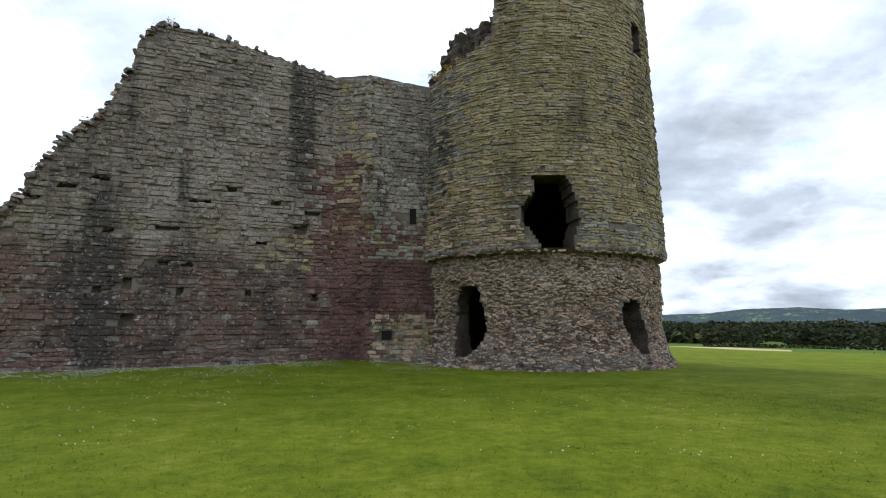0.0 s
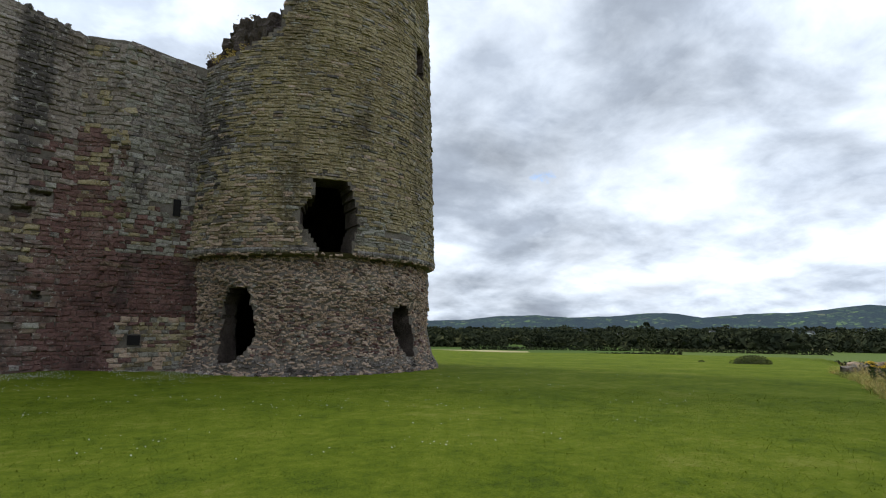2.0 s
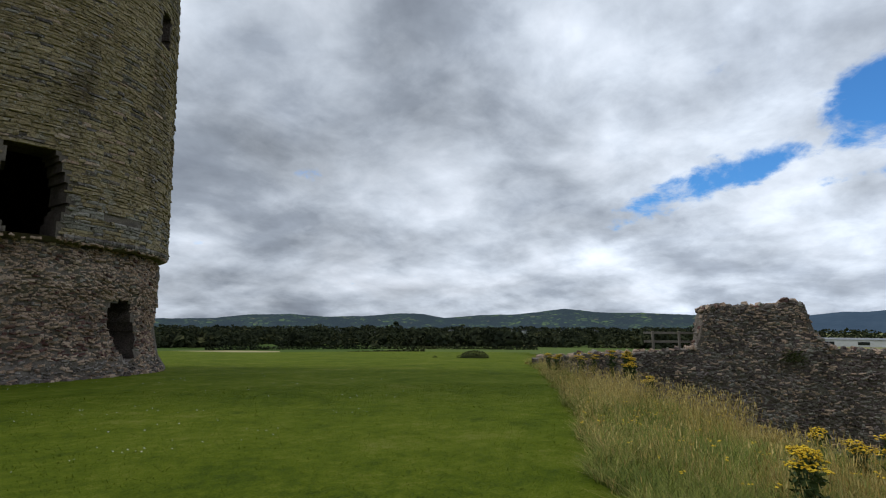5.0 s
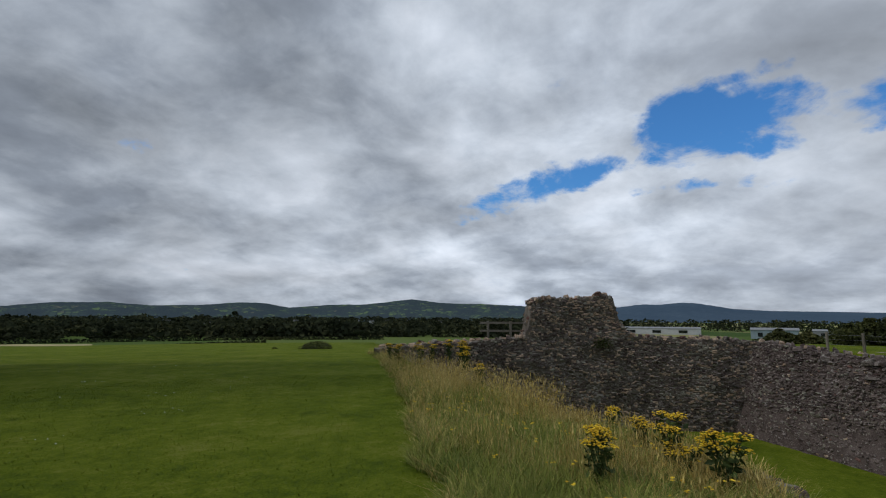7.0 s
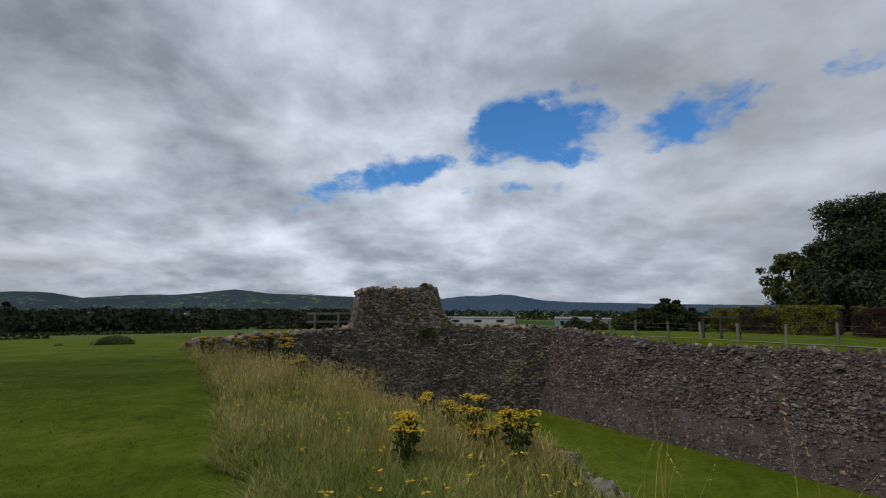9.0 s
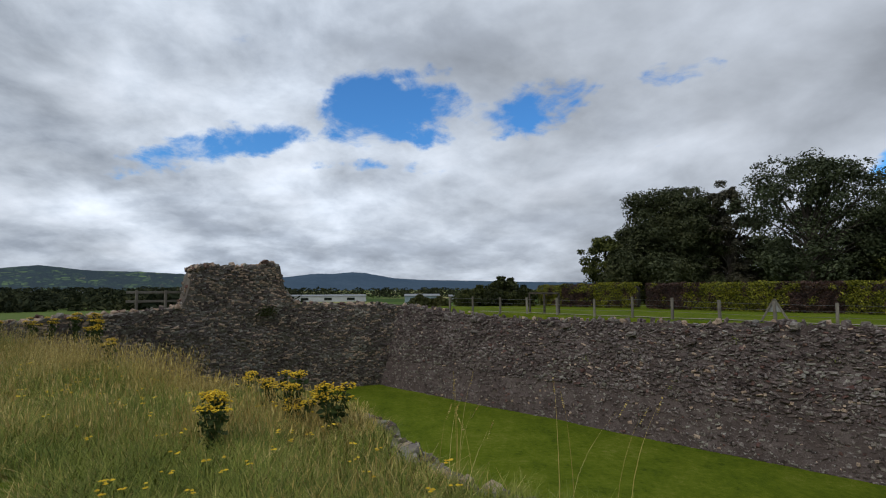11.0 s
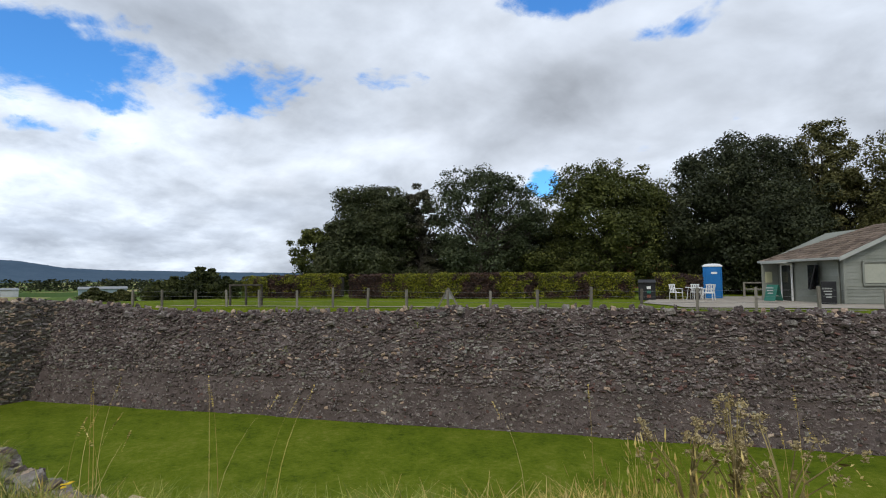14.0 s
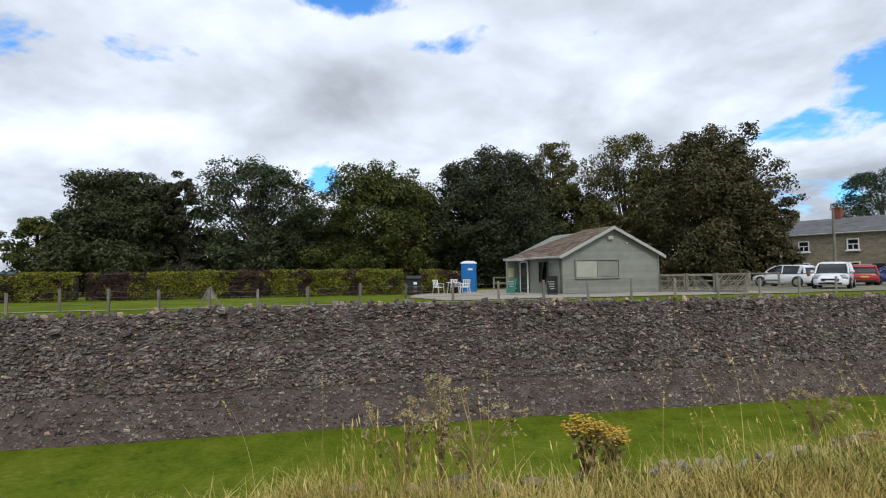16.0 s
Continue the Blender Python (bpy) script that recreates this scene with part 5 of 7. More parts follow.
# ---- trees, hedge, bushes ----
def tree_meshes(rng, height, spread, low, clumps, per, fill, airy, limbs=()):
    """Trunk with limbs, and a crown of leafy clumps on them: each clump is a cap of small leaves, fuller above than below."""
    trunk = Acc()
    trunk.tube([(0, 0, -0.3), (0.05, 0.02, 0.8), (0.1, -0.05, 2.0), (0.0, 0.1, height * 0.5), (0.1, 0, height * 0.78)], [0.42, 0.34, 0.28, 0.17, 0.05], 9)
    np_rng = np.random.RandomState(rng.randrange(10 ** 6))
    bends = [rng.uniform(0, 6.28) for _ in range(3)]

    def outline(a, k):
        """Crown radius towards angle a at share k of its height."""
        base = math.sqrt(max(0.0, 1 - (abs(k - 0.4) / (0.62 if k > 0.4 else 0.55)) ** 2.3))
        return spread * base * (1 + 0.13 * math.sin(2 * a + bends[0]) + 0.1 * math.sin(3 * a + bends[1] + 5 * k) + 0.08 * math.sin(5 * a + bends[2] - 9 * k))
    lobes = []
    for _ in range(int(8 + clumps / 10)):
        a, k = rng.uniform(0, 6.28), rng.random()
        r = outline(a, k) * rng.uniform(0.4, 0.78)
        lobes.append((Vector((r * math.cos(a), r * math.sin(a), low + (height - low) * (0.06 + 0.76 * k))), spread * rng.uniform(0.27, 0.42)))
    centres = []
    for i in range(int(clumps * 2.3)):
        size = rng.uniform(0.1, 0.2) * min(spread, 5.5) * (0.85 if airy else 1.0)
        if i % 4:
            o, r = lobes[rng.randrange(len(lobes))]
            d = Vector((rng.gauss(0, 1), rng.gauss(0, 1), rng.gauss(0.35, 0.9))).normalized()
            c = o + Vector((d.x, d.y, d.z * 0.85)) * r * rng.uniform(0.75, 1.05)
            k = (c.z - low) / (height - low)
            far = math.hypot(c.x, c.y) / max(0.3, outline(math.atan2(c.y, c.x), min(max(k, 0.0), 0.97)))
            if k > 0.97:
                c.z = low + (height - low) * rng.uniform(0.86, 0.97)
            if far > 1:
                c.x, c.y = c.x / far, c.y / far
        else:
            a, k = rng.uniform(0, 6.28), rng.random() ** 0.85
            r = outline(a, k) * rng.uniform(0.25, 1.0)
            c = Vector((r * math.cos(a), r * math.sin(a), low + (height - low) * (0.05 + 0.9 * k)))
        z = max(c.z, low + 0.2)
        c.z = z
        centres.append((c, size))
        if i % 5 == 0:
            b = Vector((0.05, 0.05, max(1.2, z * rng.uniform(0.4, 0.62))))
            mid = b.lerp(c, 0.5) + Vector((rng.gauss(0, 0.2), rng.gauss(0, 0.2), 0.35))
            trunk.tube([b, mid, c], [0.11, 0.065, 0.02], 5)
    for x, y, z, r in limbs:
        c = Vector((x, y, z))
        b = Vector((x * 0.2, y * 0.2, z * 0.62))
        trunk.tube([b, b.lerp(c, 0.55) + Vector((0, 0, 0.3)), c], [0.13, 0.07, 0.02], 5)
        for k in range(7):
            centres.append((b.lerp(c, 0.5 + 0.085 * k) + Vector((rng.gauss(0, 0.3), rng.gauss(0, 0.3), rng.gauss(0, 0.3))), r * rng.uniform(0.45, 0.9)))
    pos, out = [], []
    for c, size in centres:
        n = int(per * 1.3 * (size / (0.15 * min(spread, 5.5))) ** 1.5)
        d = np_rng.normal(size=(n, 3))
        d[:, 2] += 0.45
        d /= np.linalg.norm(d, axis=1)[:, None]
        q = d * np_rng.uniform(0.55, 1.1, (n, 1)) * np.array([1.15, 1.15, 0.78]) * size
        q += np_rng.normal(size=(n, 3)) * 0.05 * spread * 0.3
        pos.append(q + np.array(c))
        out.append(d)
    m = int(sum(len(p) for p in pos) * fill)
    a, k, r = np_rng.uniform(0, 6.28, m), np_rng.uniform(0.02, 0.86, m), np.sqrt(np_rng.uniform(0, 1, m))
    r = r * spread * 0.72 * np.sqrt(np.clip(1 - ((k - 0.4) / 0.6) ** 2, 0, 1))
    pos.append(np.stack([r * np.cos(a), r * np.sin(a), low + (height - low) * k], 1))
    out.append(np_rng.normal(size=(m, 3)))
    pos, out = np.concatenate(pos), np.concatenate(out)
    n = len(pos)
    nor = out + np.array([0, 0, 0.55]) + np_rng.normal(size=(n, 3)) * 0.6
    nor /= np.linalg.norm(nor, axis=1)[:, None]
    la = np.cross(nor, np_rng.normal(size=(n, 3)))
    la /= np.linalg.norm(la, axis=1)[:, None]
    lb = np.cross(nor, la)
    size = np_rng.uniform(0.085, 0.165, (n, 1))
    la, lb, nor = la * size, lb * size * 0.6, nor * size * 0.2
    verts = np.stack([pos - la, pos - lb + nor, pos + la, pos + lb + nor], 1).reshape(-1, 3)
    crown = Acc()
    crown.v = verts.tolist()
    crown.f = np.arange(4 * n).reshape(-1, 4).tolist()
    crown.m = [0] * n
    return trunk, crown


# compass angle, distance, height of the top in degrees, half width in degrees, lowest leaves, leaf colour, clumps, fill, airy, label
TREES = [
    (116.9, 54, 5.4, 2.6, 0.2, 2, 34, 0.1, 0, "small bright green tree at the end of the row"),
    (121.9, 54, 9.6, 4.2, 0.2, 0, 130, 0.25, 0, "dense dark green broadleaf tree at the end of the row"),
    (124.6, 56, 10.3, 3.2, 0.6, 0, 85, 0.15, 0, "dense dark green broadleaf tree behind the hedge"),
    (128.3, 55, 10.3, 2.3, 0.8, 4, 62, 0.02, 1, "slim dark tree with gaps in its crown"),
    (134.6, 54, 11.9, 5.4, 0.9, 1, 150, 0.02, 1, "round blue-green tree with sky showing through"),
    (148.0, 53, 12.1, 5.6, 0.3, 2, 165, 0.12, 0, "broad tree with yellow-green sunlit crown"),
    (159.4, 53, 13.0, 6.4, 0.3, 3, 210, 0.25, 0, "broad dense dark green tree behind the toilet cabin"),
    (166.6, 59, 13.9, 3.2, 1.5, 5, 135, 0.05, 1, "tall airy olive green tree behind the hut"),
    (173.8, 56, 13.6, 4.8, 1.2, 5, 170, 0.05, 1, "tall airy tree with light olive leaves behind the hut"),
    (181.6, 50, 13.0, 5.4, 0.3, 6, 175, 0.12, 0, "big spreading tree with browning leaves beside the hut"),
    (185.8, 51, 7.2, 2.6, 0.2, 6, 60, 0.12, 0, "low spreading olive tree beside the parking ground"),
    (194.6, 96, 8.6, 4.0, 1.0, 7, 95, 0.15, 0, "dark conifer behind the cottages"),
    (200.5, 92, 7.8, 3.5, 1.0, 7, 80, 0.15, 0, "dark conifer behind the cottages"),
    (139.8, 60, 7.2, 3.2, 0.2, 0, 60, 0.1, 0, "low dark green tree behind the hedge"),
    (164.5, 60, 7.6, 4.5, 0.2, 0, 80, 0.2, 0, "low dark green tree behind the hut"),
    (119.4, 57, 6.2, 2.6, 0.0, 0, 40, 0.3, 0, "bushy dark undergrowth below the trees"),
    (126.6, 58, 5.6, 3.0, 0.0, 4, 40, 0.3, 0, "bushy dark undergrowth below the trees"),
    (131.6, 59, 4.6, 3.2, 0.0, 0, 40, 0.3, 0, "bushy dark undergrowth below the trees"),
    (137.2, 59, 5.2, 3.2, 0.0, 4, 42, 0.3, 0, "bushy dark undergrowth below the trees"),
    (143.4, 58, 7.0, 3.2, 0.0, 2, 46, 0.3, 0, "bushy green undergrowth below the trees"),
    (153.6, 58, 8.0, 3.0, 0.0, 3, 48, 0.3, 0, "bushy dark undergrowth below the trees"),
    (170.4, 61, 8.2, 3.4, 0.0, 4, 48, 0.3, 0, "bushy dark undergrowth below the trees"),
    (177.2, 58, 8.6, 3.2, 0.0, 0, 48, 0.3, 0, "bushy dark undergrowth below the trees"),
]


def build_trees():
    for i, (az, d, el, half, low, colour, clumps, fill, airy, lab) in enumerate(TREES):
        rng = random.Random(710 + i)
        p = place(az, d)
        p.z = outer_z(p.x, p.y)
        h = 1.6 + d * math.tan(radians(el)) - p.z
        t = thing("tree", Matrix.Translation(p), lab, "tree", "trees behind the hedge")
        limbs = []
        if i == 9:
            for a2, e2, r2 in ((185.5, 13.4, 0.75), (184.2, 12.3, 0.9), (187.0, 9.6, 0.8), (188.8, 6.2, 0.7), (179.8, 13.0, 0.6), (182.0, 13.3, 0.8)):
                q = place(a2, d) - p
                limbs.append((q.x, q.y, 1.6 + d * math.tan(radians(e2)) - p.z, r2))
        a, b = tree_meshes(rng, h, 1.25 * d * math.tan(radians(half)), low, clumps, 95 if airy else 120, fill, airy, limbs)
        part("trunk", a, M_BARK, t)
        part("crown", b, LEAVES[colour], t)


build_trees()


def build_hedge():
    rng = random.Random(73)
    o0 = 15.8
    pieces = [(0.5, 2.6, 0, 1.62), (2.6, 5.4, 1, 1.72), (5.4, 8.4, 0, 1.78), (9.2, 11.9, 1, 1.72), (11.9, 14.6, 0, 1.74), (14.6, 17.3, 0, 1.76), (17.3, 19.7, 1, 1.74), (19.7, 22.2, 0, 1.74), (22.2, 24.9, 0, 1.74), (24.9, 28.2, 0, 1.7), (29.5, 31.1, 0, 1.66), (31.1, 32.1, 1, 1.5)]
    # share of copper leaves along the hedge
    copper = [(0.5, 0.15), (2.2, 0.3), (3.2, 0.62), (5.0, 0.5), (5.8, 0.2), (8.4, 0.25), (9.2, 0.92), (11.7, 0.85), (12.2, 0.15), (13.2, 0.4), (13.8, 0.08), (16.9, 0.12), (17.6, 0.86), (19.5, 0.84), (20.0, 0.12), (21.4, 0.14), (21.7, 0.7), (22.2, 0.6), (22.6, 0.1), (24.6, 0.15), (24.9, 0.75), (25.4, 0.65), (25.7, 0.12), (30.9, 0.2), (31.3, 0.85), (32, 0.9)]
    for s0, s1, kind, top in pieces:
        p = on_wall((s0 + s1) / 2, o0)
        p.z = outer_z(p.x, p.y)
        t = thing("hedge", Matrix.Translation(p) @ Matrix.Rotation(math.atan2(WALL_U.y, WALL_U.x), 4, "Z"), "clipped %s beech hedge along the lawn" % ("copper-purple" if kind else "yellow-green"), "hedge", "hedge along the lawn")
        acc = Acc()
        l, h = s1 - s0 + 0.15, top - 0.1
        for _ in range(int(l * 1500)):
            x = rng.uniform(-l / 2, l / 2)
            f = rng.random()
            y, z = (-0.55, rng.uniform(0, h)) if f < 0.72 else (rng.uniform(-0.5, 0.5), h) if f < 0.95 else (0.5, rng.uniform(0, h))
            g = (s0 + s1) / 2 + x
            y += 0.22 * ns(g * 1.1, z * 1.3, 2.0) + 0.12 * ns(g * 3, z * 3, 7.0) + rng.uniform(-0.07, 0.14)
            z += 0.1 * ns(g * 1.6, y, 4) + rng.uniform(-0.08, 0.1)
            brown = interp(copper, g) + 0.9 * ns(g * 1.5, z * 1.8, 5.0) + 0.22 * max(0.0, 0.8 - z)
            leaf(acc, Vector((x, y, z)), rng.uniform(0.04, 0.085), rng, 1 if rng.random() * 0.5 + 0.25 < brown else 0)
        part("leafage", acc, [M_HEDGE_G, M_HEDGE_P], t)
        acc = Acc()
        acc.box(pose(0, 0.05, h / 2 - 0.05), l - 0.1, 0.6, h * 0.86, bevel=0.15)
        part("woody_core", acc, M_BARK, t)
    # bushes at the hedge's end by the moat corner
    for az, d, w, h in ((102.2, 41, 1.0, 1.3), (103.6, 42, 1.1, 1.7), (105.9, 43, 1.3, 2.4), (106.9, 44, 0.8, 2.3), (108.2, 42, 0.9, 1.7), (97.2, 44, 0.9, 1.2), (99.3, 45, 0.9, 1.0)):
        p = place(az, d)
        p.z = outer_z(p.x, p.y) - 0.1
        t = thing("bush", Matrix.Translation(p), "dark evergreen bush at the end of the hedge", "bush", "bushes by the moat corner")
        acc = Acc()
        for _ in range(3600):
            b, k, r = rng.uniform(0, 6.28), rng.random(), rng.random() ** 0.4
            q = w * r * math.sqrt(max(0.05, 1 - (2 * k - 0.8) ** 2)) * (1 + 0.7 * ns(b * 1.5, k * 4, az)) * (0.85 + 0.3 * rng.random())
            leaf(acc, Vector((q * math.cos(b), q * math.sin(b), h * k)), rng.uniform(0.07, 0.15), rng)
        part("foliage", acc, M_LEAF2 if az in (97.2, 99.3) else M_LEAF, t)


build_hedge()


# ---- fence, signs ----
def build_fence():
    t = thing("wire_fence", I4, "low wire fence on weathered wooden posts along the moat", "fence")
    rng = random.Random(81)
    tops = []
    for s in (3.2, 4.98, 6.9, 8.6, 10.34, 12.3, 14.1, 15.8, 17.6, 19.45, 21.25, 23.2, 25.3, 27.2, 29.2, 31.2, 33.25, 35.3, 37.4, 39.5, 41.7, 43.9, 46.0, 48.1):
        p = on_wall(s, 2.5 + rng.uniform(-0.05, 0.05))
        p.z = outer_z(p.x, p.y)
        h = rng.uniform(0.76, 0.92)
        acc = Acc()
        acc.box(Matrix.Translation(p + Vector((0, 0, h / 2 - 0.1))) @ Euler((rng.uniform(-0.03, 0.03), rng.uniform(-0.04, 0.04), rng.uniform(0, 1))).to_matrix().to_4x4(), 0.095, 0.095, h + 0.2, bevel=0.01)
        part("post", acc, M_WOOD, t)
        tops.append((p, h))
    for k in (0.35, 0.62, 0.88):
        acc = Acc()
        pts = []
        for (p, h), (q, g) in zip(tops, tops[1:]):
            a, b = p + Vector((0, 0, h * k)), q + Vector((0, 0, g * k))
            pts += [a, a.lerp(b, 0.5) - Vector((0, 0, 0.015))]
        acc.tube(pts, 0.006, 4)
        part("wire", acc, M_WIRE, t)
    acc = Acc()
    for i in range(60):
        s0, s1 = 5.0 + i * 0.5, 5.5 + i * 0.5
        vs = [on_wall(s, o) for s, o in ((s0, 2.95), (s1, 2.95), (s1, 3.3), (s0, 3.3))]
        vs = [Vector((v.x, v.y, outer_z(v.x, v.y) + 0.03)) for v in vs]
        acc.add(vs, [(0, 1, 2, 3)])
    tagged(part("path_edging", acc, M_GRAVEL), "narrow pale worn path beside the fence", "path", kind="structure")


build_fence()


def build_small_frames():
    # the propped warning sign and a wooden bar frame by the fence
    p = on_wall(19.3, 3.1)
    p.z = outer_z(p.x, p.y)
    t = thing("warning_sign", Matrix.Translation(p) @ Matrix.Rotation(math.atan2(WALL_U.y, WALL_U.x), 4, "Z"), "small notice on a splayed wooden trestle by the fence", "sign")
    for x in (-1, 1):
        acc = Acc()
        acc.box(pose(x * 0.24, 0, 0.42, 0, x * -28, 0), 0.07, 0.05, 1.0, bevel=0.008)
        part("leg", acc, M_WOOD, t)
    acc = Acc()
    acc.prism(pose(0, 0.05, 0.38), [(-0.26, 0), (0.26, 0), (0, 0.38)], 0.02)
    part("notice", acc, M_METAL, t, "pale grey triangular notice")
    p = on_wall(8.8, 3.6)
    p.z = outer_z(p.x, p.y)
    t = thing("bar_frame", Matrix.Translation(p) @ Matrix.Rotation(math.atan2(WALL_U.y, WALL_U.x), 4, "Z"), "weathered wooden frame with two top bars", "frame")
    for x, y in ((-0.8, 0), (0.1, 0), (0.9, 0.1)):
        acc = Acc()
        acc.box(pose(x, y, 0.5), 0.09, 0.09, 1.1, bevel=0.01)
        part("post", acc, M_BARK, t)
    for x, w in ((-0.35, 1.0), (0.5, 0.9)):
        acc = Acc()
        acc.box(pose(x, 0, 1.02), w, 0.1, 0.09, bevel=0.01)
        part("bar", acc, M_BARK, t)
    # timber railing beyond the stub
    p, d = chain_point(CROSS, 10.9)
    side = Vector((-d.y, d.x))
    t = thing("timber_railing", Matrix.Translation((p.x - side.x * 1.6, p.y - side.y * 1.6, -0.5)) @ Matrix.Rotation(math.atan2(d.y, d.x), 4, "Z"), "grey timber railing behind the broken wall", "railing")
    for x in (-1.3, 0.0, 1.3):
        acc = Acc()
        acc.box(pose(x, 0, 0.9), 0.12, 0.12, 2.2, bevel=0.012)
        part("post", acc, M_WOOD, t)
    for z in (1.9, 1.45):
        acc = Acc()
        acc.box(pose(0.1, -0.08, z), 3.3, 0.05, 0.12, bevel=0.01)
        part("rail", acc, M_WOOD, t)


build_small_frames()


# ---- hut ----
def build_hut():
    gl = place(167.31, 30.2, 0.1)
    rot = radians(225)                                  # local x runs along the gable
    m = Matrix.Translation(gl) @ Matrix.Rotation(rot, 4, "Z")
    t = thing("visitor_hut", m, "sage green timber visitor hut with a brown shingle roof", "hut")
    W, L, EV, AP = 6.6, 6.4, 2.35, 3.9                  # +y points away from the camera's side: local y is the depth

    def prism(y0, y1, outline, mi=0, acc=None):
        acc = acc or Acc()
        acc.prism(Matrix.Translation((0, (y0 + y1) / 2, 0)), outline, abs(y1 - y0), mi)
        return acc
    # local y negative is behind the gable
    part("body", prism(0.0, L, [(0.04, -0.2), (W - 0.04, -0.2), (W - 0.04, EV), (W / 2, AP - 0.06), (0.04, EV)]), M_SIDING, t)
    z, n = 0.02, 0
    while z < AP - 0.2:
        h = 0.155
        cut = 0.0 if z + h < EV else (z + h / 2 - EV) / (AP - EV) * W / 2
        for a, b in ((cut, W - cut),) if not 1.0 < z < 2.0 else ((0.0, 0.75), (3.75, W)):
            acc = Acc()
            acc.add([Vector(v) for v in ((a, -0.005, z), (b, -0.005, z), (b, -0.035, z), (a, -0.035, z), (a, 0, z + h), (b, 0, z + h), (b, -0.012, z + h), (a, -0.012, z + h))], [(3, 2, 6, 7), (0, 1, 2, 3), (7, 6, 5, 4), (1, 5, 6, 2), (0, 3, 7, 4)])
            part("siding_board", acc, M_SIDING, t)
        acc = Acc()
        if z < EV - 0.15:
            acc.add([Vector(v) for v in ((0.0, 0.3, z), (0.0, 1.5, z), (-0.035, 1.5, z), (-0.035, 0.3, z), (0.0, 0.3, z + h), (0.0, 1.5, z + h), (-0.012, 1.5, z + h), (-0.012, 0.3, z + h))], [(0, 1, 2, 3), (2, 6, 7, 3), (4, 5, 6, 7)[::-1], (0, 3, 7, 4), (1, 5, 6, 2)])
            part("siding_board", acc, M_SIDING, t)
        z += h
    for x in (0.0, W):
        acc = Acc()
        acc.box(pose(x, -0.02, EV / 2), 0.09, 0.09, EV + 0.1, bevel=0.01)
        part("corner_board", acc, M_SIDING, t)
    # shutters and window on the gable
    win = new("window")
    win.parent = t
    win.location = (0.8, -0.05, 1.02)
    for x, w, mm, nm in ((0.75, 1.36, M_BLIND, "pane"), (2.2, 1.36, M_SIDING, "shutter")):
        acc = Acc()
        acc.box(pose(x, 0, 0.5), w, 0.04, 0.9, bevel=0.008)
        part(nm, acc, mm, win)
    for x, zz, w, h in ((1.47, -0.02, 3.0, 0.09), (1.47, 1.02, 3.0, 0.09), (0.0, 0.5, 0.08, 1.0), (1.47, 0.5, 0.08, 1.0), (2.94, 0.5, 0.08, 1.0)):
        acc = Acc()
        acc.box(pose(x, -0.03, zz), w, 0.08, h, bevel=0.01)
        part("frame", acc, M_SIDING, win)
    # roof: gable towards the moat, hipped at the back
    ov = 0.35
    f, back, ridge = -0.3, L + 0.3, 2.7
    ez = EV - ov * (AP - EV) / (W / 2)
    pts = {"a": (-ov, f, ez), "b": (W + ov, f, ez), "c": (W / 2, f, AP), "d": (W / 2, ridge, AP), "e": (-ov, back, ez), "g": (W + ov, back, ez)}
    for nm, keys in (("roof_slope", "aecd"), ("roof_slope", "bcdg"), ("roof_hip", "egd")):
        order = {"aecd": "aedc", "bcdg": "bcdg", "egd": "egd"}[keys]
        vs = [Vector(pts[k]) for k in order]
        up = Vector((0, 0, 0.07))
        nv = len(vs)
        acc = Acc()
        acc.add(vs + [v + up for v in vs], [tuple(range(nv)), tuple(range(2 * nv - 1, nv - 1, -1))] + [(i, (i + 1) % nv, (i + 1) % nv + nv, i + nv) for i in range(nv)])
        slope = part(nm, acc, M_SHINGLE, t)
        if order == "aedc":
            rng = random.Random(91)
            sh = Acc()
            for r in range(14):
                k0, k1 = r / 14, (r + 1.15) / 14
                for q in range(34):
                    def pt(kx, kz):
                        lo = vs[0].lerp(vs[1], kx)
                        hi = vs[3].lerp(vs[2], kx)
                        return lo.lerp(hi, min(kz, 1)) + up
                    a, b = q / 34 + (r % 2) * 0.014, (q + 0.94) / 34 + (r % 2) * 0.014
                    lift = Vector((0, 0, 0.02 + rng.uniform(0, 0.012)))
                    if b > 1:
                        continue
                    sh.add([pt(a, k0) + lift, pt(b, k0) + lift, pt(b, k1) + Vector((0, 0, 0.004)), pt(a, k1) + Vector((0, 0, 0.004)), pt(a, k0), pt(b, k0)], [(0, 1, 2, 3), (4, 5, 1, 0)])
            tagged(part("shingles", sh, M_SHINGLE, slope), kind="stuff")
    for x0, x1 in ((-ov, W / 2), (W + ov, W / 2)):
        acc = Acc()
        vs = [Vector((x0, f - 0.03, ez - 0.1)), Vector((x1, f - 0.03, AP - 0.1)), Vector((x1, f - 0.03, AP + 0.09)), Vector((x0, f - 0.03, ez + 0.09))]
        acc.add(vs + [v + Vector((0, 0.04, 0)) for v in vs], [(0, 1, 2, 3), (7, 6, 5, 4)] + [(i, i + 4, (i + 1) % 4 + 4, (i + 1) % 4) for i in range(4)])
        part("bargeboard", acc, M_TRIM, t, "pale painted bargeboard")
    acc = Acc()
    acc.box(pose(-ov - 0.03, (f + back) / 2, ez + 0.02), 0.08, back - f, 0.12, bevel=0.02)
    part("gutter", acc, M_TRIM, t)
    acc = Acc()
    acc.box(pose(W / 2 - 0.15, -0.1, 3.3), 0.34, 0.16, 0.2, bevel=0.03)
    part("floodlight", acc, M_TRIM, t)
    acc = Acc()
    acc.box(pose(W / 2 + 1.0, -0.08, 3.0), 0.1, 0.14, 0.12, bevel=0.02)
    part("alarm_box", acc, M_TRIM, t)
    # doors and porch screen on the long side
    door = new("door")
    door.parent = t
    door.location = (-0.08, 3.9, 0)
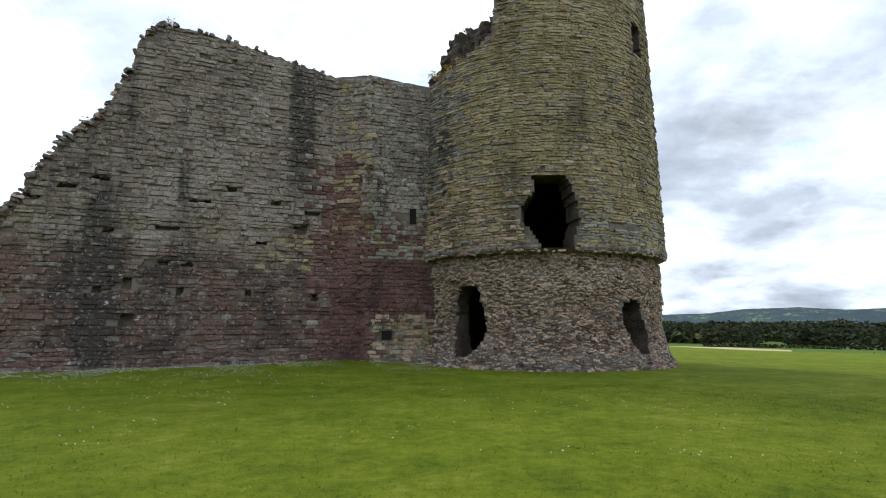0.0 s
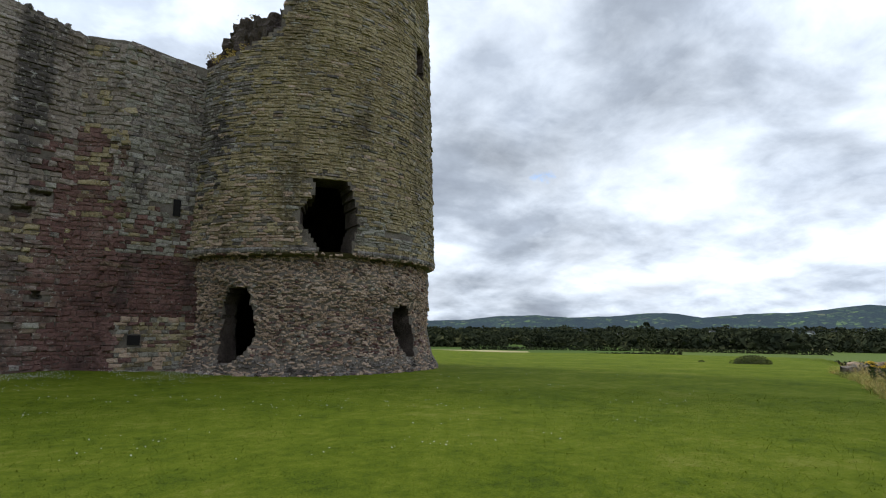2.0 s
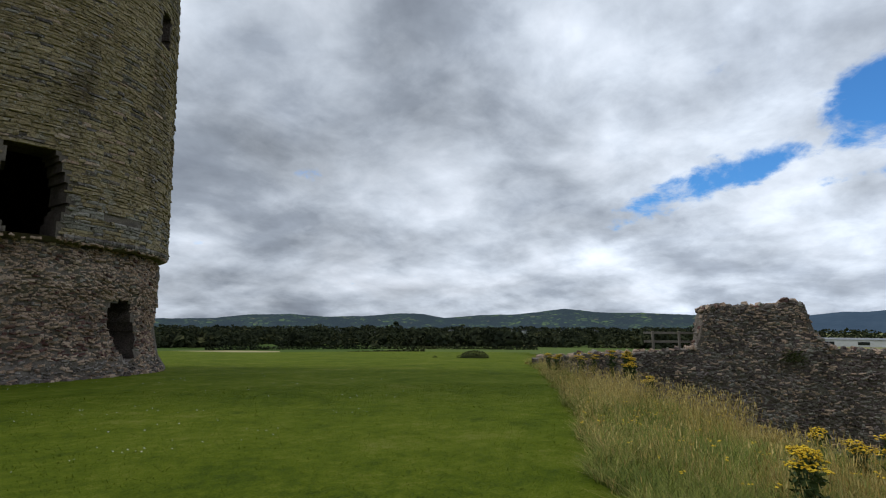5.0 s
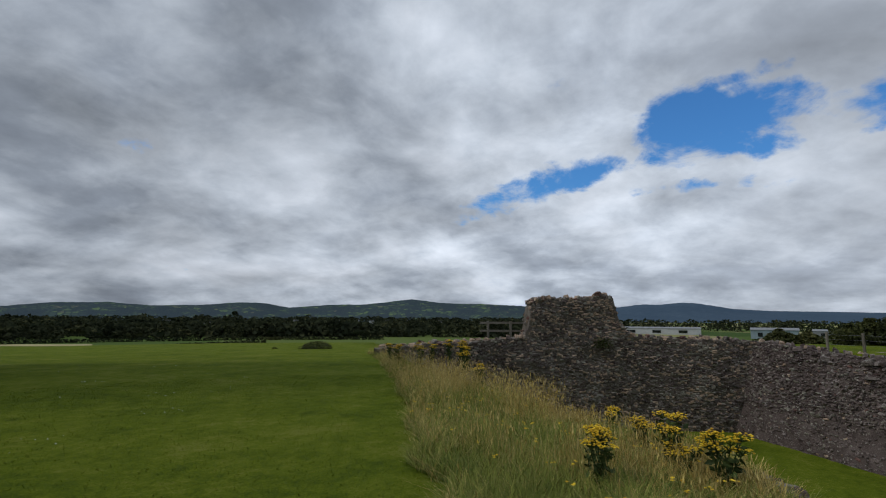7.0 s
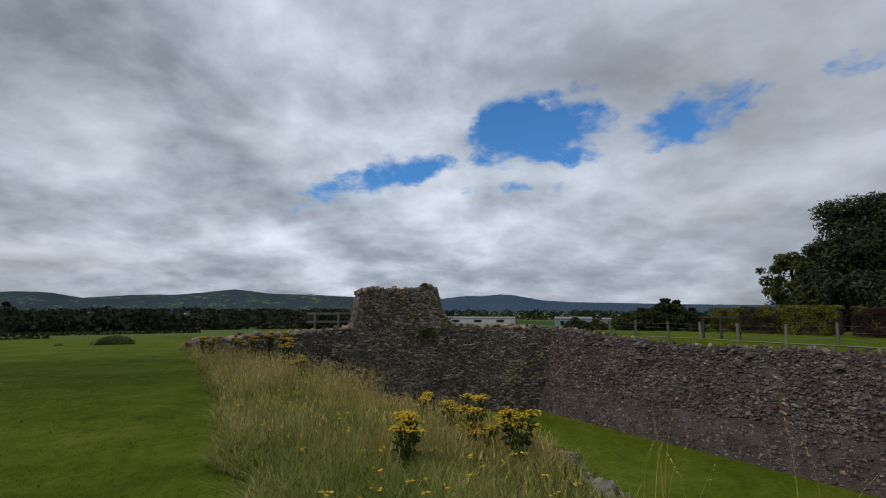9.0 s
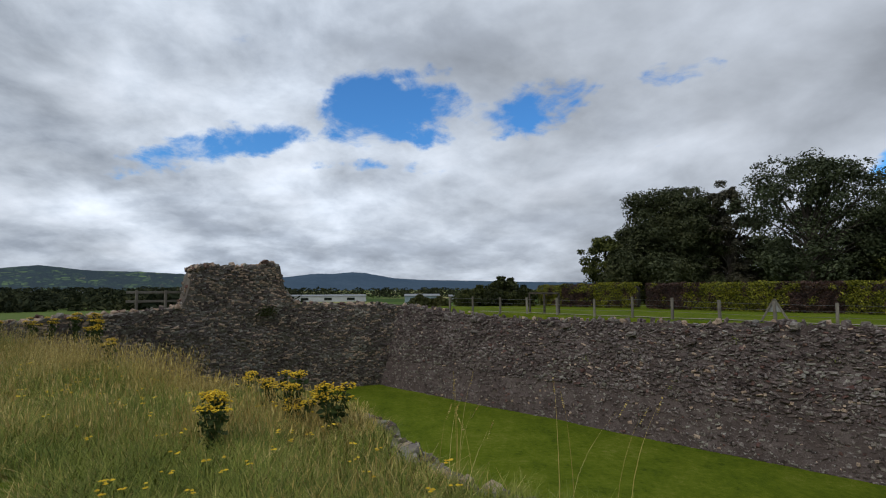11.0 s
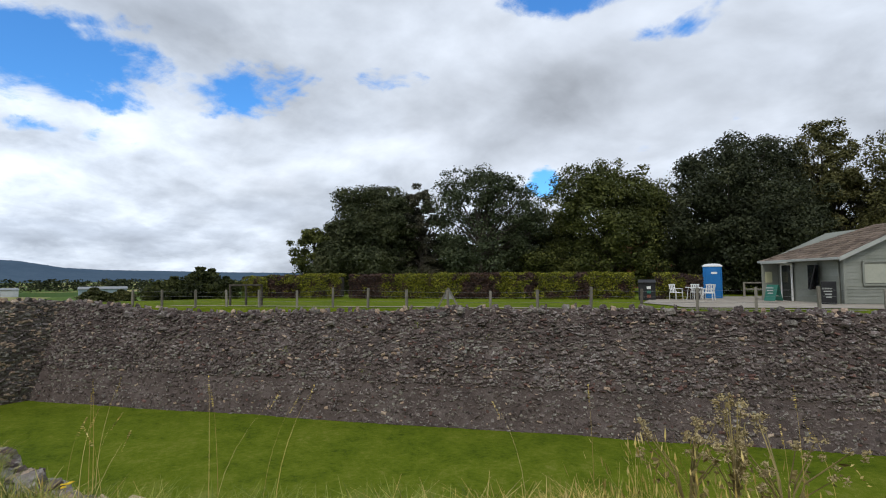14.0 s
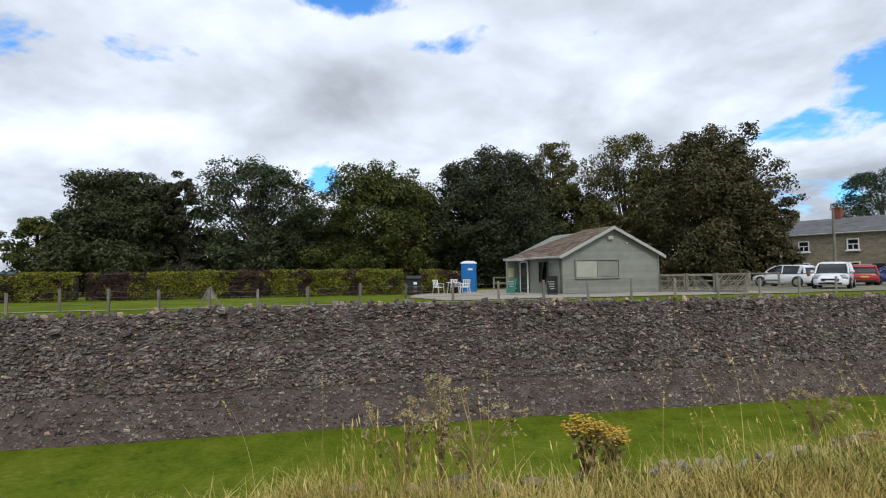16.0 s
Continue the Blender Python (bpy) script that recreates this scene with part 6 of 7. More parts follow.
    for y, w in ((0.0, 0.08), (0.95, 0.08)):
        acc = Acc()
        acc.box(pose(0, y, 1.02), 0.08, w, 2.05, bevel=0.01)
        part("frame", acc, M_WPAINT, door)
    for z0 in (0.04, 2.03):
        acc = Acc()
        acc.box(pose(0, 0.48, z0), 0.08, 0.95, 0.09, bevel=0.01)
        part("frame", acc, M_WPAINT, door)
    acc = Acc()
    acc.box(pose(0, 0.48, 1.05), 0.03, 0.84, 1.86)
    part("pane", acc, M_GLASSY, door)
    acc = Acc()
    acc.box(pose(-0.09, 2.1, 1.35), 0.06, 0.75, 1.2, bevel=0.01)
    part("window", acc, M_GLASSY, t)
    acc = Acc()
    acc.box(pose(-0.3, 1.75, 1.35, 0, 12, -35), 0.05, 0.6, 1.25, bevel=0.01)
    part("open_casement", acc, M_BLACK, t)
    acc = Acc()
    acc.box(pose(-0.42, 5.4, 1.05), 0.84, 0.08, 2.1, bevel=0.01)
    screen = part("porch_screen", acc, M_SIDING, t, "grey green boarded porch screen")
    acc = Acc()
    acc.box(pose(-0.5, 5.34, 1.35), 0.36, 0.03, 0.6)
    part("poster", acc, mat("poster_paper", [(0.5, 0.5, 0.3), (0.6, 0.58, 0.36)], 4, 0.6, 0), screen)
    acc = Acc()
    acc.box(pose(-0.42, 4.6, 2.12), 0.84, 1.8, 0.07, bevel=0.01)
    part("porch_canopy", acc, M_TRIM, t)


build_hut()


def build_toilet():
    p = place(157.3, 38.3, 0.0)
    t = thing("portable_toilet", Matrix.Translation(p) @ Matrix.Rotation(radians(203), 4, "Z"), "bright blue portable toilet cabin with a white roof", "toilet")
    acc = Acc()
    acc.box(pose(0, 0, 1.08), 1.1, 1.1, 2.1, bevel=0.04)
    part("cabin", acc, M_LOO, t)
    acc = Acc()
    acc.lathe(pose(0, 0, 2.12, 0, 0, 45), [(0.82, 0.0), (0.82, 0.06), (0.6, 0.16), (0.3, 0.2), (0.02, 0.21)], 4)
    part("roof", acc, M_WPAINT, t)
    acc = Acc()
    acc.box(pose(0.0, -0.57, 1.02), 0.82, 0.04, 1.9, bevel=0.015)
    door = part("door", acc, M_LOO, t)
    acc = Acc()
    acc.box(pose(0.1, -0.6, 1.72), 0.34, 0.015, 0.14)
    part("label", acc, M_WPAINT, door)
    for x in (-0.5, 0.5):
        acc = Acc()
        acc.box(pose(x, -0.56, 1.05), 0.06, 0.06, 2.0, bevel=0.02)
        part("corner_post", acc, M_LOO, t)
    acc = Acc()
    acc.box(pose(0, 0, 0.03), 1.16, 1.16, 0.12, bevel=0.03)
    part("skid", acc, M_BLACK, t)


build_toilet()


def build_patio():
    # gravel apron by the hut and the parking ground
    for name, pts, m, lab in (("gravel_patio", [(29.2, 4.3), (47.5, 3.6), (47, 11), (42.5, 14.5), (38.5, 24), (33, 21), (29.0, 14.5), (28, 9)], M_GRAVEL, "pale gravel apron beside the hut"), ("parking_ground", [(47.6, 4.2), (78, 2.5), (80, 34), (48, 26), (47.2, 11)], M_TAR, "rough grassy gravel parking ground")):
        bm = bmesh.new()
        vs = [bm.verts.new(on_wall(s, o)) for s, o in pts]
        bm.faces.new(vs)
        bmesh.ops.triangulate(bm, faces=bm.faces[:])
        bmesh.ops.subdivide_edges(bm, edges=bm.edges[:], cuts=9, use_grid_fill=True)
        for v in bm.verts:
            v.co.z = outer_z(v.co.x, v.co.y) + 0.035
        acc = Acc()
        acc.bm(bm, I4)
        tagged(part(name, acc, m), lab, "ground", kind="structure")


build_patio()


def build_chairs():
    rng = random.Random(95)
    base = place(155.6, 34.0)
    z = outer_z(base.x, base.y) + 0.03
    t = thing("garden_table", pose(base.x, base.y, z), "white plastic garden table on the gravel", "table")
    acc = Acc()
    acc.lathe(pose(0, 0, 0.7), [(0.45, 0), (0.47, 0.015), (0.45, 0.035)], 24)
    part("tabletop", acc, M_WPAINT, t)
    for k in range(4):
        a = k * math.pi / 2 + 0.4
        acc = Acc()
        acc.tube([(0.4 * math.cos(a), 0.4 * math.sin(a), 0), (0.3 * math.cos(a), 0.3 * math.sin(a), 0.7)], 0.02, 6)
        part("leg", acc, M_WPAINT, t)
    c = thing("garden_chair", pose(0, 0, z), "white plastic garden armchair on the gravel", "chair", "chairs round the garden table")
    acc = Acc()
    acc.box(pose(0, 0, 0.42), 0.5, 0.48, 0.04, bevel=0.015)
    part("seat", acc, M_WPAINT, c)
    for x in (-0.18, -0.06, 0.06, 0.18):
        acc = Acc()
        acc.box(pose(x, 0.27, 0.66, -12, 0, 0), 0.07, 0.02, 0.44, bevel=0.006)
        part("back_slat", acc, M_WPAINT, c)
    acc = Acc()
    acc.box(pose(0, 0.31, 0.87, -12, 0, 0), 0.5, 0.03, 0.06, bevel=0.012)
    part("back_rail", acc, M_WPAINT, c)
    for x in (-0.25, 0.25):
        acc = Acc()
        acc.box(pose(x, 0.0, 0.64), 0.05, 0.52, 0.03, bevel=0.01)
        part("armrest", acc, M_WPAINT, c)
        for y in (-0.22, 0.22):
            acc = Acc()
            acc.tube([(x * 1.08, y * 1.15, 0), (x, y, 0.63 if y < 0 else 0.5)], 0.018, 6)
            part("leg", acc, M_WPAINT, c)
    spots = [(-0.95, 0.3, 100), (0.25, -0.85, 10), (0.9, 0.35, 250), (-0.5, -0.75, 40)]
    for i, (x, y, r) in enumerate(spots):
        m = pose(base.x + x, base.y + y, z, 0, 0, r)
        if i:
            copy_thing(c, m)
        else:
            c.matrix_basis = m


build_chairs()


def build_boards():
    for az, d, turn, face, lab in ((162.1, 31.0, 165, M_GREENB, "green folding pavement board with pale lettering bars"), (166.2, 29.6, 190, M_BLACK, "dark poster frame stand beside the hut corner")):
        p = place(az, d)
        p.z = outer_z(p.x, p.y) + 0.03
        t = thing("pavement_board", Matrix.Translation(p) @ Matrix.Rotation(radians(turn), 4, "Z"), lab, "sign board", "boards by the hut")
        for k in (-1, 1):
            acc = Acc()
            acc.box(pose(0, k * 0.18, 0.48, k * 20 if face is M_GREENB else 0, 0, 0), 0.55, 0.03, 0.84 if face is M_GREENB else 1.1, bevel=0.01)
            b = part("panel", acc, face, t)
            acc = Acc()
            for i in range(4):
                acc.box(pose(-0.05 + 0.02 * i, k * 0.18 + k * 0.03 - k * 0.07 * (0.3 - 0.12 * i), 0.72 - 0.13 * i, k * 20 if face is M_GREENB else 0, 0, 0), 0.36 - 0.05 * i, 0.012, 0.05)
            part("writing", acc, M_TRIM, b)
    # dark bin with a small notice at the hedge gap
    p = place(151.3, 33.8)
    p.z = outer_z(p.x, p.y)
    t = thing("litter_bin", Matrix.Translation(p) @ Matrix.Rotation(radians(208), 4, "Z"), "black litter bin with a small coloured notice", "bin")
    acc = Acc()
    acc.box(pose(0, 0, 0.5), 0.95, 0.7, 1.0, bevel=0.05)
    part("body", acc, M_BLACK, t)
    acc = Acc()
    acc.box(pose(0, -0.03, 1.1, 12, 0, 0), 1.0, 0.78, 0.1, bevel=0.03)
    part("lid", acc, M_BLACK, t)
    for z, m in ((0.75, M_WPAINT), (0.5, M_GREENB), (0.25, M_BRICK)):
        acc = Acc()
        acc.box(pose(0.1, -0.36, z), 0.22, 0.02, 0.16)
        part("notice", acc, m, t)


build_boards()


# ---- gates, rails, cars, houses ----
def build_gates():
    a, b = place(176.8, 33.2), place(184.6, 31.0)
    n = 3
    for i in range(n):
        p, q = a.lerp(b, i / n), a.lerp(b, (i + 0.97) / n)
        w = (q - p).length
        p.z = outer_z(p.x, p.y)
        t = thing("trellis_gate", Matrix.Translation(p) @ Matrix.Rotation(math.atan2(q.y - p.y, q.x - p.x), 4, "Z"), "weathered grey timber gate with diagonal slats", "gate", "gates beside the hut")
        for x in (0.05, w - 0.05):
            acc = Acc()
            acc.box(pose(x, 0, 0.52), 0.11, 0.1, 1.12, bevel=0.012)
            part("post", acc, M_WOOD, t)
        for z in (0.12, 0.98):
            acc = Acc()
            acc.box(pose(w / 2, 0, z), w, 0.06, 0.1, bevel=0.01)
            part("rail", acc, M_WOOD, t)
        k, step = 0, 0.17
        x = -0.75
        while x < w:
            x0, x1 = max(x, 0.05), min(x + 0.8, w - 0.05)
            if x1 - x0 > 0.1:
                z0, z1 = 0.15 + (x0 - x), 0.15 + (x1 - x)
                acc = Acc()
                flip = i % 2
                acc.tube([(x0, 0.02, z1 if flip else z0), (x1, 0.02, z0 if flip else z1)], 0.03, 4)
                part("slat", acc, M_WOOD, t)
            x += step
    # post and rail fence behind
    a, b = place(160.0, 42.0), place(187.0, 39.0)
    t = thing("post_and_rail_fence", I4, "weathered post and rail fence below the trees", "fence")
    for i in range(13):
        p = a.lerp(b, i / 12)
        p.z = outer_z(p.x, p.y)
        acc = Acc()
        acc.box(Matrix.Translation(p + Vector((0, 0, 0.5))), 0.12, 0.12, 1.1, bevel=0.012)
        part("post", acc, M_WOOD, t)
    for z in (0.55, 0.98):
        acc = Acc()
        p, q = a.copy(), b.copy()
        p.z, q.z = outer_z(p.x, p.y) + z, outer_z(q.x, q.y) + z
        acc.tube([p, q], 0.055, 6)
        part("rail", acc, M_WOOD, t)


build_gates()


def car_paint(name, c):
    m = mat(name, [c, tuple(min(1, x * 1.08) for x in c)], 1.0, 0.25, 0, spec=0.5)
    m.node_tree.nodes["Principled BSDF"].inputs["Coat Weight"].default_value = 0.6
    return m


def build_car(m, paint, lab, L, W, H, group="parked cars"):
    """A hatchback, front towards +x: a rounded lower body, a glass cabin under a painted roof, and its fittings."""
    t = thing("car", m, lab, "car", group)
    w, belt = W / 2, H * 0.6

    def loft(stations, ring):
        acc = Acc()
        n = len(ring)
        for x, wide, z0, z1 in stations:
            acc.v += [Vector((x, wide * a, z0 + (z1 - z0) * b)) for a, b in ring]
        for i in range(len(stations) - 1):
            acc.f += [(i * n + k, i * n + (k + 1) % n, (i + 1) * n + (k + 1) % n, (i + 1) * n + k) for k in range(n)]
        acc.f += [tuple(range(n))[::-1], tuple((len(stations) - 1) * n + k for k in range(n))]
        acc.m = [0] * len(acc.f)
        return acc
    low = [(-0.9, 0), (-0.98, 0.12), (-1.0, 0.4), (-0.985, 0.7), (-0.92, 0.9), (-0.8, 0.985), (-0.4, 1.02), (0, 1.03), (0.4, 1.02), (0.8, 0.985), (0.92, 0.9), (0.985, 0.7), (1.0, 0.4), (0.98, 0.12), (0.9, 0)]
    part("body", loft([(-L / 2, w * 0.82, 0.42, belt * 0.82), (-L / 2 + 0.05, w * 0.9, 0.3, belt * 0.93), (-L / 2 + 0.2, w * 0.97, 0.24, belt * 1.01), (-L * 0.3, w, 0.22, belt * 1.02), (0, w, 0.2, belt), (L * 0.2, w, 0.21, belt * 0.98), (L * 0.32, w * 0.99, 0.22, belt * 0.93), (L * 0.42, w * 0.95, 0.22, belt * 0.85), (L * 0.475, w * 0.86, 0.24, belt * 0.74), (L / 2, w * 0.72, 0.3, belt * 0.6)], low), paint, t, smooth=True)
    top = [(-0.93, 0), (-0.9, 0.3), (-0.83, 0.75), (-0.74, 0.95), (-0.4, 1.0), (0.4, 1.0), (0.74, 0.95), (0.83, 0.75), (0.9, 0.3), (0.93, 0)]
    part("glass_cabin", loft([(-L / 2 + 0.12, w * 0.9, belt * 0.95, belt * 1.02), (-L * 0.42, w * 0.93, belt * 0.95, H * 0.82), (-L * 0.36, w * 0.95, belt * 0.95, H * 0.955), (-L * 0.2, w * 0.97, belt * 0.95, H * 0.985), (-L * 0.02, w * 0.97, belt * 0.95, H * 0.985), (L * 0.08, w * 0.96, belt * 0.95, H * 0.93), (L * 0.18, w * 0.95, belt * 0.94, H * 0.79), (L * 0.27, w * 0.92, belt * 0.92, belt * 0.97)], top), M_GLASSY, t, "dark tinted car windows")
    lid = [(-0.78, 0.0), (-0.76, 0.6), (-0.6, 0.95), (0, 1.05), (0.6, 0.95), (0.76, 0.6), (0.78, 0.0)]
    part("roof", loft([(-L * 0.43, w * 0.86, H * 0.85, H * 0.89), (-L * 0.36, w * 0.94, H * 0.93, H * 0.985), (-L * 0.2, w * 0.98, H * 0.95, H), (0, w * 0.98, H * 0.95, H), (L * 0.085, w * 0.94, H * 0.915, H * 0.955)], lid), paint, t, smooth=True)
    for s in (-1, 1):
        for pts, r in (([(L * 0.275, 0.9, belt * 0.95), (L * 0.18, 0.845, H * 0.79), (L * 0.07, 0.76, H * 0.945)], 0.045), ([(-L * 0.05, 0.9, belt * 1.0), (-L * 0.06, 0.78, H * 0.95)], 0.045), ([(-L * 0.33, 0.9, belt * 1.0), (-L * 0.37, 0.76, H * 0.94)], 0.1), ([(-L * 0.42, 0.88, belt * 1.0), (-L * 0.4, 0.76, H * 0.9)], 0.09)):
            acc = Acc()
            acc.tube([(x, s * w * k, z) for x, k, z in pts], r, 6)
            part("pillar", acc, paint, t)
    for x in (-L * 0.31, L * 0.32):
        for s in (-1, 1):
            acc = Acc()
            acc.lathe(pose(x, s * w * 0.985, 0.34, 90, 0, 0), [(0.36, -0.02), (0.385, 0.0), (0.36, 0.02)], 24)
            part("wheel_arch", acc, M_BLACK, t)
            acc = Acc()
            acc.lathe(pose(x, s * w * 0.93, 0.32, 90, 0, 0), [(0.16, -0.1), (0.3, -0.11), (0.325, -0.06), (0.325, 0.06), (0.3, 0.11), (0.16, 0.1)], 20)
            wheel = part("wheel", acc, M_RUBBER, t)
            acc = Acc()
            acc.lathe(pose(x, s * (w * 0.93 + 0.09), 0.32, 90, 0, 0), [(0.21, -0.035), (0.2, 0.035), (0.06, 0.02), (0.05, 0.04)], 16)
            part("rim", acc, M_METAL, wheel)
    for s in (-1, 1):
        acc = Acc()
        acc.box(pose(L * 0.45, s * w * 0.72, belt * 0.74, 0, 30, s * 32), 0.34, 0.3, 0.14, bevel=0.05)
        part("headlight", acc, M_METAL, t, "clear headlight")
        acc = Acc()
        acc.box(pose(-L / 2 + 0.1, s * w * 0.83, belt * 0.92, 0, 0, s * -18), 0.16, 0.2, 0.24, bevel=0.05)
        part("tail_light", acc, M_BRICK, t, "red tail light")
        acc = Acc()
        acc.box(pose(L * 0.19, s * (w + 0.08), belt + 0.06), 0.12, 0.2, 0.14, bevel=0.05)
        part("wing_mirror", acc, paint, t)
        for x in (-L * 0.18, L * 0.07):
            acc = Acc()
            acc.box(pose(x, s * (w + 0.005), belt * 0.84), 0.16, 0.03, 0.03, bevel=0.01)
            part("door_handle", acc, paint, t)
    for nm, x, z, wide, tall, mm in (("grille", L / 2 - 0.01, belt * 0.56, w * 0.95, 0.15, M_BLACK), ("lower_grille", L / 2 - 0.03, 0.34, w * 1.25, 0.12, M_BLACK), ("front_plate", L / 2 + 0.03, 0.45, 0.5, 0.11, M_WPAINT), ("rear_plate", -L / 2 - 0.01, belt * 0.7, 0.5, 0.11, M_PLATE), ("rear_bumper", -L / 2 + 0.02, 0.36, w * 1.5, 0.12, M_BLACK)):
        acc = Acc()
        acc.box(pose(x, 0, z), 0.08, wide, tall, bevel=0.03)
        part(nm, acc, mm, t)


M_PLATE = mat("plate_yellow", [(0.5, 0.4, 0.05), (0.55, 0.45, 0.06)], 5, 0.5, 0)


def build_cars():
    white = car_paint("white_car_paint", (0.72, 0.73, 0.74))
    red = car_paint("red_car_paint", (0.32, 0.015, 0.02))
    blue = car_paint("blue_car_paint", (0.012, 0.03, 0.2))

    def at(az, d, turn):
        p = place(az, d)
        p.z = outer_z(p.x, p.y) + 0.04
        return Matrix.Translation(p) @ Matrix.Rotation(radians(turn), 4, "Z")
    build_car(at(187.5, 45, -36), white, "white hatchback parked with its tail towards the hut side", 4.0, 1.75, 1.52)
    build_car(at(191.05, 40, 74), white, "white compact car parked facing the moat", 4.2, 1.8, 1.6)
    build_car(at(192.7, 48, -92), red, "red hatchback parked behind the white cars", 4.0, 1.75, 1.48)
    build_car(at(195.3, 50, -4), blue, "dark blue car parked by the houses", 4.3, 1.8, 1.48)


build_cars()


def build_houses():
    a, b = place(186.7, 66, 0), place(205.0, 60, 0)
    a.z = outer_z(a.x, a.y) - 0.2
    ang = math.atan2(b.y - a.y, b.x - a.x)
    m = Matrix.Translation(a) @ Matrix.Rotation(ang, 4, "Z") @ Matrix.Translation((0, 7.0, 0))
    W, D, EV, RD = (b - a).length, 7.0, 5.1, 6.6
    t = thing("terraced_houses", m, "row of stone terraced cottages with a slate roof", "house")
    acc = Acc()
    acc.prism(Matrix.Translation((0, -D / 2, 0)) @ Matrix.Rotation(0, 4, "Z"), [(0, 0), (W, 0), (W, EV), (0, EV)], D)
    acc.prism(pose(0.15, -D / 2, 0, 0, 0, 90), [(-D / 2, EV), (D / 2, EV), (0, RD - 0.05)], 0.3)
    part("wall", acc, M_HOUSE, t)
    acc = Acc()
    for s in (-1, 1):
        vs = [Vector((-0.2, -D / 2 + s * (D / 2 + 0.25), EV - 0.1)), Vector((W + 0.2, -D / 2 + s * (D / 2 + 0.25), EV - 0.1)), Vector((W + 0.2, -D / 2, RD)), Vector((-0.2, -D / 2, RD))]
        acc.add(vs + [v + Vector((0, 0, 0.1)) for v in vs], [(0, 1, 2, 3), (7, 6, 5, 4), (0, 4, 5, 1), (1, 5, 6, 2), (3, 2, 6, 7), (0, 3, 7, 4)])
    part("roof", acc, M_SLATE, t)
    for x in (0.6, 4.6, 11.2, 17.8):
        acc = Acc()
        acc.box(pose(x, -D / 2, RD + 0.45), 0.75, 0.6, 1.3, bevel=0.03)
        acc.box(pose(x, -D / 2, RD + 1.12), 0.85, 0.7, 0.1, bevel=0.02)
        part("chimney", acc, M_HOUSE if x < 4 else M_BRICK, t)
    # which side faces the castle
    for x, z, w, h in ((2.9, 3.8, 0.9, 1.0), (2.9, 1.75, 0.9, 0.7), (7.1, 3.85, 0.9, 1.0), (7.1, 1.6, 0.95, 1.1), (11.3, 3.85, 0.9, 1.0), (11.3, 1.6, 0.95, 1.1), (15.4, 3.85, 0.9, 1.0), (15.4, 1.6, 0.95, 1.1)):
        win = new("window")
        win.parent = t
        win.location = (x, FRONT_Y, z)
        acc = Acc()
        acc.box(I4, w, 0.06, h)
        part("pane", acc, M_GLASSY, win)
        for dx, dz, fw, fh in ((-w / 2, 0, 0.1, h + 0.1), (w / 2, 0, 0.1, h + 0.1), (0, h / 2, w, 0.1), (0, -h / 2, w, 0.1), (0, 0.02, w, 0.08), (0, -h / 4, 0.05, h / 2)):
            acc = Acc()
            acc.box(pose(dx, FRONT_Y * 0 + OUT * 0.05, dz), fw, 0.08, fh, bevel=0.01)
            part("frame", acc, M_WPAINT, win)
        acc = Acc()
        acc.box(pose(0, OUT * 0.1, -h / 2 - 0.1), w + 0.3, 0.25, 0.12, bevel=0.02)
        part("sill", acc, M_WPAINT, win)
    for x in (5.1, 9.0, 13.2):
        acc = Acc()
        acc.box(pose(x, FRONT_Y + OUT * 0.02, 1.0), 0.95, 0.08, 2.0, bevel=0.02)
        part("door", acc, M_RUBBER if x != 8.5 else M_BRICK, t)
    acc = Acc()
    acc.tube([(-0.2, OUT * 0.35 + FRONT_Y, EV - 0.12), (W, OUT * 0.35 + FRONT_Y, EV - 0.12)], 0.07, 6)
    part("gutter", acc, M_TRIM, t)
    p = place(191.2, 55)
    t = thing("telegraph_pole", pose(p.x, p.y, outer_z(p.x, p.y)), "tall grey wooden telegraph pole before the cottages", "pole")
    acc = Acc()
    acc.tube([(0, 0, -0.3), (0, 0, 6.3)], [0.13, 0.09], 8)
    part("shaft", acc, M_WOOD, t)
    # brick gable glimpsed between the trees
    p = place(150.7, 78)
    t = thing("brick_house", Matrix.Translation((p.x, p.y, 0)) @ Matrix.Rotation(radians(-150.7 + 20), 4, "Z"), "red brick house glimpsed between the trees", "house")
    acc = Acc()
    acc.prism(I4, [(-4, -0.5), (4, -0.5), (4, 4.2), (0, 6.8), (-4, 4.2)], 8)
    part("wall", acc, M_BRICK, t)
    acc = Acc()
    acc.box(pose(0.8, -4.03, 4.3), 0.8, 0.08, 1.0)
    part("window", acc, M_WPAINT, t)
    p = place(187.4, 50)
    t = thing("sign_post", pose(p.x, p.y, outer_z(p.x, p.y), 0, 0, 10), "small white notice on a post by the cars", "sign")
    acc = Acc()
    acc.tube([(0, 0, 0), (0, 0, 2.3)], 0.04, 6)
    part("post", acc, M_WOOD, t)
    acc = Acc()
    acc.box(pose(0, 0.06, 2.1), 0.7, 0.04, 0.6, bevel=0.01)
    part("notice", acc, M_WPAINT, t)


FRONT_Y, OUT = -7.03, -1
build_houses()


# ---- plants near the walk ----
EDGE = [(42, 26.5), (25.2, 14.4), (14.8, 7.3), (9.5, 4.0), (6.6, 2.2), (5.2, 1.4), (3.9, 0.2), (3.1, -1.3), (2.5, -2.7), (1.5, -3.7), (0.3, -4.5), (-1.2, -5.4), (-4, -7.6), (-9, -12.0)]


def in_bank(x, y):
    return poly_side(EDGE, x, y) > 0.3 * ns(x, y, 6, 1.1) + 0.12 * ns(x, y, 8, 4.0) and poly_side(INNER, x, y) < -0.34 - 0.2 * ns(x, y, 3, 2.0)


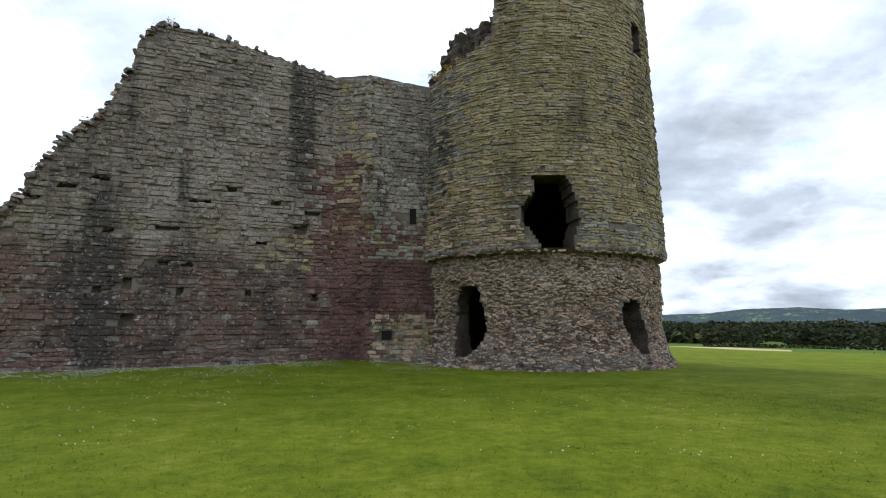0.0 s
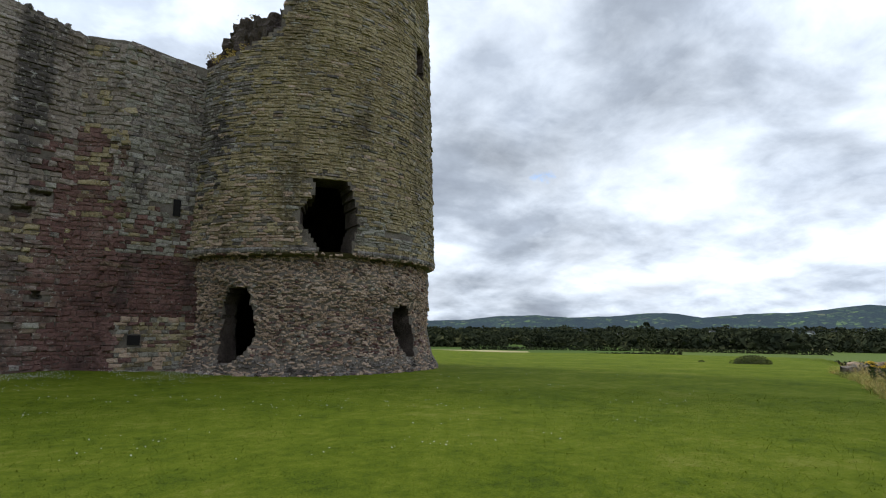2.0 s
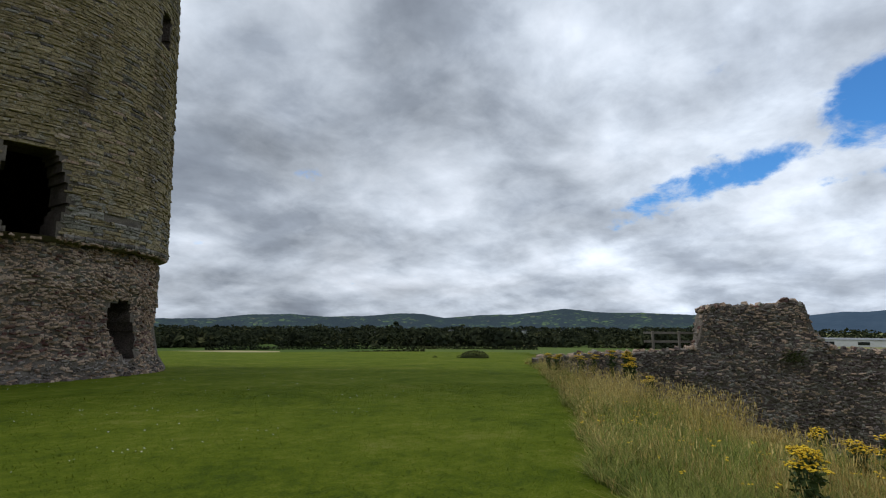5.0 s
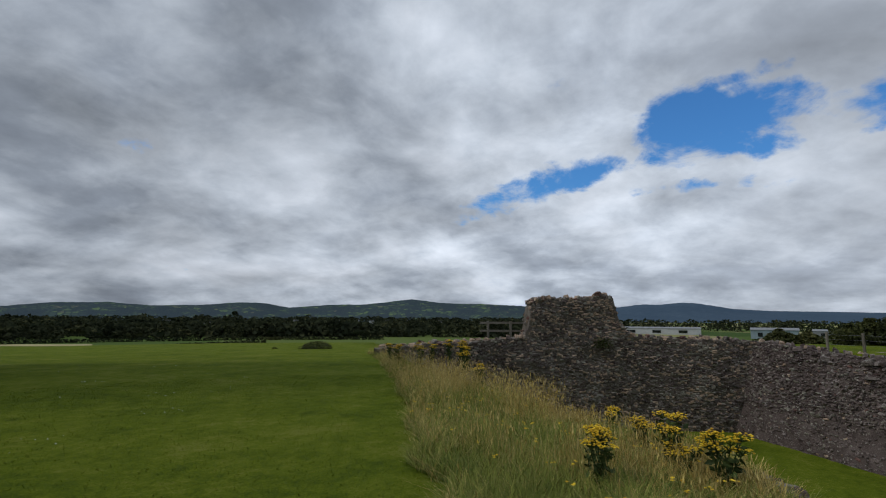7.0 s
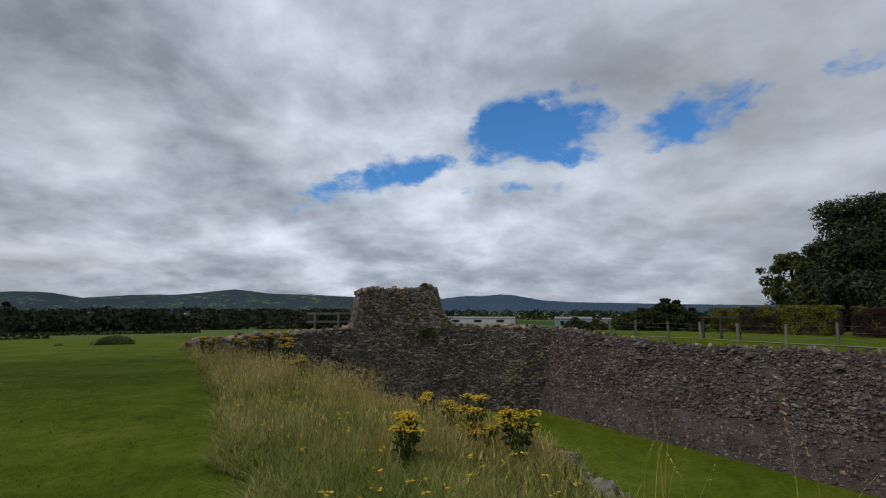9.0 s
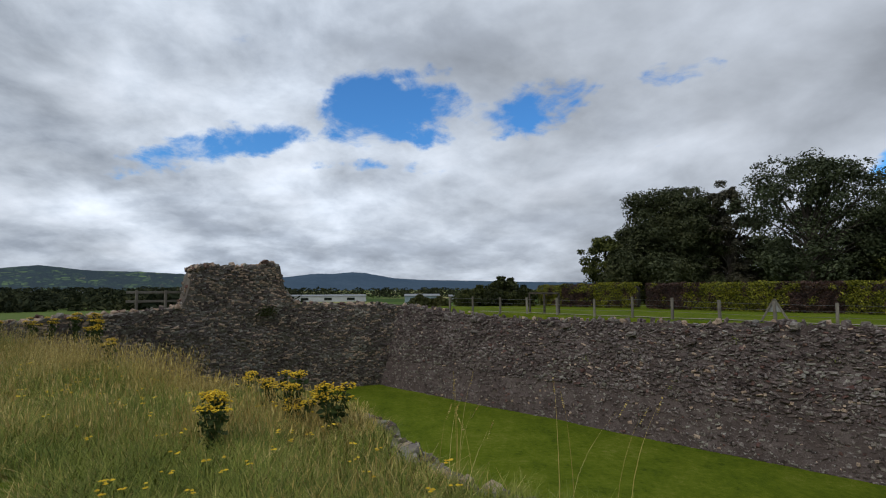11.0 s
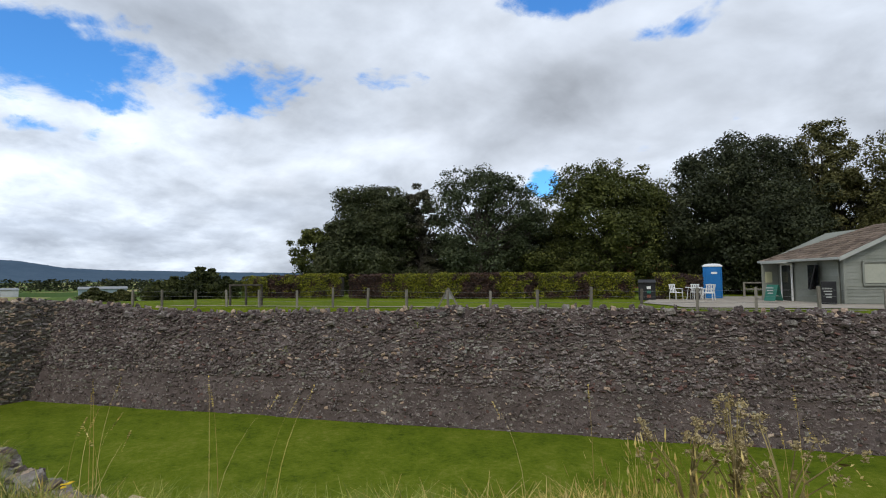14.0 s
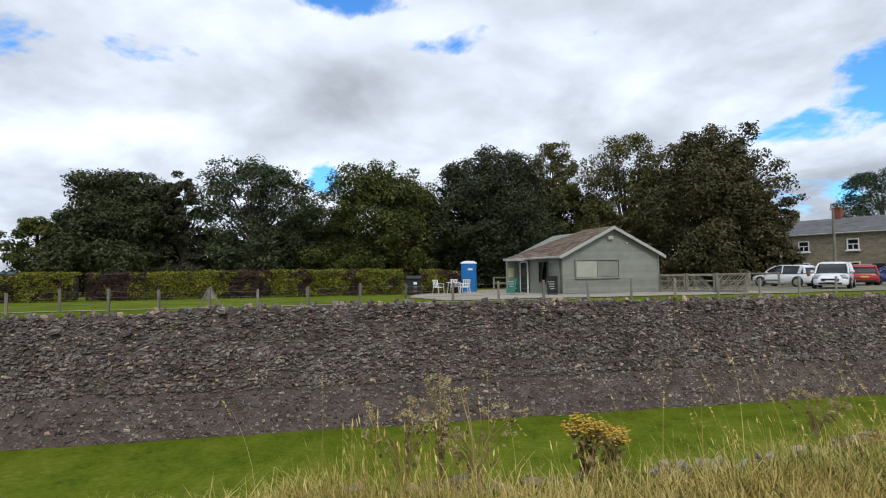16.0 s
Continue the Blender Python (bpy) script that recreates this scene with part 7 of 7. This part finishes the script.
def blade(acc, p, h, w, lean, az, mi, rng, segs=3):
    """A bending grass blade as a narrow tapering strip."""
    d = Vector((math.cos(az), math.sin(az), 0))
    s = Vector((-d.y, d.x, 0)) * w
    vs, fs = [], []
    for i in range(segs + 1):
        k = i / segs
        c = p + Vector((0, 0, h * (k - 0.25 * lean * k * k))) + d * (h * lean * k * k)
        wk = s * (1 - k * 0.85)
        vs += [c - wk, c + wk]
    for i in range(segs):
        fs.append((2 * i, 2 * i + 1, 2 * i + 3, 2 * i + 2))
    acc.add(vs, fs, mi)
    return vs[-1], d


def build_bank():
    rng = random.Random(101)
    stems, tufts = Acc(), Acc()
    n = 0
    while n < 27000:
        if rng.random() < 0.72:
            x, y = rng.uniform(-3, 13), rng.uniform(-9, 7.5)
        else:
            x, y = rng.uniform(6, 27), rng.uniform(-1, 15.5)
        if not in_bank(x, y):
            continue
        n += 1
        lip = -poly_side(INNER, x, y)
        edge = poly_side(EDGE, x, y)
        g = ns(x, y, 0, 0.55) + 0.5 * ns(x, y, 4, 1.6)
        gold = g + (0.35 if x > 8.5 else 0.0) + (0.6 if y < -4.0 else 0.0) + (0.15 if lip < 0.8 else 0.0) - (0.25 if edge < 0.5 else 0.0)
        h = rng.uniform(0.3, 0.62) * (0.55 + 0.45 * min(1, edge / 0.8)) * (1.15 if gold > 0 else 0.8)
        near = math.hypot(x - 0.3, y + 1.5)
        if near < 6.2 and -4.0 < y < 0.8:
            gold -= 0.7 * min(1.0, (6.2 - near) / 1.2)
            h *= 0.75
        if 2.2 < x < 5.6 and -5.2 < y < -1.9:
            h *= 0.5
        if y < -4.7:
            if rng.random() < (0.8 if lip < 1.0 else 0.5):
                continue
            h *= 0.6 if lip < 1.0 else 0.75
        if x > 2.0 and y < 1.0:
            h *= 0.3 + 0.7 * min(1.0, max(0.0, lip - 0.3) / 1.5)
        az = rng.gauss(0.6, 1.3)
        p = Vector((x, y, lawn_z(x, y) - 0.04))
        if gold + rng.gauss(0, 0.3) > 0.16:
            tip, d = blade(stems, p, h, 0.0024, rng.uniform(0.1, 0.5), az, 0, rng)
            if rng.random() < 0.8:
                q = d * rng.uniform(0.01, 0.03) + Vector((0, 0, rng.uniform(0.03, 0.07)))
                s = Vector((-d.y, d.x, 0)) * rng.uniform(0.004, 0.007)
                stems.add([tip, tip + q * 0.5 + s, tip + q * 1.3, tip + q * 0.5 - s], [(0, 1, 2, 3)], 0)
        else:
            blade(stems, p, h * 0.8, 0.004, rng.uniform(0.3, 0.9), az, 1, rng)
    while n < 27000 + 90000:
        x, y = (rng.uniform(-3, 13), rng.uniform(-9, 7.5)) if rng.random() < 0.8 else (rng.uniform(6, 27), rng.uniform(-1, 15.5))
        if not in_bank(x, y):
            continue
        n += 1
        g = ns(x, y, 0, 0.55) + (0.25 if x > 8.5 else 0.0) + (0.6 if y < -4.0 else 0) - (0.3 if math.hypot(x - 0.3, y + 1.5) < 5.8 and y > -3 else 0)
        if y < -4.7 and poly_side(INNER, x, y) > -0.7 and rng.random() < 0.75:
            continue
        blade(tufts, Vector((x, y, lawn_z(x, y) - 0.03)), rng.uniform(0.12, 0.32), 0.0045, rng.uniform(0.3, 1.2), rng.uniform(0, 6.28), 0 if g + rng.gauss(0, 0.3) > 0.25 else 1, rng, 2)
    n = 0
    while n < 42000:
        x, y = rng.uniform(1.5, 9.5), rng.uniform(-5.2, 2.6)
        if not in_bank(x, y):
            continue
        n += 1
        thick = ns(x, y, 11, 1.2)
        blade(tufts, Vector((x, y, lawn_z(x, y) - 0.03)), rng.uniform(0.1, 0.3) * (1 + 0.6 * thick) * (0.3 + 0.7 * min(1.0, (-poly_side(INNER, x, y) - 0.2) / 1.3)), 0.005, rng.uniform(0.5, 1.5), rng.gauss(0.3 + 2.5 * ns(x, y, 13, 0.6), 0.8), 0 if rng.random() < 0.16 + 0.2 * thick + (0.45 if y < -3.9 else 0.0) else 1, rng, 3)
    tagged(part("tall_grass", stems, [M_STRAW, M_BLADE]), "tall golden seeding grass on the moat bank", "grass", kind="stuff")
    tagged(part("grass_tufts", tufts, [M_STRAW, M_BLADE]), "tufted green and straw grass under the seed heads", "grass", kind="stuff")
    # long seed stems leaning out over the moat
    acc = Acc()
    for x0, x1, y0, y1, k in ((4.0, 5.6, -3.2, -2.0, 14), (2.4, 4.2, -5.2, -3.6, 4), (-2.5, 1.6, -8.0, -5.2, 70)):
        for _ in range(k):
            x, y = rng.uniform(x0, x1), rng.uniform(y0, y1)
            if poly_side(INNER, x, y) > 0.2 or poly_side(EDGE, x, y) < 0.2:
                continue
            h = rng.uniform(0.55, 0.95)
            tip, d = blade(acc, Vector((x, y, -0.12)), h, 0.003, rng.uniform(0.15, 0.5), rng.uniform(-1.6, 0.6), 0, rng, 5)
            for i in range(9):
                q = tip + d * 0.02 * i * 0.5 + Vector((0, 0, 0.014 * i - 0.05))
                leaf(acc, q, 0.013, rng, 0)
    tagged(part("seed_stems", acc, M_STRAW), "long pale seeding grass stems at the moat's lip", "grass", kind="stuff")
    # mown blades close to the walk
    acc = Acc()
    n = 0
    while n < 60000:
        r, a = 2.6 + 13 * rng.random() ** 0.8, radians(rng.uniform(-50, 100))
        x, y = r * math.sin(a), r * math.cos(a)
        if poly_side(EDGE, x, y) > 0.1:
            continue
        n += 1
        az = rng.uniform(0, 6.28)
        h, w = rng.uniform(0.012, 0.03), 0.004 + 0.0004 * r
        p = Vector((x, y, lawn_z(x, y) - 0.005))
        s = Vector((math.cos(az), math.sin(az), 0))
        acc.add([p - s * w, p + s * w, p + Vector((-s.y, s.x, 0)) * h * rng.uniform(1.0, 2.2) + Vector((0, 0, h))], [(0, 1, 2)])
    tagged(part("lawn_blades", acc, M_MOWN), "short mown lawn grass", "grass", kind="stuff")
    # clover and daisies, thick along the wall's foot
    acc = Acc()
    for i in range(5600):
        if i < 4200:
            u = rng.uniform(-1, 15)
            p = A0.lerp(K0, u / LEN_A) if u < LEN_A else B0.lerp(J0, (u - LEN_A) / 4)
            off = abs(rng.gauss(0, 2.0)) + 0.15
            x, y = p.x + off * 0.39 + rng.uniform(-0.3, 0.3), p.y - off * 0.92
            if ns(x, y, 2, 0.5) < -0.15:
                continue
        else:
            r, a = rng.uniform(7, 20), radians(rng.uniform(-45, 50))
            x, y = r * math.sin(a), r * math.cos(a)
            if ns(x, y, 9, 0.7) < 0.22 or (Vector((x, y)) - TOWER).length < 6.3:
                continue
        z = lawn_z(x, y) + rng.uniform(0.03, 0.06)
        r0 = rng.uniform(0.006, 0.014)
        acc.add([Vector((x + r0 * math.cos(k * 1.047), y + r0 * math.sin(k * 1.047), z + r0 * 0.3 * math.sin(k * 2.1))) for k in range(6)] + [Vector((x, y, z + r0 * 0.9))], [(k, (k + 1) % 6, 6) for k in range(6)])
    tagged(part("clover_flowers", acc, M_WHITE), "scattered white clover and daisies in the lawn", "flowers", kind="stuff")


build_bank()


M_DRYSTEM = mat("dry_stalk", [(0.17, 0.13, 0.045), (0.3, 0.24, 0.1)], 9, 0.9, 0, vary=0.3)


def ragwort(m, lab, rng, height, heads, dry=False):
    t = thing("ragwort", m, lab, "plant", "ragwort on the moat bank")
    leaves = Acc()
    for k in range(heads):
        stalk, flowers = Acc(), Acc()
        a = rng.uniform(0, 6.28)
        r = rng.uniform(0.02, 0.15)
        h = height * rng.uniform(0.74, 1.0)
        top = Vector((r * math.cos(a) * 1.3, r * math.sin(a) * 1.3, h))
        stalk.tube([(0.03 * math.cos(a), 0.03 * math.sin(a), -0.05), (r * 0.6 * math.cos(a), r * 0.6 * math.sin(a), h * 0.55), top - Vector((0, 0, 0.05))], [0.009, 0.007, 0.004], 5)
        for _ in range(12 if dry else 26):
            q = top * rng.uniform(0.1, 0.9)
            leaf(leaves, q + Vector((rng.gauss(0, 0.045), rng.gauss(0, 0.045), 0)), rng.uniform(0.025, 0.06), rng)
        for _ in range(34):
            b, s = rng.uniform(0, 6.28), math.sqrt(rng.random()) * 0.1
            c = top + Vector((s * math.cos(b), s * math.sin(b), rng.uniform(-0.02, 0.025) - s * 0.3))
            q = rng.uniform(0.011, 0.017)
            stalk.tube([top - Vector((0, 0, 0.07)), c], 0.0016, 3, cap=False)
            flowers.add([c + Vector((q * math.cos(j * 1.047), q * math.sin(j * 1.047), 0)) for j in range(6)] + [c + Vector((0, 0, q * 0.6)), c - Vector((0, 0, q * 0.6))], [(j, (j + 1) % 6, 6) for j in range(6)] + [((j + 1) % 6, j, 7) for j in range(6)])
        part("stalk", stalk, M_DRYSTEM if dry else M_STALK, t)
        part("flower_head", flowers, M_DRYPETAL if dry else M_PETAL, t, "flat-topped faded orange flower head" if dry else "flat-topped bright yellow flower head")
    part("foliage", leaves, M_DRYSTEM if dry else M_STALK, t)
    return t


def build_ragworts():
    rng = random.Random(111)
    lab = "flowering yellow ragwort in the tall grass"
    for x, y, h, k in RAGWORTS:
        ragwort(pose(x, y, lawn_z(x, y) - 0.05, 0, 0, rng.uniform(0, 360)), lab if y > -4 else "fading orange ragwort with dried leaves", rng, h, k, y < -4)
    # low yellow flowers scattered in the bank
    acc = Acc()
    for _ in range(420):
        x, y = rng.uniform(2.5, 14), rng.uniform(-2.4, 6.5)
        if not in_bank(x, y):
            continue
        c = Vector((x, y, lawn_z(x, y) + rng.uniform(0.16, 0.34)))
        for _ in range(3):
            q, b = rng.uniform(0.012, 0.02), rng.uniform(0, 6.28)
            e = c + Vector((rng.gauss(0, 0.025), rng.gauss(0, 0.025), rng.gauss(0, 0.008)))
            acc.add([e + Vector((q * math.cos(j * 1.047), q * math.sin(j * 1.047), 0)) for j in range(6)] + [e + Vector((0, 0, q * 0.5))], [(j, (j + 1) % 6, 6) for j in range(6)])
    tagged(part("yellow_flowers", acc, M_PETAL), "small yellow hawkweed flowers in the bank", "flowers", kind="stuff")


# places of the ragwort clumps: x, y, height, heads
RAGWORTS = [(5.85, 0.03, 0.72, 7), (6.83, -0.61, 0.72, 6), (6.36, -1.04, 0.62, 8), (6.66, -0.66, 0.42, 5), (7.6, -0.22, 0.52, 5), (9.1, 0.26, 0.36, 4), (18.03, 8.8, 0.8, 6), (18.38, 8.1, 0.8, 6), (19.47, 8.12, 0.8, 6), (18.81, 7.1, 0.9, 8), (18.08, 6.23, 0.9, 9), (17.18, 5.77, 0.8, 7), (15.75, 5.33, 0.7, 6), (13.1, 3.82, 0.6, 5), (18.91, 9.62, 0.8, 5), (0.52, -6.22, 0.35, 6), (0.63, -5.90, 0.49, 7)]
build_ragworts()


def thistle(x, y, h, rng):
    t = thing("thistle", pose(x, y, -0.15), "brown thistle gone to seed at the moat's lip", "plant", "thistles at the moat")
    stalk, heads = Acc(), Acc()
    for k in range(13):
        a = rng.uniform(0, 6.28)
        r, z = rng.uniform(0.06, 0.42), h * rng.uniform(0.6, 1.06)
        top = Vector((r * math.cos(a), r * math.sin(a), z))
        stalk.tube([(0, 0, 0), (r * 0.3 * math.cos(a), r * 0.3 * math.sin(a), z * 0.6), top], [0.008, 0.006, 0.003], 5)
        for _ in range(5):
            q = top * rng.uniform(0.35, 0.95)
            leaf(stalk, q, rng.uniform(0.015, 0.04), rng)
        for _ in range(3):
            c = top + Vector((rng.gauss(0, 0.03), rng.gauss(0, 0.03), rng.gauss(0, 0.02)))
            for _ in range(22):
                leaf(heads, c + Vector((rng.gauss(0, 0.012), rng.gauss(0, 0.012), rng.gauss(0.01, 0.012))), 0.012, rng)
    part("stem", stalk, M_DRYSTEM, t)
    part("seed_down", heads, M_THISTLE, t)


for _x, _y, _h in [(1.72, -5.42, 0.86), (1.98, -5.28, 0.68), (1.45, -5.5, 0.7), (-1.22, -8.08, 0.49)]:
    thistle(_x, _y, _h, random.Random(int(_x * 100)))


# plants that root in the old walls
def wall_tuft(p, size, m, lab, n, seed):
    rng = random.Random(seed)
    t = thing("wall_plant", Matrix.Translation(p), lab, "plant", "plants on the walls")
    acc = Acc()
    for _ in range(n):
        d = Vector((rng.gauss(0, 0.5), rng.gauss(0, 0.5), rng.gauss(0, 0.35)))
        leaf(acc, d * size, size * rng.uniform(0.1, 0.22), rng)
    acc.tube([(0, 0, -size * 0.6), (0, 0, 0)], size * 0.03, 5)
    part("foliage", acc, m, t)


def build_wall_plants():
    d = (K0 - A0).normalized()
    for u, dz, s, m in ((4.6, 0.25, 0.28, M_THISTLE), (5.0, 0.4, 0.2, M_THISTLE), (7.4, 0.05, 0.16, M_STRAW), (9.6, 0.02, 0.2, M_BLADE), (11.2, 0.03, 0.14, M_STRAW), (2.6, 0.05, 0.35, M_BLADE), (2.1, -0.05, 0.3, M_STRAW), (1.2, 0.0, 0.25, M_BLADE), (10.3, 0.0, 0.15, M_BLADE), (5.9, 0.05, 0.16, M_STRAW)):
        p = A0 + d * u + Vector((-d.y, d.x)) * 0.25
        wall_tuft(Vector((p.x, p.y, top_a(u) + dz * 0.6)), s, m, "dry weeds growing on the broken wall top", 90, int(u * 10))
    for phi, r, z, s, m in ((-44, 5.7, 12.75, 0.32, M_STRAW), (-38, 5.7, 12.85, 0.32, M_STRAW), (-31, 5.65, 13.0, 0.26, M_STRAW), (-49, 5.8, 13.0, 0.22, M_THISTLE), (-40, 4.9, 14.8, 0.25, M_THISTLE), (-33, 5.0, 14.8, 0.2, M_STRAW)):
        q = tower_dir(phi) * r
        wall_tuft(Vector((TOWER.x + q.x, TOWER.y + q.y, z)), s, m, "dry grass rooted in the broken tower rim", 110, int(z * 100 + phi))
    p, dd = chain_point(CROSS, 6.4)
    side = Vector((-dd.y, dd.x))
    wall_tuft(Vector((p.x + side.x * 0.25, p.y + side.y * 0.25, 0.35)), 0.42, M_LEAF, "dark green bush rooted in the broken wall", 260, 5)
    for s, z, k in ((18.6, -0.25, 0.22), (21.4, -0.7, 0.16), (15.0, -0.9, 0.14), (13.0, -1.4, 0.2), (40.0, -0.6, 0.2), (32.0, -1.2, 0.15), (16.5, -2.1, 0.15)):
        p = on_wall(s, (z - MOAT_Z) / 4.3 - 0.06, z)
        wall_tuft(p, k, M_BLADE, "yellowish weed tuft in the moat wall's joints", 26, int(s * 7))


build_wall_plants()
